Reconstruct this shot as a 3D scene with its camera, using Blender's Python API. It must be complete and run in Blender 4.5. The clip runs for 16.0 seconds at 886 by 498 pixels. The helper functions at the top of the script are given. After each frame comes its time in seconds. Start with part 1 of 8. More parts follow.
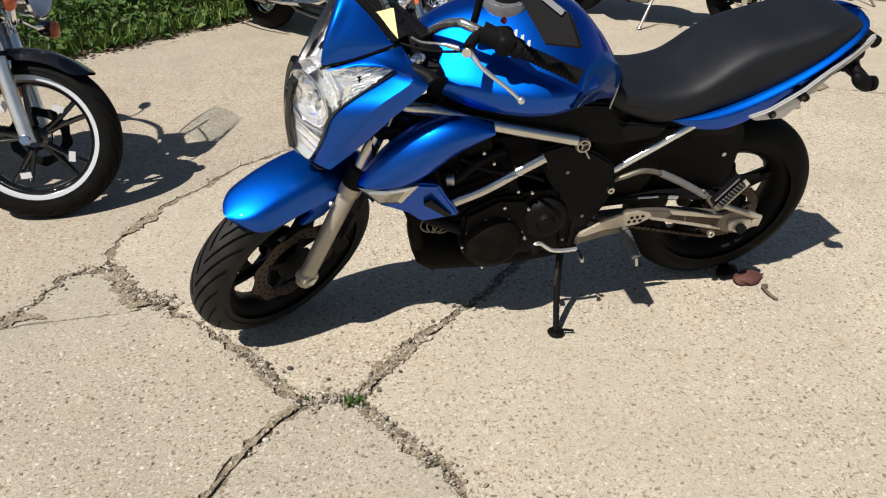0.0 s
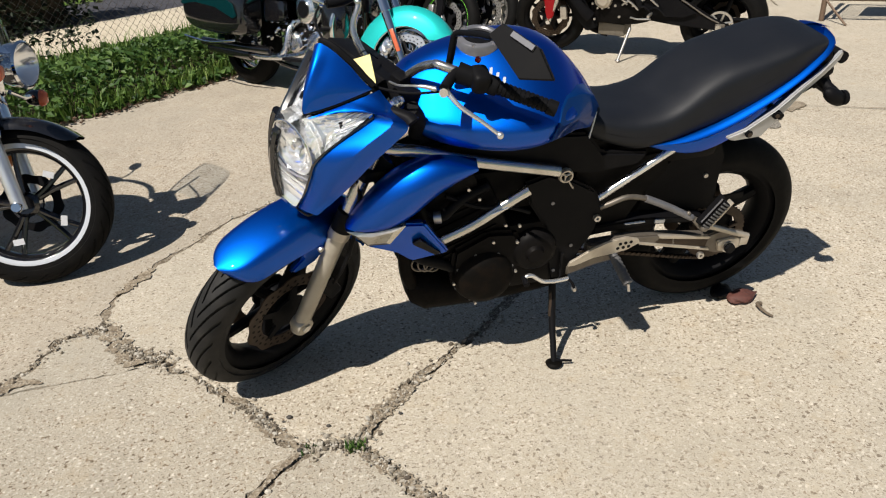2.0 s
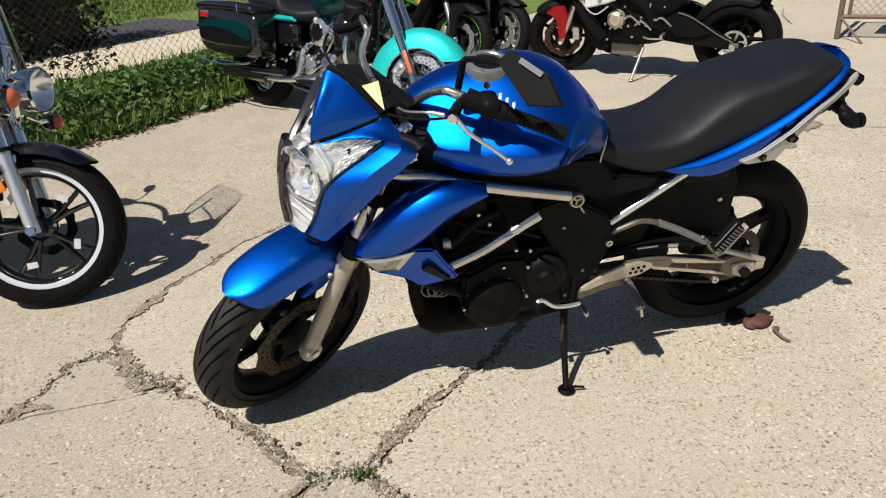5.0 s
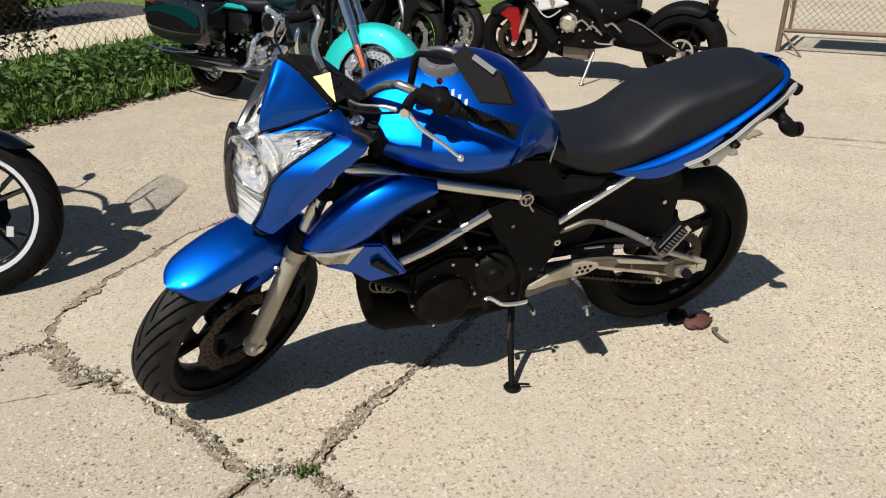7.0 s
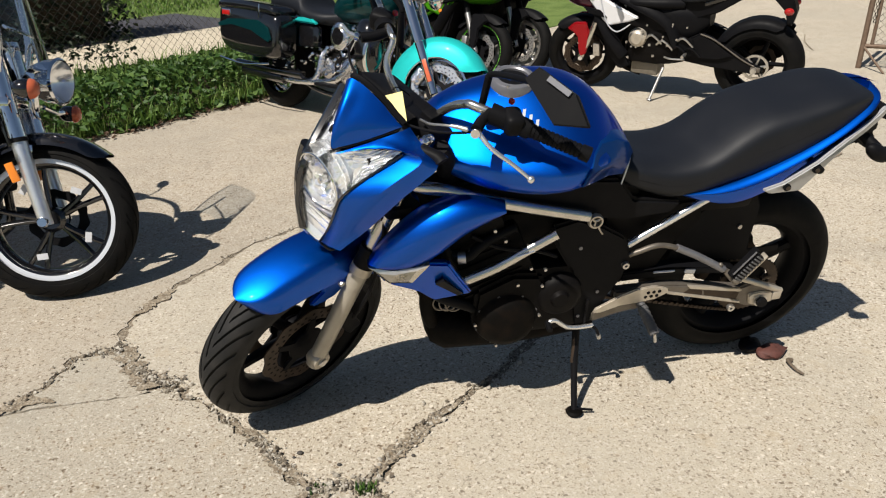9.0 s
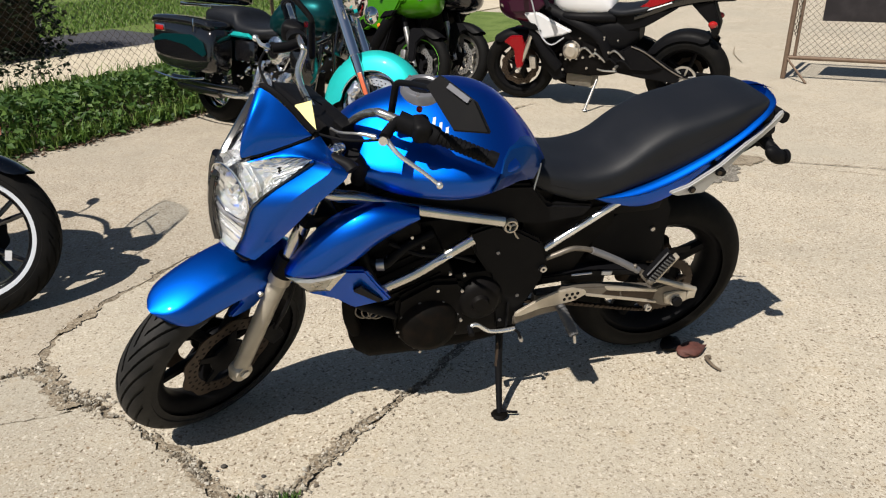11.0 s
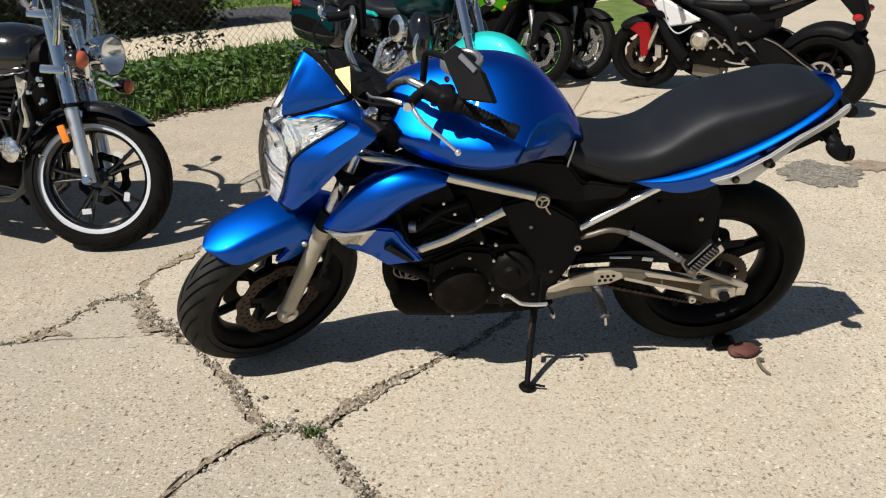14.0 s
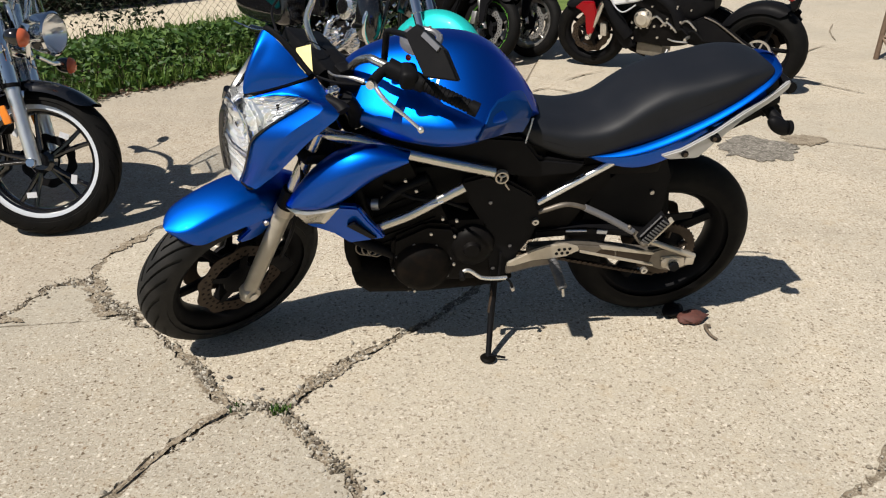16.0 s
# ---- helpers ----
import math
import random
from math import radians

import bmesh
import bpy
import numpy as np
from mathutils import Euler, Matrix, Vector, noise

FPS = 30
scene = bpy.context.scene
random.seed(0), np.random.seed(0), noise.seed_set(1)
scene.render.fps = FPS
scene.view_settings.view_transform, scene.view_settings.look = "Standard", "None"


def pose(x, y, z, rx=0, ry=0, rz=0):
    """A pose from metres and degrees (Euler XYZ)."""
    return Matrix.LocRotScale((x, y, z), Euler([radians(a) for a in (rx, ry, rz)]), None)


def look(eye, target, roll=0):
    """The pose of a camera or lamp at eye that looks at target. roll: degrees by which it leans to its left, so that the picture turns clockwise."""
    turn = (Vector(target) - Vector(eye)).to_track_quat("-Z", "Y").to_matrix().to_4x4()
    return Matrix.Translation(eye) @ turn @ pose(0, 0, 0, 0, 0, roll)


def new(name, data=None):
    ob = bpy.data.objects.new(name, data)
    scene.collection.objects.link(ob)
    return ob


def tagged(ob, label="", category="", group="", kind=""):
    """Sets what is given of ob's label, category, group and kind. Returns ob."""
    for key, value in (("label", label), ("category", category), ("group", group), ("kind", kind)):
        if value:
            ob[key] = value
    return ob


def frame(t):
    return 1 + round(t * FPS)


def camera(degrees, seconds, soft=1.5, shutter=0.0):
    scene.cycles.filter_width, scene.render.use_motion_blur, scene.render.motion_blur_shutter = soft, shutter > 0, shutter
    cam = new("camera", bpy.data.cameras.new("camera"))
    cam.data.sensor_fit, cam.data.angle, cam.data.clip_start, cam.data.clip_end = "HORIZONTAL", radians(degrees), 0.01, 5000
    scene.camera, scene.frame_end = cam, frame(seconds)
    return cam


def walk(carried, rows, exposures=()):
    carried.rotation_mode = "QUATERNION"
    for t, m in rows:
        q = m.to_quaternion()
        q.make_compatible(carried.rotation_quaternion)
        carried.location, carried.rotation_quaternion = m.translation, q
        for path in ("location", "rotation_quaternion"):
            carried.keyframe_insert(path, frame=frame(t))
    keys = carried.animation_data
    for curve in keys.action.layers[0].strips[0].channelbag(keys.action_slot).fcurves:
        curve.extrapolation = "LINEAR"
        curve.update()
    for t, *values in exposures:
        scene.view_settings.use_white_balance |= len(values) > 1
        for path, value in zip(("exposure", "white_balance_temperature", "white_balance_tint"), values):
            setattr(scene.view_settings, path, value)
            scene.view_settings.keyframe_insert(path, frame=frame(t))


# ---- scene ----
cam = camera(64.0, 16.0, 1.15)
PATH = [
    (0, (-0.59, -1.878, 1.353), (-0.258, -0.19, 0.333), 0.2),
    (0.5, (-0.582, -1.887, 1.367), (-0.267, -0.159, 0.41), -0.6),
    (1, (-0.572, -1.894, 1.358), (-0.282, -0.145, 0.431), -4.5),
    (1.5, (-0.571, -1.897, 1.357), (-0.241, -0.147, 0.447), -4.1),
    (2, (-0.574, -1.898, 1.349), (-0.222, -0.156, 0.432), -3.4),
    (2.5, (-0.578, -1.891, 1.349), (-0.272, -0.146, 0.422), -3.3),
    (3, (-0.579, -1.888, 1.354), (-0.293, -0.127, 0.451), -3.2),
    (3.5, (-0.572, -1.886, 1.347), (-0.277, -0.126, 0.444), -2.7),
    (4, (-0.57, -1.882, 1.349), (-0.269, -0.129, 0.436), -2.3),
    (4.5, (-0.561, -1.875, 1.354), (-0.242, -0.119, 0.45), -2.6),
    (5, (-0.555, -1.877, 1.359), (-0.236, -0.105, 0.489), -4.0),
    (5.2, (-0.551, -1.877, 1.358), (-0.201, -0.109, 0.492), -4.5),
    (7.3, (-0.557, -1.873, 1.351), (-0.097, -0.138, 0.47), -0.6),
    (7.5, (-0.559, -1.859, 1.353), (-0.121, -0.117, 0.474), -0.8),
    (8, (-0.561, -1.853, 1.354), (-0.148, -0.097, 0.49), -0.7),
    (8.5, (-0.559, -1.85, 1.353), (-0.194, -0.084, 0.488), -1.2),
    (9, (-0.57, -1.844, 1.365), (-0.267, -0.06, 0.515), -1.3),
    (9.5, (-0.558, -1.854, 1.361), (-0.238, -0.057, 0.542), -0.9),
    (10, (-0.54, -1.868, 1.356), (-0.124, -0.095, 0.529), -0.2),
    (10.2, (-0.53, -1.875, 1.358), (-0.074, -0.112, 0.531), 0.0),
    (12.3, (-0.433, -2.049, 1.351), (-0.061, -0.255, 0.548), -3.0),
    (12.5, (-0.452, -2.087, 1.353), (-0.094, -0.34, 0.446), -2.5),
    (13, (-0.389, -2.07, 1.356), (-0.215, -0.304, 0.434), 0.5),
    (13.5, (-0.237, -2.032, 1.335), (-0.158, -0.211, 0.511), 2.1),
    (14, (-0.211, -2.034, 1.337), (-0.163, -0.221, 0.492), -0.6),
    (14.5, (-0.22, -2.049, 1.344), (-0.082, -0.271, 0.438), -1.4),
    (15, (-0.229, -2.05, 1.353), (-0.01, -0.275, 0.459), -0.6),
    (15.5, (-0.247, -2.064, 1.348), (-0.03, -0.286, 0.458), -0.4),
    (16, (-0.254, -2.071, 1.345), (-0.061, -0.293, 0.448), 0.3),
]
walk(cam, [(t, look(eye, target, roll)) for t, eye, target, roll in PATH], [(0, 0.26), (16, 0.26)])

# ---- light ----
SUN_TO = Vector((-0.535, -0.465, 1.0)).normalized()
elev = math.asin(SUN_TO.z)
world = bpy.data.worlds.new("sky")
scene.world = world
world.use_nodes = True
wn = world.node_tree
sky = wn.nodes.new("ShaderNodeTexSky")
sky.sky_type = "NISHITA"
sky.sun_disc = False
sky.sun_elevation = elev
sky.sun_rotation = math.atan2(SUN_TO.x, SUN_TO.y)
sky.air_density, sky.dust_density, sky.ozone_density = 1.0, 0.6, 1.0
wn.nodes["Background"].inputs["Strength"].default_value = 0.042
wn.links.new(sky.outputs[0], wn.nodes["Background"].inputs["Color"])
sun = new("sun", bpy.data.lights.new("sun", "SUN"))
sun.data.energy, sun.data.angle, sun.data.color = 5.0, radians(0.5), (1.0, 0.935, 0.85)
sun.matrix_world = look(SUN_TO * 30, (0, 0, 0))

# ---- materials ----


def mat(name, color, rough=0.5, metal=0.0, coat=0.0, spec=None, trans=0.0, ior=1.45, emit=None, coat_rough=0.05):
    m = bpy.data.materials.new(name)
    m.use_nodes = True
    b = m.node_tree.nodes["Principled BSDF"]
    b.inputs["Base Color"].default_value = (*color, 1)
    b.inputs["Roughness"].default_value = rough
    b.inputs["Metallic"].default_value = metal
    b.inputs["Coat Weight"].default_value = coat
    b.inputs["Coat Roughness"].default_value = coat_rough
    b.inputs["Transmission Weight"].default_value = trans
    b.inputs["IOR"].default_value = ior
    if spec is not None:
        b.inputs["Specular IOR Level"].default_value = spec
    return m


def node(m, kind, **values):
    n = m.node_tree.nodes.new(kind)
    for k, v in values.items():
        n.inputs[k.replace("_", " ")].default_value = v
    return n


def link(m, a, b):
    m.node_tree.links.new(a, b)


def bsdf(m):
    return m.node_tree.nodes["Principled BSDF"]


def coords(m):
    return m.node_tree.nodes.new("ShaderNodeTexCoord").outputs["Object"]


def noise_of(m, scale, detail=4.0, rough=0.55):
    n = node(m, "ShaderNodeTexNoise", Scale=scale, Detail=detail, Roughness=rough)
    link(m, coords(m), n.inputs["Vector"])
    return n.outputs["Fac"]


def ramp(m, fac, stops):
    r = m.node_tree.nodes.new("ShaderNodeValToRGB")
    e = r.color_ramp.elements
    while len(e) < len(stops):
        e.new(0.5)
    for el, (p, c) in zip(e, stops):
        el.position, el.color = p, (*c, 1) if len(c) == 3 else c
    link(m, fac, r.inputs["Fac"])
    return r.outputs["Color"]


def mixc(m, fac, a, b, mode="MIX"):
    x = m.node_tree.nodes.new("ShaderNodeMix")
    x.data_type, x.blend_type = "RGBA", mode
    for sock, v in ((x.inputs[0], fac), (x.inputs[6], a), (x.inputs[7], b)):
        if isinstance(v, (int, float)):
            sock.default_value = v
        elif isinstance(v, tuple):
            sock.default_value = (*v, 1)
        else:
            link(m, v, sock)
    return x.outputs[2]


def bump(m, height, strength=0.3, dist=0.002):
    b = node(m, "ShaderNodeBump", Strength=strength, Distance=dist)
    link(m, height, b.inputs["Height"])
    link(m, b.outputs["Normal"], bsdf(m).inputs["Normal"])


def worn(m, color, dirt, scale=9.0, amount=0.35, rough=(0.3, 0.5), grain=180.0, relief=0.08):
    """Two scales of variation: dusty patches and a fine grain."""
    big = ramp(m, noise_of(m, scale), [(0.45, (0, 0, 0)), (0.75, (amount, amount, amount))])
    link(m, mixc(m, big, color, dirt), bsdf(m).inputs["Base Color"])
    mr = node(m, "ShaderNodeMapRange", To_Min=rough[0], To_Max=rough[1])
    link(m, noise_of(m, scale * 2.3), mr.inputs["Value"])
    link(m, mr.outputs[0], bsdf(m).inputs["Roughness"])
    if relief:
        bump(m, noise_of(m, grain, 2.0), relief, 0.001)
    return m


def paint(name, color, flake=0.5, rough=0.37, coat=0.6):
    m = mat(name, color, rough, flake, coat, spec=0.25, coat_rough=0.02)
    top = max(color)
    bsdf(m).inputs["Specular Tint"].default_value = (*(0.12 + 0.88 * c / top for c in color), 1)
    dark = tuple(c * 0.72 for c in color)
    base = mixc(m, noise_of(m, 900.0, 1.0), color, dark)
    base = mixc(m, ramp(m, noise_of(m, 14.0, 6.0, 0.7), [(0.62, (0, 0, 0)), (0.82, (0.02, 0.02, 0.02))]), base, (0.30, 0.28, 0.25))
    link(m, base, bsdf(m).inputs["Base Color"])
    return m


BLUE = paint("metallic_blue_paint", (0.0006, 0.102, 0.58), 0.98, 0.42, 0.6)
# BLUE again, darkened: the side panel's facing shade is in the colour.
BLUE_SHADED = paint("shaded_blue_paint", (0.002, 0.045, 0.20), 0.6)
BLACK_PAINT = mat("gloss_black_paint", (0.006, 0.006, 0.007), 0.15, 0, 1.0)
PLASTIC = worn(mat("black_plastic", (0.0055, 0.0055, 0.0065), spec=0.10), (0.0055, 0.0055, 0.0065), (0.013, 0.0125, 0.012), 14, 0.3, (0.4, 0.62), 400, 0.15)
ENGINE = worn(mat("black_engine_paint", (0.005, 0.0045, 0.0045), spec=0.09), (0.005, 0.0045, 0.0045), (0.013, 0.011, 0.010), 22, 0.4, (0.4, 0.62), 260, 0.2)
BELLY = worn(mat("sooty_casting", (0.004, 0.0035, 0.003), spec=0.08), (0.004, 0.0035, 0.003), (0.018, 0.011, 0.007), 25, 0.5, (0.5, 0.75), 260, 0.2)
VINYL = worn(mat("black_vinyl", (0.006, 0.0072, 0.0105), spec=0.36), (0.006, 0.0074, 0.011), (0.012, 0.0138, 0.0185), 7, 0.5, (0.50, 0.62), 520, 0.35)
TYRE = worn(mat("tyre_rubber", (0.005, 0.005, 0.005), spec=0.12), (0.005, 0.005, 0.005), (0.014, 0.012, 0.010), 16, 0.4, (0.55, 0.8), 300, 0.15)
TREAD = worn(mat("grey_worn_tread", (0.013, 0.013, 0.013), spec=0.3), (0.013, 0.013, 0.013), (0.04, 0.036, 0.033), 20, 0.5, (0.55, 0.75), 300, 0.15)
SILVER = worn(mat("silver_frame_paint", (0.62, 0.60, 0.56), 0.3, 0.95), (0.66, 0.64, 0.60), (0.42, 0.39, 0.34), 20, 0.4, (0.17, 0.29), 300, 0.05)
FORK = worn(mat("champagne_fork_paint", (0.40, 0.37, 0.31), 0.4, 0.45), (0.42, 0.385, 0.32), (0.27, 0.24, 0.2), 18, 0.4, (0.36, 0.5), 300, 0.05)
ALLOY = worn(mat("brushed_alloy", (0.55, 0.5, 0.42), 0.4, 0.6), (0.56, 0.51, 0.43), (0.35, 0.3, 0.24), 24, 0.5, (0.34, 0.5), 300, 0.1)
CHROME = mat("chrome", (0.82, 0.82, 0.83), 0.06, 1.0)
CHROME_BUSY = mat("pitted_show_chrome", (0.88, 0.88, 0.9), 0.1, 1.0)
bump(CHROME_BUSY, noise_of(CHROME_BUSY, 55.0, 2.0), 0.9, 0.01)
DULL_BOX = worn(mat("dull_steel_box", (0.22, 0.20, 0.165), 0.6, 0.4), (0.22, 0.20, 0.165), (0.12, 0.10, 0.08), 18, 0.6, (0.55, 0.75), 200, 0.15)
RAIL = worn(mat("grey_rail_paint", (0.5, 0.5, 0.5), 0.4, 0.5), (0.52, 0.52, 0.52), (0.4, 0.39, 0.37), 20, 0.4, (0.35, 0.45), 300, 0.05)
RUBBER_GREY = worn(mat("grey_rubber", (0.09, 0.09, 0.092), 0.6, spec=0.3), (0.09, 0.09, 0.092), (0.13, 0.125, 0.12), 40, 0.5, (0.5, 0.65), 300, 0.15)
POLISHED = worn(mat("polished_alloy", (0.8, 0.8, 0.79), 0.22, 0.85), (0.82, 0.82, 0.81), (0.6, 0.59, 0.56), 20, 0.4, (0.18, 0.28), 300, 0.03)
STEEL = worn(mat("bolt_steel", (0.6, 0.59, 0.56), 0.3, 0.9), (0.62, 0.6, 0.57), (0.3, 0.27, 0.22), 60, 0.5, (0.25, 0.45), 300, 0.05)
RUST = worn(mat("rusty_disc_steel", (0.08, 0.066, 0.055), 0.4, 0.8), (0.085, 0.07, 0.056), (0.07, 0.045, 0.03), 35, 0.7, (0.35, 0.55), 300, 0.1)
SWING = worn(mat("dull_alloy", (0.17, 0.155, 0.13), 0.45, 0.6), (0.18, 0.16, 0.135), (0.09, 0.075, 0.06), 24, 0.6, (0.4, 0.55), 300, 0.1)
DARK_RUST = worn(mat("oily_rusty_steel", (0.05, 0.035, 0.025), 0.5, 0.5), (0.055, 0.038, 0.026), (0.02, 0.015, 0.012), 35, 0.7, (0.4, 0.6), 300, 0.1)
GREY_TRIM = worn(mat("grey_trim", (0.2, 0.2, 0.215), 0.35, 0.5), (0.21, 0.21, 0.225), (0.13, 0.13, 0.14), 30, 0.5, (0.3, 0.42), 300, 0.05)
SATIN = worn(mat("satin_chrome", (0.86, 0.87, 0.88), 0.36, 0.95), (0.88, 0.89, 0.90), (0.7, 0.7, 0.7), 20, 0.4, (0.32, 0.42), 300, 0.03)
LENS = mat("clear_lens", (0.98, 0.99, 1.0), 0.02, 0, 0.12, trans=1.0, ior=1.06)
REFLECTOR = worn(mat("faceted_reflector", (0.92, 0.93, 0.95), 0.2, 0.72), (0.96, 0.97, 0.98), (0.85, 0.85, 0.87), 30, 0.5, (0.05, 0.14), 60, 0.25)
AMBER = mat("amber_lens", (0.75, 0.22, 0.02), 0.18, 0, 0.6)
RED_LENS = mat("red_lens", (0.35, 0.012, 0.01), 0.15, 0, 0.6)
ORANGE_LENS = worn(mat("faded_orange_lens", (0.55, 0.13, 0.06), 0.2), (0.55, 0.13, 0.06), (0.4, 0.09, 0.05), 40, 0.5, (0.15, 0.3), 90, 0.3)
SMOKE_LENS = worn(mat("clear_indicator_lens", (0.6, 0.57, 0.5), 0.12, 0.7, 0.8), (0.62, 0.59, 0.52), (0.4, 0.36, 0.28), 40, 0.6, (0.06, 0.2), 70, 0.7)
TAG = worn(mat("yellow_paper_tag", (0.85, 0.75, 0.3), 0.7), (0.86, 0.77, 0.32), (0.7, 0.6, 0.25), 60, 0.5, (0.6, 0.8), 200, 0.1)
GREY_LOGO = mat("pale_silver_emblem", (0.6, 0.62, 0.66), 0.3, 0.4)
WHITE_RIM = mat("white_rim_stripe", (0.75, 0.77, 0.8), 0.25, 0.3, 0.6)
STICKER = worn(mat("pale_weight_sticker", (0.5, 0.51, 0.53), 0.5), (0.5, 0.51, 0.53), (0.4, 0.4, 0.4), 90, 0.6, (0.4, 0.6), 200, 0.05)
TEAL_DARK = paint("dark_teal_paint", (0.003, 0.045, 0.05), 0.5)
TEAL = paint("turquoise_paint", (0.02, 0.52, 0.50), 0.25)
GREEN = paint("lime_green_paint", (0.07, 0.30, 0.008), 0.3)
LIME = mat("lime_rim_stripe", (0.20, 0.72, 0.06), 0.35, 0, 0.5)
RED = paint("red_paint", (0.40, 0.003, 0.010), 0.3)
WHITE = mat("white_paint", (0.75, 0.75, 0.76), 0.25, 0, 1.0)
MAROON = paint("dark_purple_paint", (0.055, 0.008, 0.03), 0.3)
BRONZE = mat("orange_gold_trim", (0.5, 0.24, 0.03), 0.35, 0.4, 0.3)
BRICKISH = worn(mat("brown_leaf_litter", (0.10, 0.038, 0.030), 0.8), (0.10, 0.036, 0.028), (0.045, 0.02, 0.016), 60, 0.7, (0.6, 0.8), 200, 0.3)
DRY_LEAF = worn(mat("grey_dry_leaf", (0.13, 0.10, 0.07), 0.8), (0.13, 0.10, 0.07), (0.08, 0.06, 0.045), 60, 0.7, (0.7, 0.9), 200, 0.3)
DARK_PEBBLE = worn(mat("dark_pebble", (0.05, 0.045, 0.04), 0.8), (0.05, 0.045, 0.04), (0.10, 0.09, 0.08), 60, 0.6, (0.7, 0.9), 200, 0.3)
TUBE_RUST = worn(mat("weathered_galvanised_tube", (0.16, 0.11, 0.075), 0.6, 0.3), (0.17, 0.12, 0.085), (0.09, 0.05, 0.03), 25, 0.6, (0.5, 0.75), 200, 0.2)
WIRE = worn(mat("galvanised_wire", (0.12, 0.105, 0.085), 0.5, 0.5), (0.13, 0.115, 0.095), (0.07, 0.055, 0.04), 12, 0.5, (0.4, 0.6), 200, 0.0)
SIGN = worn(mat("black_sign_panel", (0.015, 0.013, 0.016), 0.5), (0.015, 0.013, 0.016), (0.04, 0.035, 0.04), 9, 0.6, (0.4, 0.6), 120, 0.1)
SIGN_GREY = mat("grey_sign_plate", (0.16, 0.16, 0.18), 0.5)


def windshield_material():
    """Thin clear sheet: passes most light, reflects at grazing angles."""
    m = mat("tinted_clear_acrylic", (0.9, 0.93, 0.96), 0.04, 0, 0.0)
    clear = m.node_tree.nodes.new("ShaderNodeBsdfTransparent")
    clear.inputs["Color"].default_value = (0.80, 0.83, 0.86, 1)
    gloss = node(m, "ShaderNodeBsdfGlossy", Roughness=0.03)
    fres = node(m, "ShaderNodeFresnel", IOR=1.5)
    mix = m.node_tree.nodes.new("ShaderNodeMixShader")
    link(m, fres.outputs[0], mix.inputs[0])
    link(m, clear.outputs[0], mix.inputs[1])
    link(m, gloss.outputs[0], mix.inputs[2])
    link(m, mix.outputs[0], m.node_tree.nodes["Material Output"].inputs["Surface"])
    return m


ACRYLIC = windshield_material()


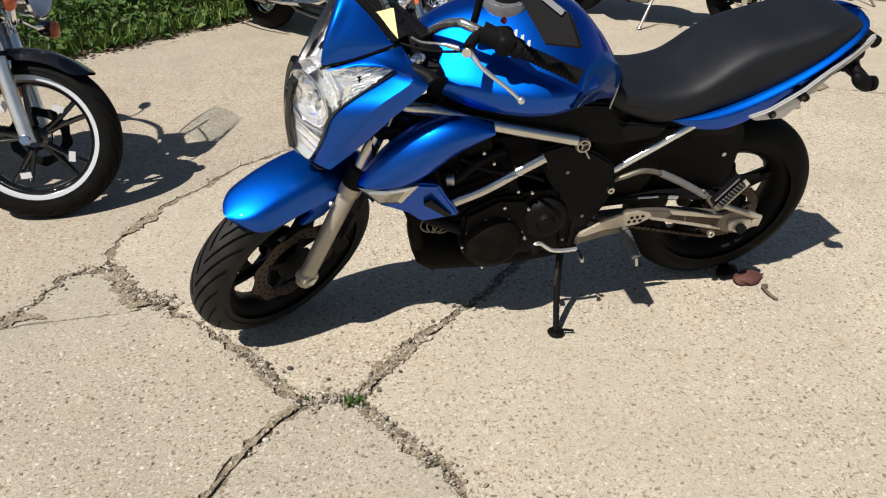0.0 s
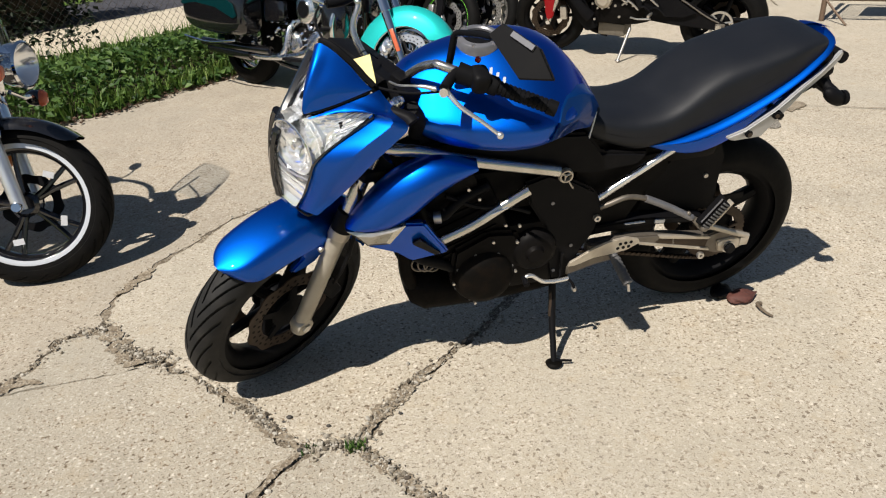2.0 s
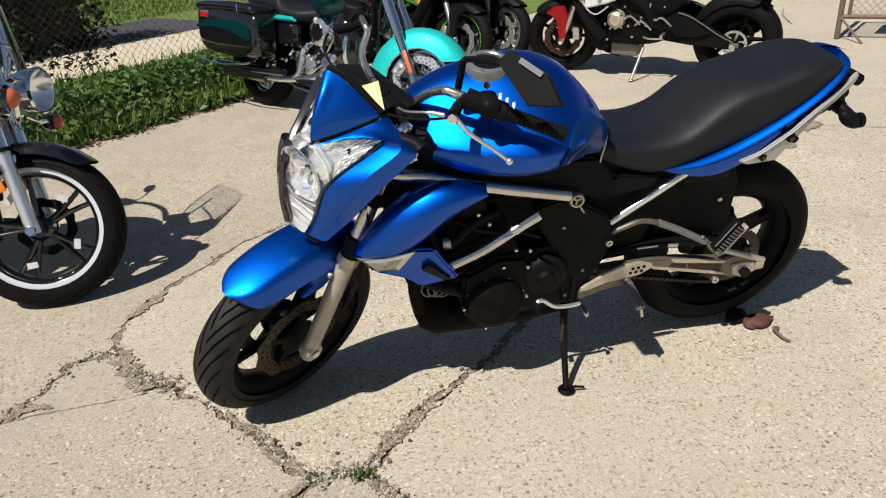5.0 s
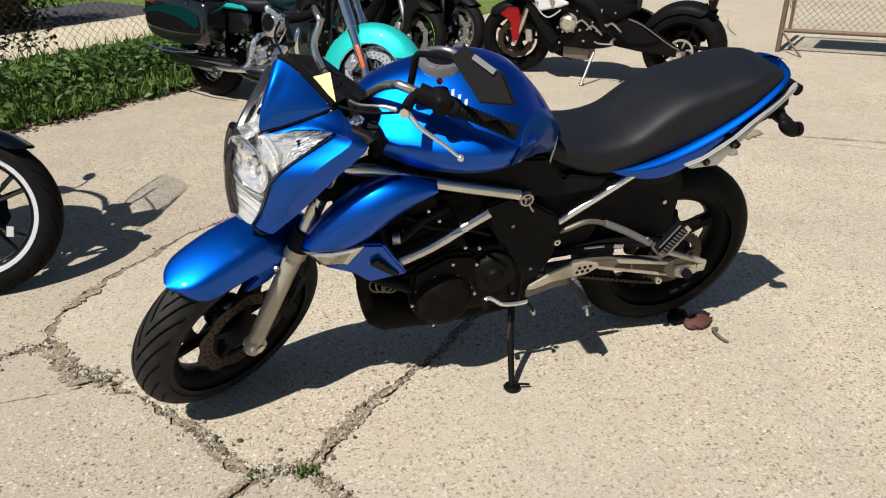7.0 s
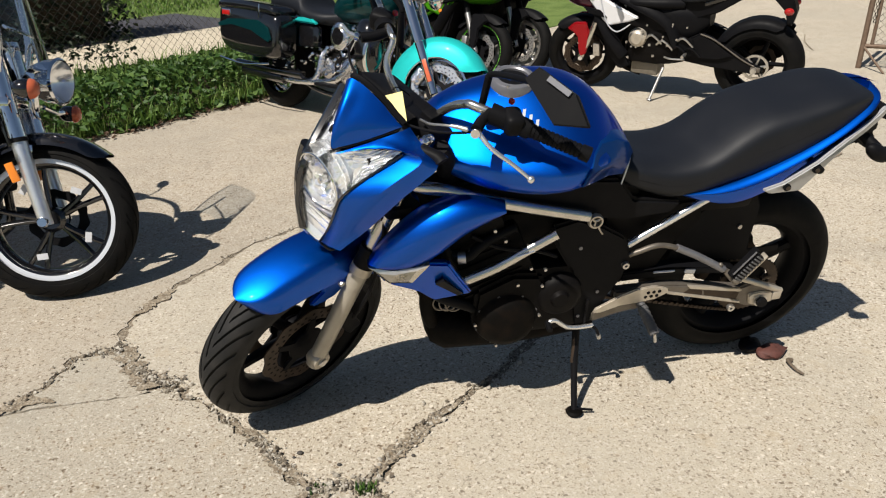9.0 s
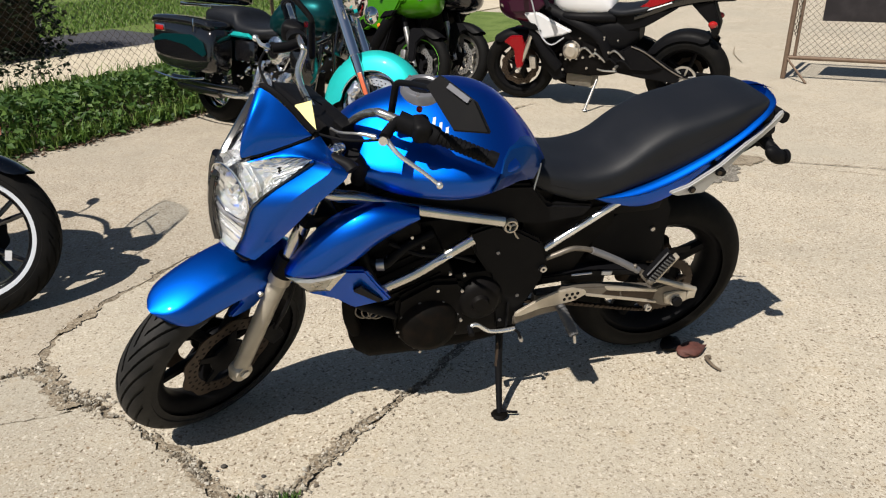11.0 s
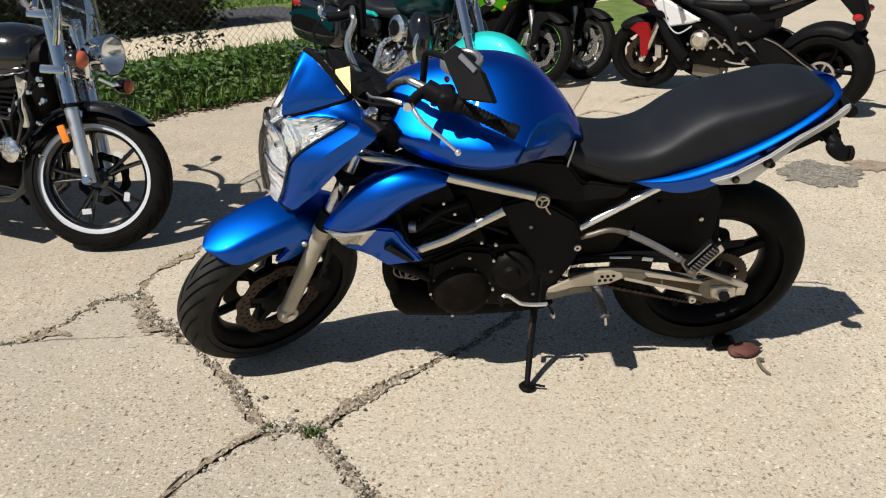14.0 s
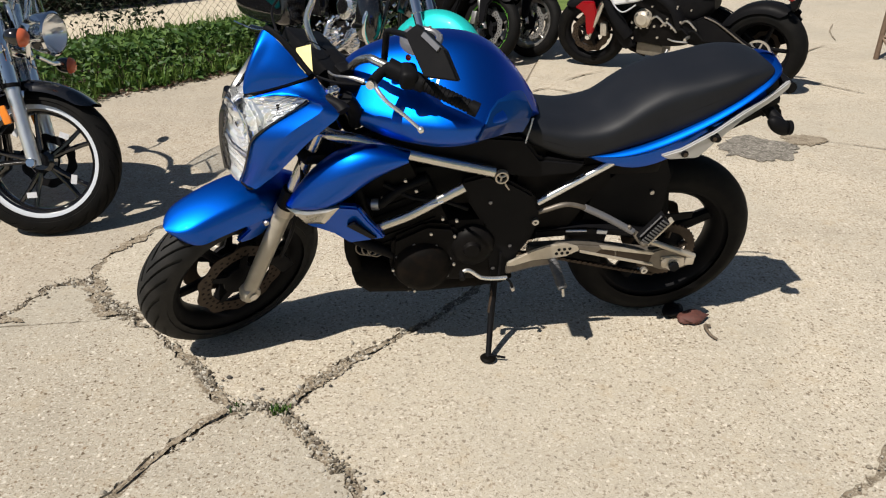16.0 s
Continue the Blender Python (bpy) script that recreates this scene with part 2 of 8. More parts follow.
def concrete(name, tan, grey):
    """Worn concrete with exposed aggregate: sandy paste, pale grit, brown pits, stains; grey from 0 to 1 dulls it."""
    m = mat(name, tan, 0.88, spec=0.2)
    geo = m.node_tree.nodes.new("ShaderNodeNewGeometry").outputs["Position"]

    def noise_w(scale, detail=5.0, rough=0.6):
        n = node(m, "ShaderNodeTexNoise", Scale=scale, Detail=detail, Roughness=rough)
        link(m, geo, n.inputs["Vector"])
        return n.outputs["Fac"]

    def specks(scale, size, share, soft=0.06):
        """Round specks at random: some cells of a Voronoi pattern."""
        v = node(m, "ShaderNodeTexVoronoi", Scale=scale)
        wob = node(m, "ShaderNodeTexNoise", Scale=scale * 2.2, Detail=2.0)
        link(m, geo, wob.inputs["Vector"])
        off = m.node_tree.nodes.new("ShaderNodeVectorMath")
        off.operation = "MULTIPLY_ADD"
        link(m, wob.outputs["Color"], off.inputs[0])
        off.inputs[1].default_value = (0.9 / scale,) * 3
        link(m, geo, off.inputs[2])
        link(m, off.outputs[0], v.inputs["Vector"])
        sep = m.node_tree.nodes.new("ShaderNodeSeparateColor")
        link(m, v.outputs["Color"], sep.inputs[0])
        spot = ramp(m, v.outputs["Distance"], [(size - soft, (1, 1, 1)), (size, (0, 0, 0))])
        pick = ramp(m, sep.outputs[0], [(1 - share - 0.02, (0, 0, 0)), (1 - share, (1, 1, 1))])
        return mixc(m, 1.0, spot, pick, "MULTIPLY"), sep.outputs[1]

    def shade(c, k):
        g = sum(c) / 3
        return tuple((x + (g - x) * grey * 0.5) * k for x in c)

    def fleck(scale, lo, hi, amount, detail=3.0, rough=0.6):
        return ramp(m, noise_w(scale, detail, rough), [(lo, (0, 0, 0)), (hi, (amount, amount, amount))])

    base = ramp(m, noise_w(1.1), [(0.32, shade(tan, 0.84)), (0.50, shade(tan, 1)), (0.70, shade(tan, 1.1))])
    base = mixc(m, fleck(4.0, 0.48, 0.68, 0.6, 6.0, 0.65), base, shade(tan, 0.76))
    base = mixc(m, fleck(40.0, 0.44, 0.66, 0.5, 6.0, 0.75), base, shade((tan[0] * 0.74, tan[1] * 0.70, tan[2] * 0.64), 1))
    base = mixc(m, fleck(95.0, 0.54, 0.62, 0.7, 3.0), base, shade((tan[0] * 1.30, tan[1] * 1.34, tan[2] * 1.42), 1))
    base = mixc(m, fleck(115.0, 0.595, 0.625, 1.0, 2.0), base, shade((0.19, 0.135, 0.085), 1))
    base = mixc(m, fleck(230.0, 0.52, 0.62, 0.7, 2.0), base, shade(tan, 0.55))
    f, r = specks(62.0, 0.34, 0.2, 0.12)
    base = mixc(m, f, base, ramp(m, r, [(0.0, shade((0.24, 0.17, 0.11), 1)), (0.6, shade((0.19, 0.15, 0.11), 1)), (1.0, shade((0.62, 0.57, 0.49), 1))]))
    deep, r = specks(46.0, 0.26, 0.27, 0.07)
    base = mixc(m, deep, base, (0.135, 0.10, 0.068))
    pale, r = specks(58.0, 0.32, 0.15, 0.12)
    base = mixc(m, pale, base, shade((tan[0] * 1.36, tan[1] * 1.39, tan[2] * 1.45), 1))
    base = mixc(m, fleck(0.75, 0.46, 0.66, 0.55, 7.0, 0.62), base, shade((tan[0] * 0.76, tan[1] * 0.78, tan[2] * 0.80), 1))
    base = mixc(m, fleck(9.0, 0.56, 0.70, 0.4, 5.0, 0.7), base, shade((tan[0] * 0.80, tan[1] * 0.72, tan[2] * 0.60), 1))
    link(m, base, bsdf(m).inputs["Base Color"])
    h = mixc(m, 0.6, noise_w(240.0, 3.0), noise_w(70.0, 3.0))
    h = mixc(m, deep, h, (0, 0, 0))
    bump(m, h, 0.5, 0.004)
    return m


CONCRETE = concrete("exposed_aggregate_concrete", (0.50, 0.447, 0.357), 0.0)
CONCRETE_OLD = concrete("older_stained_concrete", (0.435, 0.385, 0.308), 0.0)
CONCRETE_GREY = concrete("greyer_weathered_concrete", (0.436, 0.394, 0.318), 0.0)


def ground_mix(name, a, b, c, scale=18.0, fine=240.0, rough=0.95, strength=0.6):
    m = mat(name, a, rough, spec=0.2)
    geo = m.node_tree.nodes.new("ShaderNodeNewGeometry").outputs["Position"]
    n1 = node(m, "ShaderNodeTexNoise", Scale=scale, Detail=5.0)
    n2 = node(m, "ShaderNodeTexNoise", Scale=fine, Detail=3.0)
    for n in (n1, n2):
        link(m, geo, n.inputs["Vector"])
    col = ramp(m, n1.outputs["Fac"], [(0.35, a), (0.6, b)])
    col = mixc(m, ramp(m, n2.outputs["Fac"], [(0.5, (0, 0, 0)), (0.66, (0.8, 0.8, 0.8))]), col, c)
    link(m, col, bsdf(m).inputs["Base Color"])
    bump(m, n2.outputs["Fac"], strength, 0.006)
    return m


DIRT = ground_mix("joint_dirt", (0.12, 0.095, 0.068), (0.23, 0.19, 0.14), (0.44, 0.40, 0.32), 45, 170, 0.95, 1.0)
RUBBLE = ground_mix("crumbled_concrete", (0.17, 0.135, 0.095), (0.27, 0.225, 0.165), (0.43, 0.385, 0.31), 24, 130, 0.95, 1.0)
PATCH = ground_mix("asphalt_patch", (0.11, 0.10, 0.085), (0.19, 0.175, 0.15), (0.40, 0.37, 0.32), 22, 95, 0.95, 1.0)
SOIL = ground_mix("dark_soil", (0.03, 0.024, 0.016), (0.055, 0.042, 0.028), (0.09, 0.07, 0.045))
GRASS_GROUND = ground_mix("lawn_ground", (0.07, 0.115, 0.025), (0.12, 0.175, 0.045), (0.19, 0.235, 0.075), 3.0, 60)
SIDEWALK = ground_mix("pale_sidewalk", (0.46, 0.40, 0.30), (0.54, 0.48, 0.37), (0.6, 0.54, 0.43), 5, 150, 0.9, 0.3)
ASPHALT = ground_mix("asphalt_road", (0.045, 0.045, 0.055), (0.065, 0.065, 0.075), (0.1, 0.1, 0.11), 6, 200, 0.9, 0.4)


def leafy(name, a, b, c):
    m = mat(name, a, 0.5, spec=0.35)
    r = m.node_tree.nodes.new("ShaderNodeNewGeometry").outputs["Random Per Island"]
    link(m, ramp(m, r, [(0.0, a), (0.5, b), (1.0, c)]), bsdf(m).inputs["Base Color"])
    t = m.node_tree.nodes.new("ShaderNodeBsdfTranslucent")
    link(m, ramp(m, r, [(0.0, a), (1.0, c)]), t.inputs["Color"])
    mix = m.node_tree.nodes.new("ShaderNodeMixShader")
    mix.inputs[0].default_value = 0.25
    out = m.node_tree.nodes["Material Output"]
    link(m, bsdf(m).outputs[0], mix.inputs[1])
    link(m, t.outputs[0], mix.inputs[2])
    link(m, mix.outputs[0], out.inputs["Surface"])
    return m


GRAVEL = leafy("crack_gravel_stone", (0.10, 0.08, 0.06), (0.34, 0.30, 0.235), (0.66, 0.62, 0.54))
LEAF = leafy("ground_cover_leaf", (0.022, 0.056, 0.011), (0.046, 0.103, 0.021), (0.115, 0.19, 0.043))
GRASS = leafy("grass_blade", (0.07, 0.15, 0.02), (0.12, 0.21, 0.04), (0.2, 0.27, 0.07))
# Darkened leaf colours: the hedge's shade is put in; the fence weeds share them.
SHADED_LEAF = leafy("shaded_leaf", (0.007, 0.015, 0.006), (0.013, 0.025, 0.010), (0.035, 0.05, 0.022))
DEAD_LEAF = leafy("dead_leaf_litter", (0.045, 0.025, 0.016), (0.11, 0.065, 0.042), (0.20, 0.14, 0.10))

# ---- mesh helpers ----


def part(name, bm, material, parent=None, label="", m=None, smooth=38):
    if m is not None:
        bm.transform(m)
    bmesh.ops.remove_doubles(bm, verts=bm.verts, dist=1e-5)
    bmesh.ops.recalc_face_normals(bm, faces=bm.faces)
    me = bpy.data.meshes.new(name)
    bm.to_mesh(me)
    bm.free()
    if smooth:
        for p in me.polygons:
            p.use_smooth = True
        me.set_sharp_from_angle(angle=radians(smooth))
    me.materials.append(material)
    ob = new(name, me)
    ob.parent = parent
    if label:
        ob["label"] = label
    return ob


def thing(name, label, category, m=None, group="", kind=""):
    ob = new(name)
    ob.empty_display_size = 0.1
    if m is not None:
        ob.matrix_world = m
    return tagged(ob, label, category, group, kind)


def loft(rings, cap=True, closed=True, bm=None):
    bm = bm or bmesh.new()
    vs = [[bm.verts.new(p) for p in ring] for ring in rings]
    n = len(rings[0])
    for a, b in zip(vs, vs[1:]):
        for i in range(n if closed else n - 1):
            j = (i + 1) % n
            try:
                bm.faces.new((a[i], a[j], b[j], b[i]))
            except ValueError:
                pass
    if cap and closed:
        for ring in (vs[0], vs[-1]):
            try:
                bm.faces.new(ring)
            except ValueError:
                pass
    return bm


def curve(pts, steps=6):
    """Catmull-Rom through the points."""
    p = [Vector(q) for q in pts]
    if len(p) < 3 or steps < 2:
        return p
    out = []
    for i in range(len(p) - 1):
        a, b, c, d = p[max(i - 1, 0)], p[i], p[i + 1], p[min(i + 2, len(p) - 1)]
        for k in range(steps):
            t = k / steps
            out.append(0.5 * ((2 * b) + (c - a) * t + (2 * a - 5 * b + 4 * c - d) * t * t + (3 * b - a - 3 * c + d) * t ** 3))
    out.append(p[-1])
    return out


def tube(pts, r, n=10, steps=5, flat=1.0, bm=None):
    """Round bar along the points; r may be one radius or one for each end."""
    line = curve(pts, steps)
    rings = []
    side = None
    for i, p in enumerate(line):
        d = (line[min(i + 1, len(line) - 1)] - line[max(i - 1, 0)]).normalized()
        if side is None:
            side = d.orthogonal().normalized()
        side = (side - d * side.dot(d)).normalized()
        up = d.cross(side)
        k = i / max(len(line) - 1, 1)
        rr = r if isinstance(r, (int, float)) else r[0] + (r[1] - r[0]) * k
        rings.append([p + rr * (math.cos(a) * side + flat * math.sin(a) * up) for a in (2 * math.pi * j / n for j in range(n))])
    return loft(rings, bm=bm)


def lathe(profile, n=48, m=None, bm=None, start=0.0, turn=2 * math.pi):
    """Turns (radius, side) pairs round the y axis."""
    bm = bm or bmesh.new()
    full = abs(turn - 2 * math.pi) < 1e-6
    rings = []
    for i in range(n if full else n + 1):
        a = start + turn * i / n
        ring = [Vector((r * math.cos(a), s, r * math.sin(a))) for r, s in profile]
        rings.append([m @ p for p in ring] if m is not None else ring)
    if full:
        rings.append(rings[0])
    return loft(rings, cap=False, closed=False, bm=bm)


def box(sx, sy, sz, m=None, bevel=0.0, bm=None, seg=2):
    b2 = bmesh.new()
    bmesh.ops.create_cube(b2, size=1, matrix=Matrix.Diagonal((sx, sy, sz, 1)))
    if bevel:
        bmesh.ops.bevel(b2, geom=b2.edges[:], offset=bevel, segments=seg, affect="EDGES", profile=0.6)
    if m is not None:
        b2.transform(m)
    return join(bm, b2)


def join(bm, b2):
    if bm is None:
        return b2
    me = bpy.data.meshes.new("tmp")
    b2.to_mesh(me)
    b2.free()
    bm.from_mesh(me)
    bpy.data.meshes.remove(me)
    return bm


def ball(r, m=None, bm=None, n=12):
    b2 = bmesh.new()
    bmesh.ops.create_uvsphere(b2, u_segments=n + 4, v_segments=n, radius=r)
    if m is not None:
        b2.transform(m)
    return join(bm, b2)


def plate(outline, y0, y1, m=None, bevel=0.0, bm=None):
    """Flat shape in x and z, between two sides y0 and y1."""
    b2 = bmesh.new()
    f = b2.faces.new([b2.verts.new((x, y0, z)) for x, z in outline])
    g = bmesh.ops.extrude_face_region(b2, geom=[f])
    bmesh.ops.translate(b2, verts=[v for v in g["geom"] if isinstance(v, bmesh.types.BMVert)], vec=(0, y1 - y0, 0))
    if bevel:
        bmesh.ops.bevel(b2, geom=b2.edges[:], offset=bevel, segments=2, affect="EDGES")
    if m is not None:
        b2.transform(m)
    return join(bm, b2)


def rod(a, b, r, n=12, bm=None):
    return tube([a, b], r, n, 1, bm=bm)


def squircle(x, w, zb, zt, power=2.6, n=28, lean=0.0, waist=0.5):
    """Ring across the vehicle at x: half width w, from zb to zt."""
    ring = []
    zc, h = zb + (zt - zb) * waist, None
    for i in range(n):
        a = 2 * math.pi * i / n
        c, s = math.cos(a), math.sin(a)
        k = (abs(c) ** power + abs(s) ** power) ** (-1 / power)
        h = (zt - zc) if s > 0 else (zc - zb)
        ring.append(Vector((x + lean * s * k * h, w * c * k, zc + h * s * k)))
    return ring


def shell_fender(c, r, half, a0, a1, drop, blunt=0.2, n=22, lip=0.0):
    """A wheel guard: rounded shell round the y axis at c, from angle a0 to a1 (degrees)."""
    rows = []
    for i in range(n):
        t = i / (n - 1)
        a = radians(a0 + (a1 - a0) * t)
        k = min(1.0, 0.3 + (t / blunt) ** 0.5) if t < blunt else 1.0
        k = min(k, min(1.0, 0.4 + ((1 - t) / blunt) ** 0.5)) if 1 - t < blunt else k
        row = []
        for j in range(15):
            q = -1 + 2 * j / 14
            lat = half * (0.75 + 0.25 * k) * math.copysign(1 - (1 - abs(q)) ** 1.5, q)
            rr = r + lip * t - drop * k * abs(q) ** 3.0
            row.append(Vector((c[0] + rr * math.cos(a), c[1] + lat, c[2] + rr * math.sin(a))))
        rows.append(row)
    bm = loft(rows, cap=False, closed=False)
    bmesh.ops.solidify(bm, geom=bm.faces[:], thickness=0.004)
    return bm


def bolt(parent, at, axis=(0, -1, 0), r=0.008, h=0.006, material=None, m=None, name="bolt"):
    a = Vector(at)
    d = Vector(axis).normalized()
    bm = tube([a - d * 0.004, a + d * h], r, 8, 1)
    return part(name, bm, material or STEEL, parent, m=m)


# ---- wheels ----


def tyre_mesh(R, width, rim, n=96, grooves=False, square=2.3, rows=22):
    """A tyre round the y axis with a rounded crown; grooves cut slanting channels."""
    half = width / 2
    h = R - rim
    prof = []
    for j in range(rows + 1):
        a = math.pi * j / rows
        c, s = math.cos(a), math.sin(a)
        k = (abs(c) ** square + abs(s) ** square) ** (-1 / square)
        prof.append((rim + h * s * k * 1.0, -half * c * k * (0.92 if s < 0.25 else 1.0)))
    bm = lathe(prof, n)
    if grooves:
        for v in bm.verts:
            r = math.hypot(v.co.x, v.co.z)
            lat = abs(v.co.y) / half
            if r < R - h * 0.62:
                continue
            ang = math.atan2(v.co.z, v.co.x)
            side = 0.0 if v.co.y < 0 else 0.5
            ph = ((ang * R / 0.085) + 2.6 * lat + side) % 1.0
            lane = 0.06 < lat < 0.88
            if lane and ph < 0.17:
                k = (r - 0.011) / r
                v.co.x *= k
                v.co.z *= k
    return bm


def wheel(parent, name, R, width, rim, m, rim_mat, spokes=6, grooves=False, twin=False, lip_mat=None, disc_r=0.15, disc_mat=None, disc_sides=(-1,), n=96, tread=None, spoke_w=0.014, lip=0.018, phase=0.0, blade=1.25):
    """Cast wheel: rim with spokes, tyre and discs as its pieces. m places the wheel, whose axle is its y axis."""
    hw = width / 2
    bm = lathe([(rim - 0.012, -hw * 0.72), (rim + 0.006, -hw * 0.72), (rim + 0.006, -hw * 0.62), (rim - 0.02, -hw * 0.5), (rim - 0.03, 0), (rim - 0.02, hw * 0.5), (rim + 0.006, hw * 0.62), (rim + 0.006, hw * 0.72), (rim - 0.012, hw * 0.72), (rim - 0.034, hw * 0.45), (rim - 0.042, 0), (rim - 0.034, -hw * 0.45), (rim - 0.012, -hw * 0.72)], n)
    lathe([(0.0, -hw * 0.62), (0.036, -hw * 0.62), (0.048, -hw * 0.4), (0.05, hw * 0.4), (0.036, hw * 0.62), (0.0, hw * 0.62)], 24, bm=bm)
    rim_ob = part(name, bm, rim_mat, parent, m=m)
    for k in range(spokes):
        for off in ((-0.16, 0.16) if twin else (0.0,)):
            a0 = phase + 2 * math.pi * k / spokes + off * 0.5
            a1 = phase + 2 * math.pi * k / spokes + off
            w = 0.009 if twin else spoke_w
            pts = []
            for t in (0, 0.35, 0.7, 1):
                r = 0.04 + (rim - 0.032 - 0.04) * t
                a = a0 + (a1 - a0) * t
                pts.append(Vector((r * math.cos(a), 0, r * math.sin(a))))
            part("spoke", tube(pts, (w * 1.25, w), 8, 3, blade), rim_mat, rim_ob, m=m)
    part("tyre", tyre_mesh(R, width, rim, n * (7 if grooves else 1), grooves, rows=96 if grooves else 22), tread or TYRE, rim_ob, m=m)
    if lip_mat:
        for s in (-1, 1):
            part("rim_stripe", lathe([(rim - lip, s * hw * 0.735), (rim + 0.009, s * hw * 0.745), (rim + 0.010, s * hw * 0.70), (rim - lip, s * hw * 0.70)], n), lip_mat, rim_ob, m=m)
    for s in disc_sides:
        y = s * (hw * 0.62 + 0.012)
        bm = bmesh.new()
        nn = 120
        rings = []
        for rr, yy in ((0.69, -0.002), (1.0, -0.002), (1.0, 0.002), (0.69, 0.002)):
            ring = []
            for i in range(nn):
                a = 2 * math.pi * i / nn
                r = disc_r * rr * (1 + (0.035 * math.sin(a * 10) if rr == 1.0 else 0.0))
                ring.append(Vector((r * math.cos(a), y + yy, r * math.sin(a))))
            rings.append(ring)
        rings.append(rings[0])
        loft(rings, cap=False, bm=bm)
        d = part("brake_disc", bm, disc_mat or RUST, rim_ob, m=m)
        bm = bmesh.new()
        star = [Vector((rr * disc_r * math.cos(a), y + s * yy, rr * disc_r * math.sin(a))) for yy in (-0.003, 0.004) for a, rr in ((2 * math.pi * i / 40, (0.73 if i % 8 in (0, 1) else 0.40)) for i in range(40))]
        loft([star[:40], star[40:]], bm=bm)
        part("disc_carrier", bm, PLASTIC, rim_ob, m=m)
        bm = bmesh.new()
        for i in range(30):
            a = 2 * math.pi * i / 30
            for rr in (0.76, 0.88):
                b = a + (0.1 if rr > 0.8 else 0)
                c = Vector((disc_r * rr * math.cos(b), y + s * 0.0024, disc_r * rr * math.sin(b)))
                bmesh.ops.create_circle(bm, cap_ends=True, radius=0.005, segments=8, matrix=Matrix.Translation(c) @ Matrix.Rotation(math.pi / 2, 4, "X"))
        part("drilled_pattern", bm, PLASTIC, rim_ob, m=m)
    return rim_ob


# ---- the blue motorcycle ----
BIKE_LEAN, STEER_TURN, RAKE = 11.0, 36.0, 25.0
Q = Vector((-0.676, 0.0, 0.277))
U = Vector((math.sin(radians(RAKE)), 0, math.cos(radians(RAKE))))
STEER = Matrix.Translation(Q) @ Matrix.Rotation(radians(STEER_TURN), 4, U) @ Matrix.Translation(-Q)
# the lamp and bar assembly sits a little to the left of the fork's middle
STEER_RIGHT = STEER @ Matrix.Translation((0, -0.065, 0))
STEER_MID = STEER @ Matrix.Translation((0, -0.022, 0))


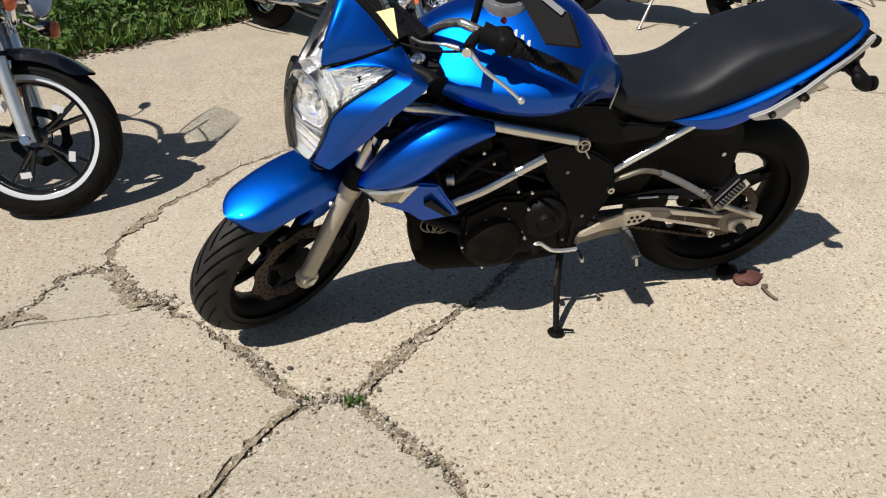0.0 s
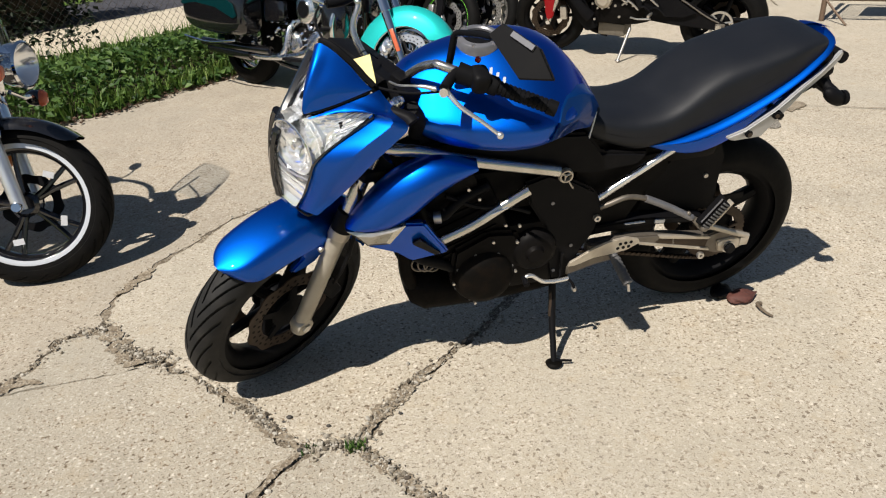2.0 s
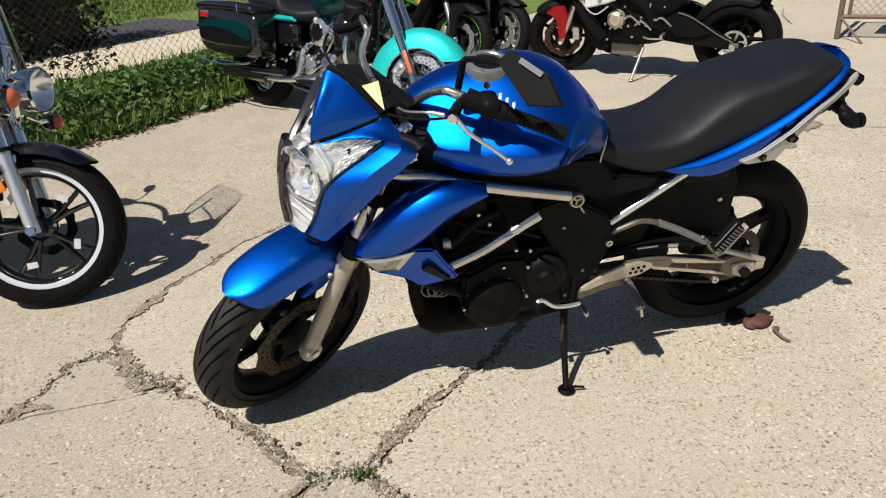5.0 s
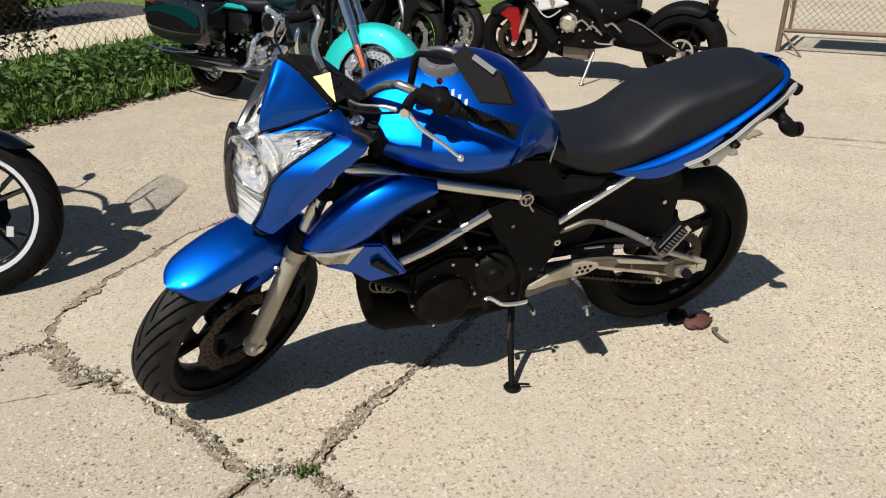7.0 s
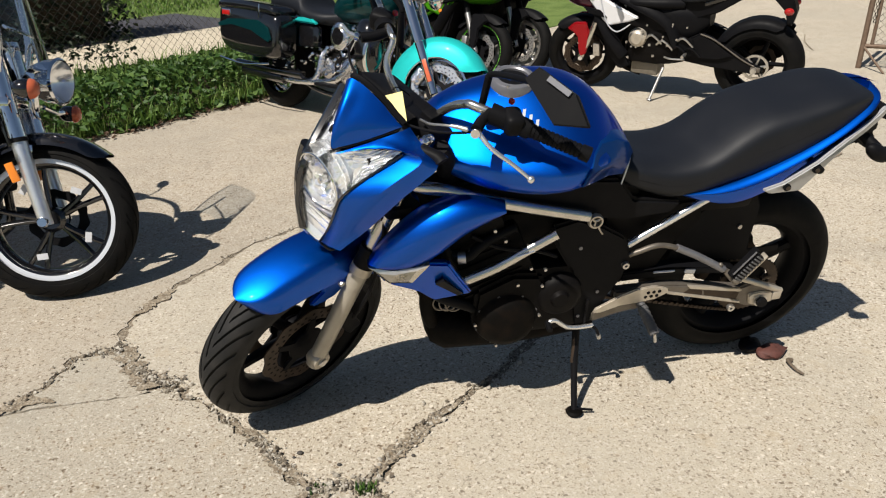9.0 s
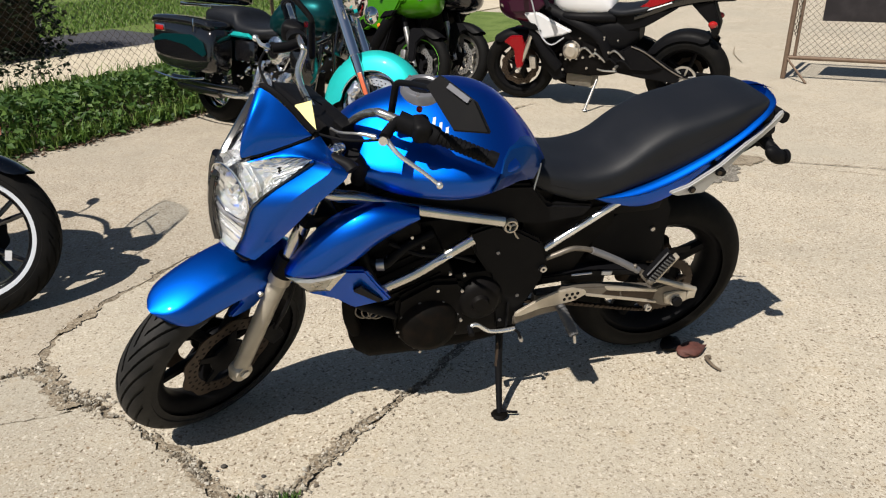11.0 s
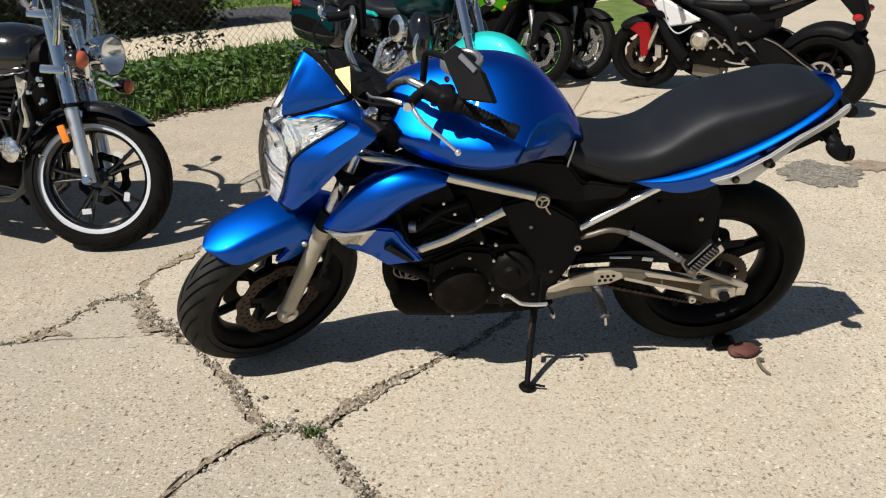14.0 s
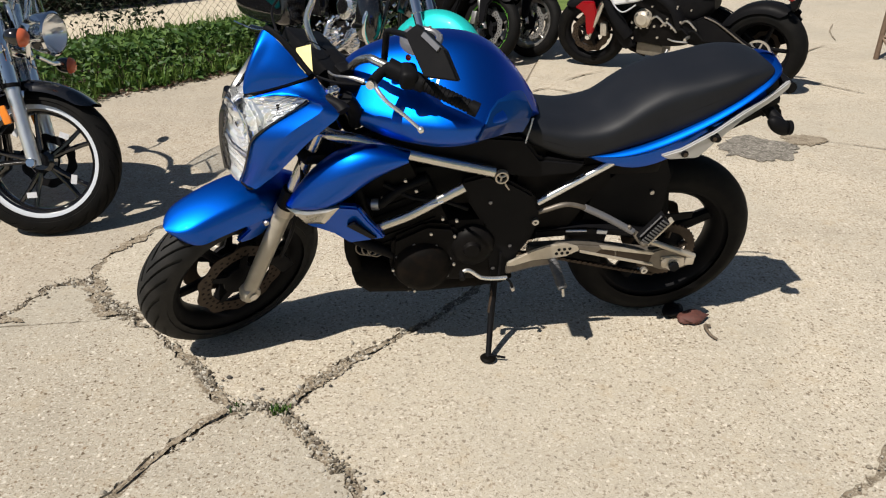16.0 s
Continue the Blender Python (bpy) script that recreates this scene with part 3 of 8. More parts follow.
def blue_bike():
    bike = thing("motorcycle", "metallic blue naked motorcycle leaning on its side stand, steering turned", "motorcycle", pose(0, 0.04, 0.0, BIKE_LEAN, 0, 0), group="parked motorcycles")

    # front wheel and fork, turned to full left lock
    axle = Vector((-0.705, 0, 0.295))
    # The discs take the darker steel: their shade is put into the colour.
    fw = wheel(bike, "front_wheel", 0.298, 0.118, 0.222, STEER @ Matrix.Translation(axle), PLASTIC, 6, True, disc_r=0.143, disc_mat=DARK_RUST, disc_sides=(-1, 1), tread=TREAD)
    fw["label"] = "black cast front wheel with petal brake discs and grooved tyre"

    def along(z, off=0.03):
        k = (z - 0.295) / math.cos(radians(RAKE))
        return axle.x + k * math.sin(radians(RAKE)), z

    for s in (-1, 1):
        y = s * 0.105
        x1, z1 = along(0.60)
        slider = part("fork_slider", tube([(axle.x - 0.012, y, 0.275), (axle.x, y, 0.30), (x1, y, z1)], (0.021, 0.0255), 16, 3), FORK, bike, "champagne-grey fork slider", m=STEER)
        foot = lathe([(0, -0.021), (0.026, -0.021), (0.03, -0.012), (0.03, 0.012), (0.026, 0.021), (0, 0.021)], 20, Matrix.Translation((axle.x, y, 0.293)))
        part("axle_clamp", foot, FORK, slider, m=STEER)
        part("axle_nut", rod((axle.x, y + s * 0.018, 0.293), (axle.x, y + s * 0.028, 0.293), 0.014, 6), STEEL, slider, m=STEER)
        part("slider_collar", tube([(x1 - 0.008, y, z1 - 0.016), (x1 + 0.003, y, z1 + 0.006)], 0.030, 18, 1), ALLOY, slider, m=STEER)
        part("dust_seal", tube([(x1 + 0.003, y, z1 + 0.006), (along(0.66)[0], y, 0.66)], 0.029, 16, 1), PLASTIC, slider, m=STEER)
        xt, zt = along(0.98)
        part("fork_tube", rod((along(0.62)[0], y, 0.62), (xt, y, zt), 0.0205, 16), SILVER, bike, "bright fork tube", m=STEER)
        cal = box(0.05, 0.035, 0.10, Matrix.Translation((axle.x + 0.12, y * 0.78, 0.345)) @ Matrix.Rotation(radians(-25), 4, "Y"), 0.012)
        part("brake_caliper", cal, PLASTIC, bike, "black brake caliper", m=STEER)
    for z, r in ((0.76, 0.03), (0.965, 0.026)):
        x, _ = along(z)
        c = box(0.12, 0.27, 0.035, Matrix.Translation((x + 0.035, 0, z)) @ Matrix.Rotation(radians(RAKE), 4, "Y"), 0.01)
        part("triple_clamp", c, PLASTIC, bike, m=STEER)
    part("brake_hose", tube([(-0.60, -0.125, 0.42), (-0.57, -0.15, 0.55), (-0.52, -0.13, 0.70), (-0.50, -0.08, 0.80)], 0.006, 8), PLASTIC, bike, m=STEER)

    # front mudguard: a saddle shell over the tyre, with side legs to the fork
    bm = bmesh.new()
    rows = []
    for i in range(45):
        t = (i / 44) ** 1.3
        a = radians(121 - 93 * t)
        nose = math.sqrt(max(0.0, 1 - (1 - t / 0.15) ** 3)) if t < 0.15 else 1.0
        r = 0.354 - 0.008 * math.cos(max(-math.pi, min(math.pi, (a - radians(98)) * 3.9)))
        w = (0.079 + 0.012 * math.sin(math.pi * min(1, t * 1.2))) * max(nose, 0.22)
        drop = (0.055 + 0.035 * t) * (0.35 + 0.65 * nose)
        row = []
        for j in range(25):
            q = -1 + 2 * j / 24
            u = abs(q) / 0.56
            if u < 1:
                lat, fall = 0.66 * u, 0.11 * u ** 2
            else:
                u = (u - 1) * 0.56 / 0.44
                lat, fall = 0.66 + 0.34 * math.sin(u * math.pi / 2), 0.11 + 0.89 * u ** 1.02
            lat = math.copysign(w * lat, q)
            rr = r - drop * fall
            row.append(Vector((axle.x + 0.012 + rr * math.cos(a), lat, axle.z + rr * math.sin(a))))
        rows.append(row)
    loft(rows, cap=False, closed=False, bm=bm)
    bmesh.ops.solidify(bm, geom=bm.faces[:], thickness=0.004)
    fender = part("front_mudguard", bm, BLUE, bike, "blue front mudguard", m=STEER)
    for s in (-1, 1):
        upper = [(-0.68, 0.577), (-0.64, 0.582), (-0.608, 0.570)] if s < 0 else [(-0.655, 0.56), (-0.61, 0.56)]
        leg = plate(upper + [(-0.602, 0.552), (-0.630, 0.502), (-0.665, 0.482), (-0.698, 0.490), (-0.705, 0.508), (-0.668, 0.540)], s * 0.064, s * 0.083, bevel=0.006)
        for v in leg.verts:
            v.co.y += s * (0.30 * max(0.0, v.co.x + 0.66) * min(1.0, max(0.0, (0.60 - v.co.z) / 0.04)) - 0.15 * max(0.0, 0.56 - v.co.z))
        part("mudguard_leg", leg, BLUE, fender, m=STEER)
        bolt(fender, (-0.622, s * 0.094, 0.560), (0, s, 0), 0.008, m=STEER)

    # headlamp unit
    def face_x(y, z):
        """Front surface of the mask."""
        k = (z - 0.74) / 0.25
        return -0.672 + 0.055 * max(k, 0) ** 1.6 + 2.2 * y * y + 1.2 * abs(y) * 0.05

    def lens_patch(outline, depth, nseg=10):
        bm = bmesh.new()
        ring = [Vector((face_x(y, z) - depth, y, z)) for y, z in outline]
        back = [Vector((face_x(y, z) + 0.05, y * 0.94, z)) for y, z in outline]
        loft([back, ring], cap=False, bm=bm)
        c = Vector((0, 0, 0))
        for p in ring:
            c += p / len(ring)
        c.x = face_x(c.y, c.z) - depth - 0.012
        mid = [c + (p - c) * 0.55 + Vector((-0.006, 0, 0)) for p in ring]
        loft([ring, mid], cap=False, bm=bm)
        cv = bm.verts.new(c)
        mv = [bm.verts.new(p) for p in mid]
        for i in range(len(mv)):
            bm.faces.new((mv[i], mv[(i + 1) % len(mv)], cv))
        return bm

    lamp_outline = [(0.055, 0.735), (0.078, 0.79), (0.09, 0.85), (0.086, 0.90), (0.066, 0.945), (0.03, 0.972), (-0.03, 0.972), (-0.066, 0.945), (-0.086, 0.90), (-0.09, 0.85), (-0.078, 0.79), (-0.055, 0.735), (-0.025, 0.722), (0.025, 0.722)]
    lamp = part("headlamp", lens_patch(lamp_outline, 0.004), LENS, bike, "clear headlamp lens over a chrome reflector", m=STEER_MID, smooth=60)
    lamp.visible_shadow = False
    skirt = []
    for sc, dx in ((0.985, 0.004), (0.9, 0.009), (0.8, 0.016), (0.68, 0.022), (0.5, 0.03)):
        skirt.append([Vector((face_x(y * sc, 0.85 + (z - 0.85) * sc) + dx, y * sc, 0.85 + (z - 0.85) * sc)) for y, z in lamp_outline])
    part("reflector_skirt", loft(skirt, cap=False), REFLECTOR, lamp, m=STEER_MID, smooth=0)
    chip = random.Random(17)
    for zc, r, dx in ((0.885, 0.070, 0.010),):
        x0 = face_x(0, zc) + dx
        bowl = bmesh.new()
        rings = []
        for i in range(9):
            t = i / 8
            ring = []
            for j in range(20):
                a = 2 * math.pi * j / 20
                rr = r * (0.2 + 0.8 * t ** 0.8)
                ring.append(Vector((x0 + 0.026 * (1 - t) ** 1.3 + chip.uniform(-0.0036, 0.0036) * (t < 1), rr * math.cos(a), zc + rr * math.sin(a))))
            rings.append(ring)
        loft(rings, cap=False, bm=bowl)
        rb = part("reflector_bowl", bowl, REFLECTOR, lamp, m=STEER_MID, smooth=0)
        rim = [(x0 - 0.002, r * 1.02 * math.cos(k * 0.2244), zc + r * 1.02 * math.sin(k * 0.2244)) for k in range(29)]
        part("bowl_rim", tube(rim, 0.0026, 6, 1), CHROME, rb, m=STEER_MID)
        part("bulb_shield", lathe([(0.0, -0.002), (0.007, -0.002), (0.0095, 0.004), (0.009, 0.02), (0.008, 0.03)], 18, Matrix.Translation((x0 + 0.004, 0, zc)) @ Matrix.Rotation(radians(-90), 4, "Z")), CHROME, rb, m=STEER_MID)
        part("shield_stay", rod((x0 + 0.014, 0, zc), (x0 + 0.03, r * 0.7, zc - r * 0.3), 0.002, 5), PLASTIC, rb, m=STEER_MID)
    fl = bmesh.new()
    for i in range(10):
        z = 0.735 + 0.0075 * i
        box(0.004, 0.08 + i * 0.006, 0.0068, Matrix.Translation((face_x(0, z) + 0.020, 0, z)) @ Matrix.Rotation(radians(chip.uniform(-16, 16)), 4, "Y"), 0, fl)
    part("lower_reflector", fl, REFLECTOR, lamp, m=STEER_MID)
    part("lamp_divider", tube([(face_x(0.07, 0.828) + 0.008, -0.072, 0.828), (face_x(0, 0.826) + 0.006, 0, 0.824), (face_x(0.07, 0.828) + 0.008, 0.072, 0.828)], 0.004, 6, 4), GREY_TRIM, lamp, m=STEER_MID)
    part("lamp_housing", plate([(y, z) for y, z in lamp_outline], 0, 0.01, Matrix.Translation((-0.605, 0, 0)) @ Matrix.Rotation(radians(-90), 4, "Z") @ Matrix.Diagonal((0.95, 1, 1, 1))), REFLECTOR, lamp, m=STEER_MID)
    rim_line = [(0.082, 0.775), (0.098, 0.82), (0.104, 0.86), (0.102, 0.89), (0.094, 0.918)]
    part("lamp_trim", tube([(face_x(y, z) + 0.006, y, z) for y, z in rim_line], (0.009, 0.013), 10, 4), BLACK_PAINT, lamp, "gloss black trim beside the lens", m=STEER_MID)
    for s in (-1, 1):
        far = ((-0.620, 0.036, 0.978), (-0.545, 0.072, 1.010), (-0.474, 0.110, 1.030), (-0.462, 0.165, 1.004), (-0.515, 0.150, 0.978), (-0.588, 0.118, 0.932), (-0.634, 0.098, 0.892), (-0.642, 0.070, 0.930))
        side_outline = [Vector((x, s * y, z)) for x, y, z in far if s > 0] or [Vector((x, s * y, z)) for x, y, z in ((-0.622, 0.040, 0.974), (-0.562, 0.092, 0.992), (-0.503, 0.141, 0.996), (-0.553, 0.124, 0.958), (-0.592, 0.110, 0.930), (-0.634, 0.096, 0.892), (-0.640, 0.070, 0.930))]
        cen = sum(side_outline, Vector()) / len(side_outline)
        up = [p + Vector((0.03, -s * 0.012, 0)) for p in side_outline]
        dome = [cen + (p - cen) * 0.6 + Vector((-0.006, s * 0.003, 0)) for p in side_outline]
        tip = [cen + (p - cen) * 0.05 + Vector((-0.008, s * 0.004, 0)) for p in side_outline]
        wl = part("side_lamp", loft([up, side_outline, dome, tip]), LENS, lamp, m=STEER if s < 0 else STEER_RIGHT, smooth=60)
        wl.visible_shadow = False
        w2 = bmesh.new()
        cv = w2.verts.new(cen + Vector((0.012, -s * 0.004, 0)))
        vv = [w2.verts.new(p + Vector((0.008, -s * 0.002, 0))) for p in side_outline]
        for i in range(len(vv)):
            w2.faces.new((vv[i], vv[(i + 1) % len(vv)], cv))
        bmesh.ops.subdivide_edges(w2, edges=w2.edges[:], cuts=9, use_grid_fill=True)
        for v in w2.verts:
            v.co.x += 0.0022 * math.sin(v.co.z * 760) * math.sin(v.co.y * 640) + chip.uniform(-0.0016, 0.0016) * (1 if s < 0 else 2.4)
        if s > 0:
            part("cowl_edge", tube([(-0.458, 0.174, 1.004), (-0.515, 0.158, 0.976), (-0.588, 0.127, 0.930), (-0.630, 0.108, 0.895)], (0.005, 0.009), 8, 4), BLUE, lamp, "blue edge of the far cowl", m=STEER_RIGHT)
        part("side_reflector", w2, REFLECTOR, lamp, m=STEER if s < 0 else STEER_RIGHT, smooth=0)

    # side cowls of the headlamp: from the lens edge back to the fork
    for s in (-1, 1):
        front = [(-0.662, 0.060, 0.728), (-0.655, 0.083, 0.79), (-0.645, 0.094, 0.85), (-0.630, 0.097, 0.893), (-0.588, 0.114, 0.934), (-0.500, 0.146, 0.994), (-0.545, 0.104, 1.000), (-0.618, 0.050, 0.981)]
        if s > 0:
            front = front[:5] + [(-0.466, 0.168, 1.000), (-0.468, 0.150, 1.012), (-0.472, 0.118, 1.024)]
        back = [(-0.640, 0.105, 0.735), (-0.592, 0.133, 0.790), (-0.562, 0.162, 0.850), (-0.532, 0.187, 0.907), (-0.494, 0.209, 0.955), (-0.457, 0.214, 0.988), (-0.467, 0.160, 1.003), (-0.475, 0.113, 1.025)]
        if s > 0:
            back = [tuple(Vector(a).lerp(Vector(b), 1.0 if i < 2 else 0.3)) for i, (a, b) in enumerate(zip(front, back))]
        ridge = Vector((-0.45, -0.55, 0.70))
        out = STEER.to_3x3().inverted() @ Vector((0, -0.98, 0.2)) if s < 0 else Vector()
        rows = []
        for t in (0, 0.08, 0.2, 0.35, 0.5, 0.65, 0.8, 0.92, 1.0, 1.04):
            bulge = 0.005 * math.sin(math.pi * min(t, 1.0)) ** 0.8 - (0.014 if t > 1 else 0)
            line = [Vector(a).lerp(Vector(b), t) for a, b in zip(front, back)]
            line = curve(line, 4)
            n = len(line) - 1
            fold = (max(0.0, 1 - abs(t - 0.5) / 0.5) ** 0.85 * 0.017 - (0.010 * t if t > 0.5 else 0)) if s < 0 else 0.0
            rows.append([Vector((p.x - bulge * 0.5 + max(0, t - 1) * 0.1, s * (p.y + bulge * (1.15 - abs(2 * i / n - 1) ** 2)), p.z)) + out * (0.11 * min(t, 1.0) * (1.0 - p.z)) + ridge * fold * math.sin(math.pi * min(1.0, (i + 1.5) / (n + 1.5))) ** 0.5 for i, p in enumerate(line)])
        bm = loft(rows, cap=False, closed=False)
        part("headlamp_cowl", bm, BLUE, bike, "blue headlamp cowl", m=STEER if s < 0 else STEER_RIGHT, smooth=50)
        edge = [Vector((x - 0.005, s * (y + 0.002), z)) for x, y, z in front[:6]]
        part("lamp_seal", tube([p + Vector((0, 0.004, 0)) for p in edge] if s > 0 else edge, 0.003 if s < 0 else 0.014, 8, 4), BLACK_PAINT, bike, m=STEER if s < 0 else STEER_RIGHT)
        part("cowl_lower_trim", tube([(-0.664, s * 0.062, 0.722), (-0.655, s * 0.09, 0.716), (-0.64, s * 0.105, 0.733)], 0.003, 6), PLASTIC, bike, m=STEER if s < 0 else STEER_RIGHT)

    # small blue fly screen above the lamp
    bottom = curve([(-0.476, -0.107, 1.032), (-0.520, -0.090, 1.018), (-0.565, -0.069, 1.003), (-0.600, -0.050, 0.993), (-0.617, -0.037, 0.990), (-0.600, -0.019, 1.027), (-0.570, 0.006, 1.045), (-0.535, 0.030, 1.062), (-0.522, 0.040, 1.080)], 5)
    top = curve([(-0.476, -0.107, 1.032), (-0.485, -0.080, 1.049), (-0.492, -0.058, 1.066), (-0.500, -0.036, 1.080), (-0.508, -0.014, 1.092), (-0.516, 0.008, 1.099), (-0.522, 0.022, 1.100), (-0.524, 0.031, 1.093), (-0.522, 0.040, 1.080)], 5)
    rows = []
    for i in range(11):
        t = i / 10
        rows.append([b.lerp(p, t) + Vector((-0.009, -0.007, 0.008)) * math.sin(math.pi * t) * math.sin(math.pi * k / (len(top) - 1)) for k, (b, p) in enumerate(zip(bottom, top))])
    bm = loft(rows, cap=False, closed=False)
    bmesh.ops.solidify(bm, geom=bm.faces[:], thickness=0.004)
    screen = part("fly_screen", bm, BLUE, bike, "pointed blue fly screen", m=STEER, smooth=60)
    part("screen_edge", tube([p + Vector((0.008, -0.002, 0.003)) for p in top[1:-6]], 0.0075, 8, 1, 0.5), PLASTIC, screen, m=STEER)
    part("screen_gap", tube([p + Vector((0.002, 0, -0.004)) for p in bottom[1:-1]], 0.0022, 6, 1), PLASTIC, screen, m=STEER)
    bm = box(0.07, 0.10, 0.045, Matrix.Translation((-0.468, -0.02, 0.985)) @ Matrix.Rotation(radians(-35), 4, "Y"), 0.015)
    box(0.09, 0.12, 0.045, Matrix.Translation((-0.365, -0.03, 0.962)), 0.016, bm)
    box(0.04, 0.04, 0.04, Matrix.Translation((-0.36, -0.08, 0.985)), 0.012, bm)
    box(0.10, 0.16, 0.16, Matrix.Translation((-0.52, -0.03, 0.90)), 0.03, bm)
    box(0.08, 0.13, 0.16, Matrix.Translation((-0.55, 0, 0.79)), 0.03, bm)
    part("instrument_housing", bm, PLASTIC, bike, m=STEER)
    t0, t1, tv = Vector((-0.452, -0.012, 1.050)), Vector((-0.426, -0.038, 1.068)), Vector((-0.028, -0.054, -0.033))
    nearer = STEER.to_3x3().inverted() @ Vector((0, -0.02, 0.004))
    t0, t1 = t0 + nearer, t1 + nearer
    quad = [t0, t1, t1 + tv, t0 + tv]
    tn = Vector((0.0008, 0.001, 0))
    part("tag", loft([quad, [p + tn for p in quad]]), TAG, bike, "yellow paper price tag", m=STEER, smooth=0)
    part("tag_string", tube([(-0.432, -0.016, 1.055), (-0.41, -0.01, 1.05), (-0.36, 0.0, 1.0)], 0.0015, 5), PLASTIC, bike, m=STEER)

    # handlebar
    bar = [(-0.215, -0.385, 1.045), (-0.325, -0.195, 1.076), (-0.335, -0.155, 1.066), (-0.340, -0.118, 1.036), (-0.342, -0.078, 0.985), (-0.346, -0.045, 0.946), (-0.362, 0.01, 0.965), (-0.374, 0.055, 1.012), (-0.366, 0.085, 1.045), (-0.338, 0.10, 1.085), (-0.325, 0.13, 1.092), (-0.215, 0.32, 1.060)]
    part("handlebar", tube(bar, (0.0115, 0.0075), 12, 5), SILVER, bike, "silver tubular handlebar", m=STEER)
    for s in (-1, 1):
        g0, g1 = Vector((-0.272, s * 0.292, 1.062)), Vector((-0.200, s * 0.408, 1.042))
        gm = Matrix.Translation(g0) @ (g1 - g0).to_track_quat("Y", "Z").to_matrix().to_4x4()
        gl = (g1 - g0).length
        ribs = [(0.0, 0.0), (0.021, 0.0), (0.021, 0.006)] + [(r, 0.010 + (gl - 0.020) * (k + d) / 11) for k in range(11) for d, r in ((0.0, 0.0165), (0.62, 0.0165), (0.68, 0.0148), (0.94, 0.0148))] + [(0.0165, gl - 0.009), (0.0165, gl), (0.0, gl)]
        part("grip", lathe(ribs, 20, gm), PLASTIC, bike, "black rubber grip", m=STEER if s < 0 else STEER_RIGHT)
        part("bar_end", tube([(-0.193, s * 0.419, 1.040), (-0.204, s * 0.401, 1.043)], 0.0185, 16, 1), PLASTIC, bike, m=STEER if s < 0 else STEER_RIGHT)
        sw = tube([(-0.27, s * 0.295, 1.062), (-0.318, s * 0.215, 1.075)], (0.022, 0.025), 16, 1)
        box(0.045, 0.06, 0.05, Matrix.Translation((-0.292, s * 0.262, 1.072)) @ Matrix.Rotation(s * radians(30), 4, "Z"), 0.018, sw, 4)
        switch = part("switch_housing", sw, PLASTIC, bike, m=STEER if s < 0 else STEER_RIGHT)
        part("switch_button", box(0.01, 0.012, 0.012, Matrix.Translation((-0.275, s * 0.235, 1.102)), 0.003), RED_LENS, switch, m=STEER if s < 0 else STEER_RIGHT)
        perch = tube([(-0.315, s * 0.215, 1.075), (-0.345, s * 0.22, 1.07), (-0.378, s * 0.235, 1.068)], 0.013, 10, 3)
        part("lever_perch", perch, PLASTIC, bike, m=STEER if s < 0 else STEER_RIGHT)
        part("perch_cap", tube([(-0.385, s * 0.240, 1.068), (-0.392, s * 0.246, 1.071)], 0.0105, 14, 1), CHROME, bike, m=STEER if s < 0 else STEER_RIGHT)
        lv = tube([(-0.378, s * 0.238, 1.068), (-0.375, s * 0.285, 1.05), (-0.348, s * 0.335, 1.025), (-0.331, s * 0.372, 1.006)], (0.0062, 0.0042), 10, 5)
        ball(0.0088, Matrix.Translation((-0.329, s * 0.375, 1.004)), lv)
        part("lever", lv, POLISHED, bike, "bright alloy clutch lever" if s < 0 else "bright alloy brake lever", m=STEER if s < 0 else STEER_RIGHT)
        st = tube([(-0.302, s * 0.175, 1.05), (-0.303, s * 0.178, 1.10), (-0.304, s * 0.18, 1.145)], 0.0085, 10, 2)
        tube([(-0.304, s * 0.18, 1.145), (-0.304, s * 0.19, 1.158), (-0.32, s * 0.25, 1.195), (-0.34, s * 0.315, 1.232)], 0.0072, 10, 4, bm=st)
        mirror = part("mirror_arm", st, PLASTIC, bike, m=STEER if s < 0 else STEER_RIGHT)
        corners = [(-0.343, 0.300, 1.232), (-0.322, 0.313, 1.258), (-0.328, 0.418, 1.260), (-0.318, 0.462, 1.206), (-0.372, 0.415, 1.205)]
        c0 = [Vector((x, s * y, z)) for x, y, z in corners]
        cen = sum(c0, Vector()) / 5
        c1 = [cen + (p - cen) * 0.92 + Vector((0.012, 0, -0.005)) for p in c0]
        c2 = [cen + (p - cen) * 0.96 + Vector((-0.005, 0, 0.004)) for p in c0]
        part("mirror_shell", loft([c1, c0, c2]), PLASTIC, mirror, "black angular mirror shell", m=STEER, smooth=20)
        e0, e1 = c0[1] + Vector((-0.004, 0, 0.003)), c0[2] + Vector((-0.004, 0, 0.003))
        d = (c0[4] - c0[2]).normalized() * 0.011
        strip = loft([[e0.lerp(e1, 0.35), e0.lerp(e1, 0.92), e0.lerp(e1, 0.92) + d, e0.lerp(e1, 0.35) + d], [p + Vector((-0.006, 0, 0.004)) for p in (e0.lerp(e1, 0.35), e0.lerp(e1, 0.92), e0.lerp(e1, 0.92) + d, e0.lerp(e1, 0.35) + d)]])
        part("mirror_trim", strip, GREY_TRIM, mirror, m=STEER if s < 0 else STEER_RIGHT)
    # cables and clips in front of the bars
    cables = [[(-0.378, -0.235, 1.062), (-0.43, -0.17, 1.04), (-0.46, -0.08, 1.02), (-0.42, 0.02, 0.97)],
              [(-0.36, 0.2, 1.06), (-0.43, 0.15, 1.05), (-0.46, 0.05, 1.03), (-0.43, -0.02, 0.95)]]
    for c in cables:
        part("cable", tube(c, 0.0032, 8, 6), PLASTIC, bike, m=STEER)
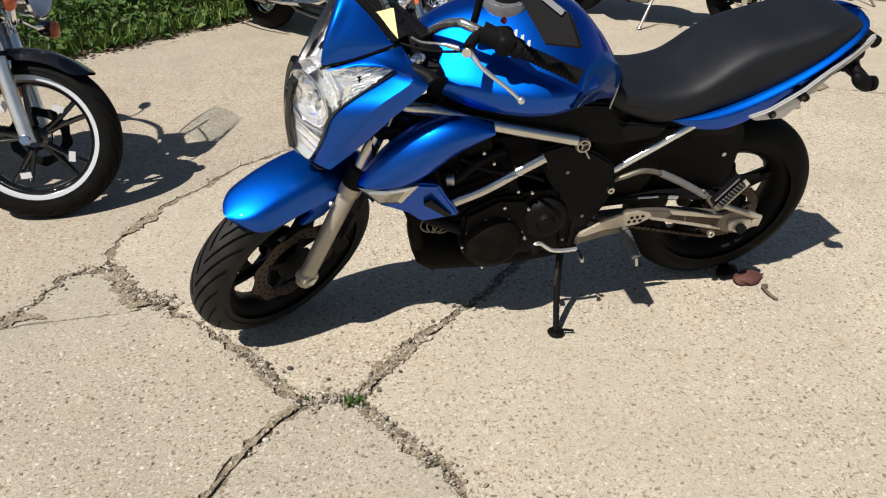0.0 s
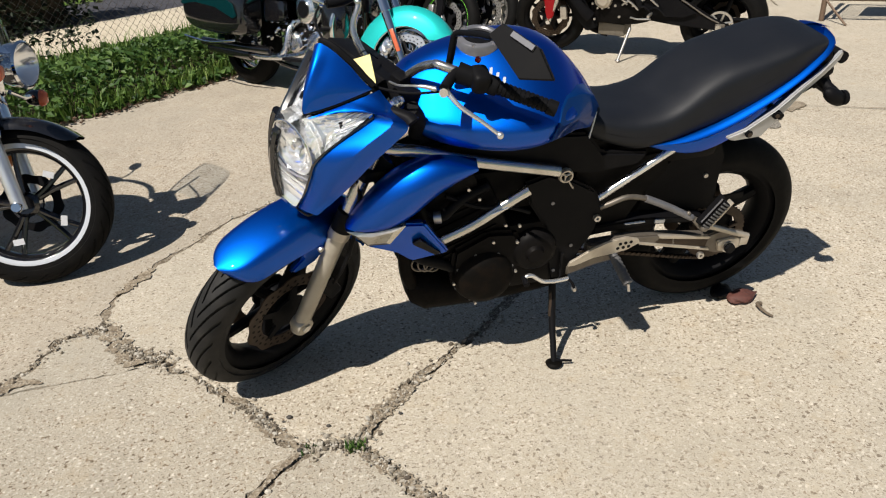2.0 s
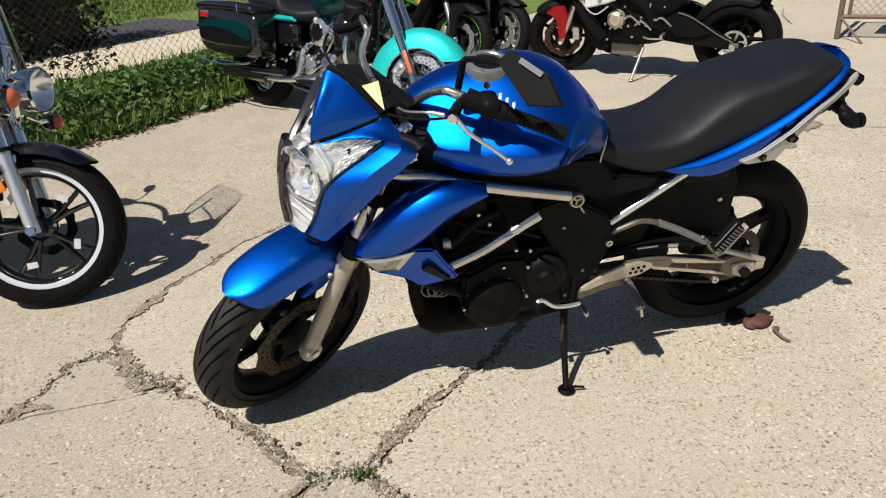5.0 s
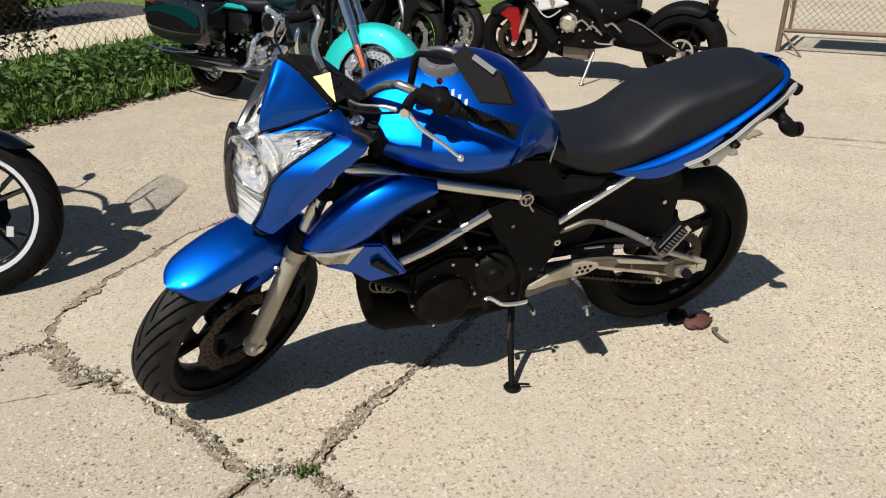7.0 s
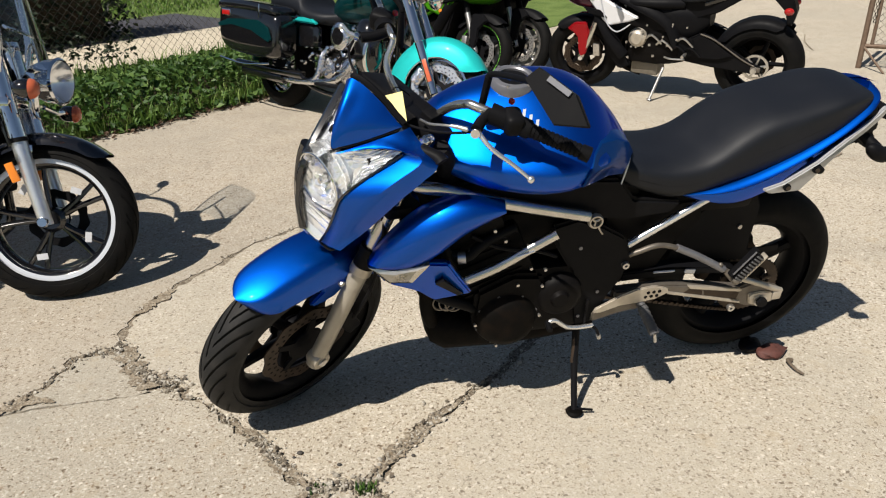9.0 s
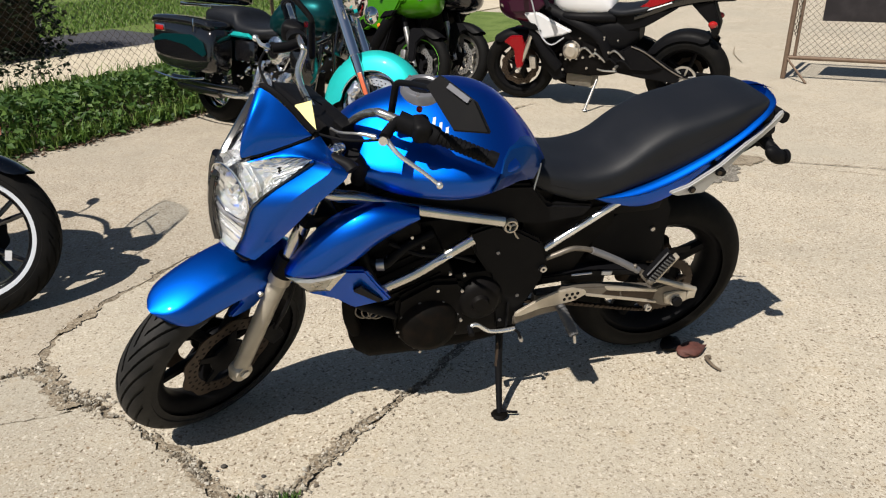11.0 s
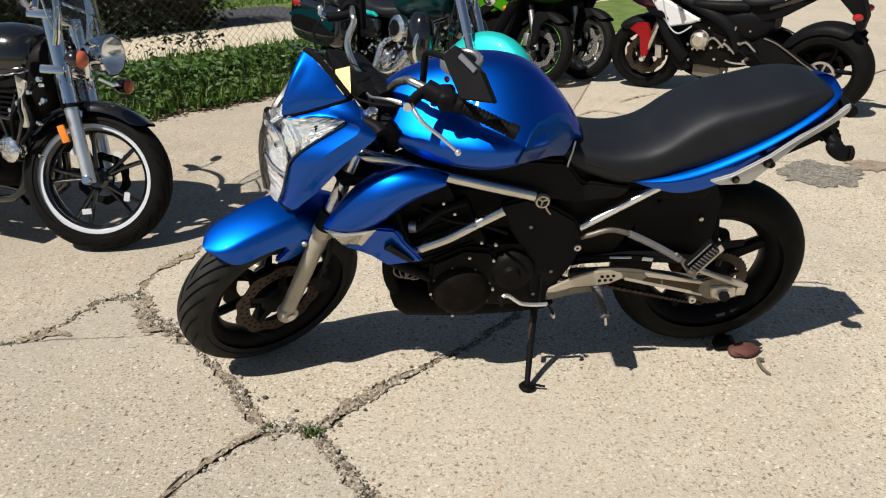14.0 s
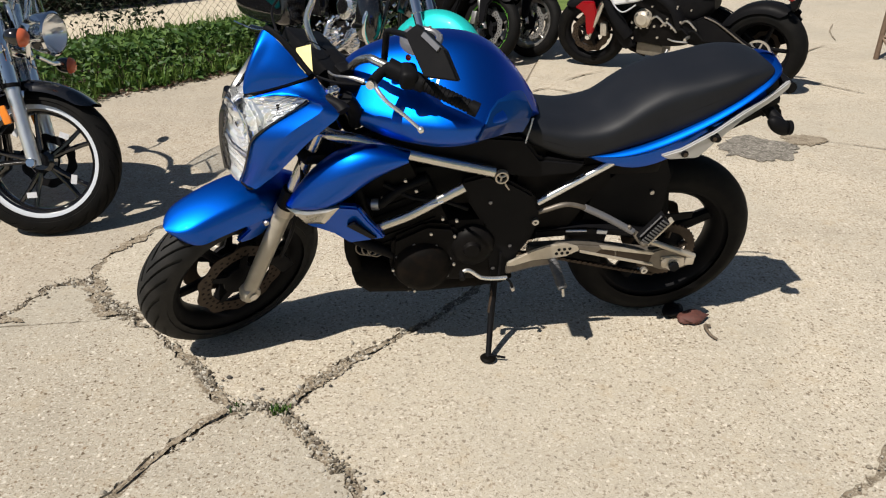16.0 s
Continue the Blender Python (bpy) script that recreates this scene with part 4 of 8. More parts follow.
    for c in ([(-0.392, -0.225, 1.066), (-0.415, -0.185, 1.062), (-0.425, -0.14, 1.040), (-0.415, -0.10, 1.02)],):
        part("cable", tube(c, 0.0030, 8, 6), STEEL, bike, "bright braided cable", m=STEER)
    part("cable_adjuster", tube([(-0.392, -0.222, 1.066), (-0.403, -0.204, 1.066), (-0.412, -0.190, 1.064)], (0.0065, 0.004), 10, 2), STEEL, bike, m=STEER)
    ind = tube([(-0.455, -0.15, 0.985), (-0.44, -0.19, 0.985), (-0.438, -0.205, 0.98)], (0.014, 0.02), 12, 3)
    part("cable_guide", ind, PLASTIC, bike, m=STEER)
    part("guide_cap", ball(0.015, Matrix.Translation((-0.43, -0.142, 0.996)) @ Matrix.Diagonal((1.5, 1.0, 0.8, 1))), CHROME_BUSY, bike, m=STEER)
    horn = tube([(-0.41, -0.17, 0.985), (-0.385, -0.175, 0.94), (-0.37, -0.16, 0.88)], 0.02, 12, 3)
    part("cable_sleeve", horn, PLASTIC, bike, m=STEER)

    # tank
    st = [(-0.335, 0.045, 0.88, 0.925, 2.2), (-0.325, 0.078, 0.865, 0.950, 1.9), (-0.29, 0.124, 0.835, 0.984, 1.6), (-0.22, 0.163, 0.81, 1.016, 1.42), (-0.14, 0.192, 0.798, 1.034, 1.36), (-0.06, 0.212, 0.795, 1.043, 1.34), (0.02, 0.217, 0.803, 1.035, 1.4), (0.09, 0.194, 0.818, 1.004, 1.6), (0.15, 0.140, 0.822, 0.946, 2.0), (0.19, 0.100, 0.820, 0.895, 2.4), (0.215, 0.07, 0.816, 0.855, 2.4)]
    st = [(x, w * float(np.interp(x, [-0.2, -0.02, 0.1], [1.15, 1.15, 1.03])), zb + 0.008, zt - 0.007, p) for x, w, zb, zt, p in st]
    # half section: broad crown, sloping flank, tucked lower edge
    section = curve([(0, 1, 0), (0.17, 0.985, 0), (0.34, 0.905, 0), (0.57, 0.725, 0), (0.79, 0.535, 0), (0.955, 0.385, 0), (1.0, 0.29, 0), (0.97, 0.15, 0), (0.86, 0.04, 0), (0.7, 0, 0)], 4)

    def tank_side(x, z, out=0.004):
        """Half width of the tank at height z."""
        w, zb, zt = (float(np.interp(x, [q[0] for q in st], [q[k] for q in st])) for k in (1, 2, 3))
        g = (z - zb) / (zt - zb)
        return w * float(np.interp(g, [q.y for q in reversed(section)], [q.x for q in reversed(section)])) + out

    def tank_ring(x, w, zb, zt):
        side = [Vector((x, w * q.x, zb + (zt - zb) * q.y)) for q in section]
        return side[::-1] + [Vector((x, -q.y, q.z)) for q in side[1:]]
    vals = []
    for k in range(1, 4):
        pts2 = curve([(s[0], s[k], 0) for s in st], 3)
        vals.append([p.y for p in pts2])
    xx = [p.x for p in curve([(s[0], 0, 0) for s in st], 3)]
    rings = [tank_ring(x, w, zb, zt) for x, w, zb, zt in zip(xx, *vals)]
    tank = part("fuel_tank", loft(rings), BLUE, bike, "metallic blue fuel tank", smooth=60)
    cap = lathe([(0.037, -0.004), (0.038, 0.005), (0.042, 0.008), (0.053, 0.006), (0.057, 0.001), (0.058, -0.034)], 40, pose(-0.108, -0.028, 1.033, 98, 0, 0))
    part("filler_ring", cap, GREY_TRIM, tank, "grey filler cap ring")
    cap = lathe([(0, 0.003), (0.030, 0.003), (0.036, 0.001), (0.038, -0.004)], 40, pose(-0.108, -0.028, 1.033, 98, 0, 0))
    lid = part("filler_cap", cap, PLASTIC, tank, "black filler cap with a key flap")
    part("key_flap", box(0.030, 0.014, 0.006, pose(-0.108, -0.028, 1.0365, 8, 0, 0), 0.003), ENGINE, lid)
    for i in range(6):
        a = i * math.pi / 3
        bolt(tank, (-0.108 + 0.051 * math.cos(a), -0.029 + 0.0505 * math.sin(a), 1.0390 + 0.0071 * math.sin(a)), (0, -0.14, 1), 0.004, 0.003)
    for s in (-1, 1):
        edge = [(0.016, 0.185, 0.846), (0.032, 0.182, 0.880), (0.052, 0.178, 0.908), (0.078, 0.166, 0.921), (0.125, 0.146, 0.919), (0.163, 0.132, 0.902), (0.181, 0.130, 0.872), (0.170, 0.142, 0.845), (0.155, 0.150, 0.822), (0.110, 0.165, 0.828), (0.065, 0.178, 0.834)]
        outer = [Vector((x2, s * max(y2 + 0.006, tank_side(x2, z2, 0.009)), z2)) for x2, y2, z2 in edge]
        mid = sum(outer, Vector()) / len(outer)
        grid = [[Vector((p.x, p.y - s * 0.06, p.z)) for p in outer], outer]
        for t in (0.96, 0.66, 0.33, 0.04):
            grid.append([mid + (p - mid) * t + Vector((0, s * (0.004 + 0.012 * (1 - t)), 0)) for p in outer])
        pl = loft(grid)
        part("tank_side_panel", pl, BLUE_SHADED, tank, "blue tank side panel, its facing shade put into the colour", smooth=30)
        # winged emblem on the tank as plain slanted bars
        for k in range(3):
            ex, ez = -0.108 + 0.013 * k, 0.976 - 0.008 * k
            b = loft([[Vector((ex + dx, s * tank_side(ex + dx, ez + dz, o), ez + dz)) for dx, dz in ((0, 0), (0.008, 0.001), (0.013, 0.014), (0.006, 0.013))] for o in (-0.004, 0.0025)])
            part("emblem_bar", b, GREY_LOGO, tank)

    # black infill below the tank and under the seat
    for s in (-1, 1):
        pl = plate([(-0.30, 0.80), (-0.20, 0.815), (0.0, 0.80), (0.17, 0.785), (0.22, 0.72), (0.36, 0.70), (0.33, 0.665), (0.20, 0.655), (0.05, 0.685), (-0.12, 0.745), (-0.28, 0.78)], s * 0.10, s * 0.128, bevel=0.008)
        part("side_infill", pl, PLASTIC, bike, "matt black side infill")
    bm = box(0.5, 0.2, 0.12, Matrix.Translation((0.0, 0, 0.74)) @ Matrix.Rotation(radians(8), 4, "Y"), 0.03)
    box(0.42, 0.16, 0.16, Matrix.Translation((0.4, 0, 0.70)), 0.03, bm)
    part("airbox", bm, ENGINE, bike)
    part("throttle_body", box(0.30, 0.20, 0.14, Matrix.Translation((0.0, 0, 0.62)), 0.03), ENGINE, bike)
    part("inner_mudguard", plate([(0.16, 0.66), (0.44, 0.68), (0.46, 0.60), (0.40, 0.54), (0.34, 0.42), (0.16, 0.38)], -0.085, 0.085, bevel=0.01), ENGINE, bike)

    # seat
    ss = [(0.1600, 0.100, 0.772, 0.822), (0.1900, 0.118, 0.748, 0.826), (0.2600, 0.126, 0.717, 0.811), (0.3300, 0.133, 0.698, 0.807), (0.4100, 0.138, 0.708, 0.825), (0.4850, 0.139, 0.728, 0.880), (0.5600, 0.137, 0.752, 0.918), (0.6600, 0.133, 0.80, 0.940), (0.7450, 0.126, 0.852, 0.960), (0.8050, 0.110, 0.886, 0.965), (0.8420, 0.096, 0.902, 0.961), (0.8640, 0.078, 0.912, 0.953), (0.8720, 0.058, 0.92, 0.945)]
    rows = [[p.y for p in curve([(q[0], q[k], 0) for q in ss], 4)] for k in range(1, 4)]
    xx = [p.x for p in curve([(q[0], 0, 0) for q in ss], 4)]
    rings = [squircle(x, w, zb, zt, 3.5 + 1.3 * min(1, max(0, (x - 0.45) * 5)), 52, waist=0.52) for x, w, zb, zt in zip(xx, *rows)]
    seat = part("seat", loft(rings), VINYL, bike, "smooth black vinyl dual seat", smooth=70)
    for s in (-1, 1):
        seam = [Vector((x, s * w * 0.985, zb + (zt - zb) * 0.5)) for x, w, zb, zt in list(zip(xx, *rows))[6:34:3]]
        part("seat_seam", tube(seam, 0.0022, 5, 2), PLASTIC, seat)
        part("seat_front_edge", tube([(0.190, s * 0.110, 0.838), (0.184, s * 0.118, 0.812), (0.176, s * 0.123, 0.784), (0.172, s * 0.124, 0.762)], 0.0026, 6, 3), GREY_LOGO, seat, "pale seat front edge")

    # tail cowl: blue shells on either side that meet behind the seat
    for s in (-1, 1):
        up = [(0.34, 0.120, 0.722), (0.45, 0.147, 0.736), (0.55, 0.153, 0.766), (0.66, 0.149, 0.818), (0.7492, 0.138, 0.868), (0.812, 0.121, 0.905), (0.858, 0.100, 0.932), (0.888, 0.066, 0.950), (0.897, 0.0, 0.957)]
        lo = [(0.34, 0.112, 0.714), (0.47, 0.128, 0.680), (0.56, 0.13, 0.690), (0.66, 0.13, 0.745), (0.7492, 0.122, 0.802), (0.812, 0.110, 0.842), (0.858, 0.092, 0.868), (0.892, 0.062, 0.884), (0.902, 0.0, 0.892)]
        u2, l2 = curve(up, 4), curve(lo, 4)
        rows = []
        for t, out in ((-0.14, -0.05), (-0.07, -0.018), (0, 0.0), (0.07, 0.005), (0.2, 0.001), (0.32, -0.012), (0.7, -0.004), (1.0, -0.006), (1.05, -0.03)):
            rows.append([Vector((a.x + (b.x - a.x) * t, s * (a.y + (b.y - a.y) * t + out), a.z + (b.z - a.z) * t)) for a, b in zip(u2, l2)])
        part("tail_cowl", loft(rows, cap=False, closed=False), BLUE, bike, "blue tail cowl", smooth=40)
        # silver grab rail with two bolts
        rail = plate([(0.545, 0.748), (0.60, 0.766), (0.69, 0.812), (0.765, 0.853), (0.83, 0.878), (0.885, 0.902), (0.914, 0.916), (0.926, 0.910), (0.922, 0.892), (0.895, 0.876), (0.84, 0.856), (0.775, 0.832), (0.70, 0.775), (0.655, 0.735), (0.57, 0.735)], -0.007, 0.007, bevel=0.004)
        for v in rail.verts:
            v.co.y += s * (0.175 - max(0, v.co.x - 0.62) ** 1.5 * 0.62)
        r = part("grab_rail", rail, RAIL, bike, "silver alloy grab rail")
        for bx, bz in ((0.612, 0.752), (0.69, 0.792)):
            bolt(r, (bx, s * (0.182 - max(0, bx - 0.62) ** 1.5 * 0.62), bz), (0, s, 0), 0.010, 0.003, PLASTIC)
            bolt(r, (bx, s * (0.184 - max(0, bx - 0.62) ** 1.5 * 0.62), bz), (0, s, 0), 0.006, 0.005, RUST)
        part("rail_stay", rod((0.70, s * 0.09, 0.80), (0.70, s * 0.176, 0.79), 0.010, 10), PLASTIC, bike)
        ri = tube([(0.855, s * 0.05, 0.848), (0.880, s * 0.085, 0.828), (0.898, s * 0.115, 0.808)], (0.013, 0.018), 12, 3)
        ball(0.023, Matrix.Translation((0.900, s * 0.124, 0.800)) @ Matrix.Rotation(radians(32), 4, "Y") @ Matrix.Diagonal((1.9, 0.95, 0.95, 1)), ri)
        rr = part("rear_indicator", ri, PLASTIC, bike, "black rear indicator")
        im = Matrix.Translation((0.930, s * 0.126, 0.795)) @ Matrix.Rotation(radians(-90), 4, "Z")
        part("indicator_lens", lathe([(0, 0.010), (0.011, 0.007), (0.017, 0.0), (0, 0)], 20, im), GREY_TRIM, rr, "clear indicator lens")
        part("lens_ring", lathe([(0.016, 0.004), (0.021, 0.003), (0.021, -0.008), (0.016, -0.008), (0.016, 0.004)], 20, im), PLASTIC, rr)
    part("tail_cap", loft([[Vector((x, y, z)) for y, z in ((-w, z0), (-w * 0.6, z1), (w * 0.6, z1), (w, z0))] for x, w, z0, z1 in ((0.845, 0.090, 0.924, 0.936), (0.870, 0.081, 0.934, 0.946), (0.887, 0.058, 0.942, 0.952), (0.896, 0.03, 0.948, 0.955))]), BLUE, bike, "blue tail cap behind the seat", smooth=40)
    part("seat_trim", tube([(0.60, 0.150, 0.873), (0.68, 0.156, 0.894), (0.76, 0.158, 0.912), (0.84, 0.150, 0.922), (0.905, 0.125, 0.922)], 0.0042, 8, 4), RAIL, bike, "thin silver rail along the far seat edge")
    part("tail_filler", box(0.5, 0.19, 0.10, Matrix.Translation((0.66, 0, 0.80)) @ Matrix.Rotation(radians(-23), 4, "Y"), 0.02), PLASTIC, bike)
    part("tail_lamp", box(0.05, 0.11, 0.04, Matrix.Translation((0.885, 0, 0.868)), 0.014), RED_LENS, bike, "red tail lamp")
    part("rail_end", rod((0.928, -0.078, 0.892), (0.928, 0.078, 0.892), 0.017, 12), PLASTIC, bike)
    bm = plate([(0.72, 0.79), (0.90, 0.85), (0.935, 0.82), (0.955, 0.77), (0.94, 0.765), (0.89, 0.80), (0.74, 0.72)], -0.06, 0.06, bevel=0.008)
    part("rear_mudguard", bm, PLASTIC, bike, "black rear mudguard")

    # radiator shrouds with indicators
    for s in (-1, 1):
        top = [(-0.489, 0.172, 0.628), (-0.44, 0.186, 0.70), (-0.385, 0.196, 0.758), (-0.325, 0.205, 0.795), (-0.25, 0.212, 0.805), (-0.155, 0.212, 0.780)]
        mid = [(-0.47, 0.200, 0.632), (-0.42, 0.224, 0.675), (-0.37, 0.238, 0.72), (-0.31, 0.246, 0.748), (-0.24, 0.238, 0.770), (-0.155, 0.217, 0.777)]
        low = [(-0.489, 0.180, 0.622), (-0.43, 0.212, 0.632), (-0.375, 0.222, 0.645), (-0.32, 0.222, 0.672), (-0.25, 0.216, 0.722), (-0.155, 0.212, 0.770)]
        inn = [(x, y - 0.035, z) for x, y, z in low]
        t0 = [(x + 0.01, y - 0.05, z - 0.004) for x, y, z in top]
        rows = [[Vector((x, s * y, z)) for x, y, z in map(tuple, curve(line, 4))] for line in (t0, top, mid, low, inn)]
        cols = [curve(col, 4) for col in zip(*rows)]
        rows = [list(r) for r in zip(*cols)]
        sh = part("radiator_shroud", loft(rows, cap=False, closed=False), BLUE, bike, "blue radiator shroud", smooth=42)
        fin = bmesh.new()
        o = [(-0.345, 0.645), (-0.292, 0.638), (-0.268, 0.598), (-0.219, 0.500), (-0.322, 0.480), (-0.368, 0.540), (-0.44, 0.565), (-0.425, 0.585)]
        fin = plate(o, -0.014, 0.014, bevel=0.006)
        for v in fin.verts:
            v.co.y += s * (0.205 - 0.48 * max(0, 0.59 - v.co.z) - 0.35 * max(0, -0.38 - v.co.x))
        part("lower_shroud", fin, BLUE, sh, "blue lower shroud with black vent")
        slot = plate([(-0.325, 0.575), (-0.305, 0.587), (-0.245, 0.510), (-0.260, 0.503)], s * 0.20, s * 0.2235)
        for v in slot.verts:
            v.co.y -= s * 0.48 * max(0, 0.59 - v.co.z)
        part("vent_slot", slot, PLASTIC, sh)
        il = loft([[Vector((x, s * y, z)) for x, y, z in ring] for ring in (
            [(-0.487, 0.15, 0.618), (-0.43, 0.17, 0.628), (-0.342, 0.20, 0.645), (-0.385, 0.19, 0.585), (-0.44, 0.165, 0.575)],
            [(-0.489, 0.176, 0.618), (-0.43, 0.212, 0.628), (-0.342, 0.226, 0.646), (-0.385, 0.216, 0.588), (-0.44, 0.192, 0.575)],
            [(-0.465, 0.196, 0.612), (-0.43, 0.218, 0.620), (-0.375, 0.228, 0.634), (-0.395, 0.221, 0.598), (-0.44, 0.202, 0.586)])])
        part("front_indicator", il, SMOKE_LENS, sh, "clear front indicator lens", smooth=25)
        # frame: upper and lower tubes, rear strut
        part("frame_tube", tube([(-0.40, s * 0.10, 0.832), (-0.356, s * 0.14, 0.820), (-0.283, s * 0.145, 0.804), (-0.137, s * 0.145, 0.754), (0.088, s * 0.145, 0.693)], 0.0165, 14, 4), SILVER, bike, "silver trellis frame tube")
        part("frame_tube", tube([(-0.31, s * 0.15, 0.497), (-0.241, s * 0.15, 0.524), (-0.15, s * 0.15, 0.560), (-0.065, s * 0.15, 0.610), (0.006, s * 0.15, 0.650)], 0.0155, 14, 4), SILVER, bike)
        part("frame_tube", tube([(-0.36, s * 0.06, 0.83), (-0.30, s * 0.13, 0.66), (-0.26, s * 0.155, 0.52)], 0.016, 12, 4), ENGINE, bike)
        part("subframe_tube", tube([(0.232, s * 0.11, 0.560), (0.32, s * 0.11, 0.616), (0.44, s * 0.11, 0.692)], 0.0118, 12, 3), POLISHED, bike, "bright subframe strut")
        hanger = part("hanger_tube", tube([(0.235, s * 0.12, 0.532), (0.262, s * 0.128, 0.547), (0.315, s * 0.13, 0.563), (0.38, s * 0.13, 0.545), (0.467, s * 0.13, 0.497), (0.552, s * 0.135, 0.446)], 0.0078, 12, 4), SWING if s < 0 else ENGINE, bike, "curved grey footrest hanger")
        part("hanger_sleeve", tube([(0.372, s * 0.13, 0.549), (0.42, s * 0.13, 0.524), (0.467, s * 0.13, 0.497), (0.535, s * 0.134, 0.456)], 0.0108, 12, 3), GREY_TRIM if s < 0 else ENGINE, hanger, "lighter grey hanger sleeve")
        cap = lathe([(0.0145, -0.008), (0.019, -0.008), (0.021, -0.003), (0.021, 0.006), (0.0145, 0.006), (0.0145, -0.008)], 24, Matrix.Translation((0.110, s * 0.144, 0.675)))
        fb = part("pivot_cap", cap, ALLOY, bike, "alloy frame pivot cap")
        for k in range(3):
            a = k * 2.094 + 0.4
            part("cap_web", rod((0.110, s * 0.146, 0.675), (0.110 + 0.017 * math.cos(a), s * 0.146, 0.675 + 0.017 * math.sin(a)), 0.0035, 6), ALLOY, fb)
        part("cap_tether", tube([(0.118, s * 0.146, 0.662), (0.126, s * 0.148, 0.645), (0.135, s * 0.146, 0.632)], 0.0025, 6, 3), ALLOY, fb)
        # pivot plate of the frame
        pp = plate([(0.0, 0.655), (0.07, 0.675), (0.145, 0.645), (0.215, 0.60), (0.245, 0.53), (0.225, 0.45), (0.185, 0.38), (0.165, 0.30), (0.10, 0.295), (0.085, 0.38), (0.07, 0.50), (0.02, 0.585)], s * 0.105, s * 0.13, bevel=0.008)
        pl = part("pivot_plate", pp, PLASTIC, bike, "black frame pivot plate")
        for bx, bz in ((0.087, 0.58), (0.157, 0.42), (0.11, 0.335)):
            bolt(pl, (bx, s * 0.13, bz), (0, s, 0), 0.0055, 0.003, GREY_TRIM)
        part("pivot_nut", lathe([(0.004, -0.004), (0.010, -0.004), (0.011, 0.0), (0.011, 0.006), (0.004, 0.006), (0.004, -0.004)], 16, Matrix.Translation((0.226, s * 0.136, 0.508))), STEEL, pl)
        # rider's footrest
        hp = plate([(0.149, 0.350), (0.153, 0.366), (0.225, 0.407), (0.272, 0.424), (0.325, 0.430), (0.366, 0.416), (0.373, 0.400), (0.333, 0.379), (0.28, 0.372), (0.228, 0.368), (0.172, 0.350)], s * 0.138, s * 0.147, bevel=0.003)
        h = part("heel_plate", hp, ALLOY, bike, "brushed alloy heel plate")
        for k in range(6):
            bolt(h, (0.302 + 0.017 * (k % 3) + 0.006 * (k // 3), s * 0.1475, 0.393 + 0.015 * (k // 3) + 0.001 * (k % 3)), (0, s, 0), 0.0055, 0.0006, PLASTIC, name="hole")
        part("bracket", plate([(0.150, 0.345), (0.235, 0.366), (0.31, 0.372), (0.315, 0.345), (0.24, 0.335), (0.150, 0.310)], s * 0.10, s * 0.138, bevel=0.004), SWING, h)
        pg = tube([(0.293, s * 0.135, 0.366), (0.296, s * 0.150, 0.360)], 0.013, 10, 1)
        tube([(0.296, s * 0.150, 0.360), (0.314, s * 0.220, 0.314)], 0.0145, 12, 1, bm=pg)
        for k in range(6):
            y = 0.155 + 0.011 * k
            tube([(0.296 + (y - 0.15) * 0.257, s * y, 0.360 - (y - 0.15) * 0.657), (0.297 + (y - 0.15) * 0.257, s * (y + 0.004), 0.3574 - (y - 0.15) * 0.657)], 0.0165, 12, 1, bm=pg)
        peg = part("footrest", pg, RUBBER_GREY, bike, "black ribbed rubber footrest")
        part("footrest_feeler", rod((0.314, s * 0.220, 0.314), (0.318, s * 0.226, 0.288), 0.0045, 8), STEEL, peg)
        pm = pose(0.591, s * 0.155, 0.477, 0, -55, 0)
        pf = part("passenger_footrest", box(0.098, 0.030, 0.030, pm, 0.006), PLASTIC, bike, "folded black ribbed passenger footrest")
        for o in (-0.021, 0.021):
            part("footrest_edge", box(0.108, 0.022, 0.007, pm @ Matrix.Translation((0.004, 0, o)), 0.002), ALLOY if o < 0 else PLASTIC, pf)
        for k in range(9):
            part("rib", box(0.005, 0.036, 0.026, pm @ Matrix.Translation((-0.042 + 0.0105 * k, 0, 0)), 0.001), RUBBER_GREY, pf)
        part("edge_line", box(0.09, 0.004, 0.0025, pm @ Matrix.Translation((0.006, s * 0.012, 0.0255))), GREY_TRIM, pf)
        br = tube([(0.545, s * 0.137, 0.450), (0.562, s * 0.152, 0.430), (0.572, s * 0.158, 0.432)], 0.010, 10, 3)
        ball(0.013, Matrix.Translation((0.566, s * 0.162, 0.432)), br)
        ball(0.007, Matrix.Translation((0.52, s * 0.137, 0.476)), br)
        part("footrest_bracket", br, SWING, bike)
        # swing arm
        sa = plate([(0.22, 0.40), (0.36, 0.403), (0.465, 0.391), (0.62, 0.361), (0.66, 0.372), (0.72, 0.352), (0.768, 0.336), (0.778, 0.318), (0.770, 0.300), (0.735, 0.284), (0.70, 0.276), (0.655, 0.286), (0.63, 0.302), (0.52, 0.337), (0.385, 0.372), (0.22, 0.36)], s * 0.085, s * 0.118, bevel=0.005)
        sw = part("swing_arm", sa, SWING, bike, "dull silver swing arm")
        part("swing_arm_recess", plate([(0.455, 0.381), (0.60, 0.353), (0.625, 0.345), (0.620, 0.318), (0.52, 0.346), (0.44, 0.367)], s * 0.113, s * 0.1188), DARK_RUST, sw)
        part("recess_rib", rod((0.50, s * 0.118, 0.372), (0.505, s * 0.118, 0.352), 0.003, 6), SWING, sw)
        part("arm_brace", tube([(0.60, s * 0.112, 0.402), (0.64, s * 0.116, 0.388), (0.70, s * 0.118, 0.362), (0.77, s * 0.112, 0.330)], 0.0095, 10, 3), ALLOY, sw)
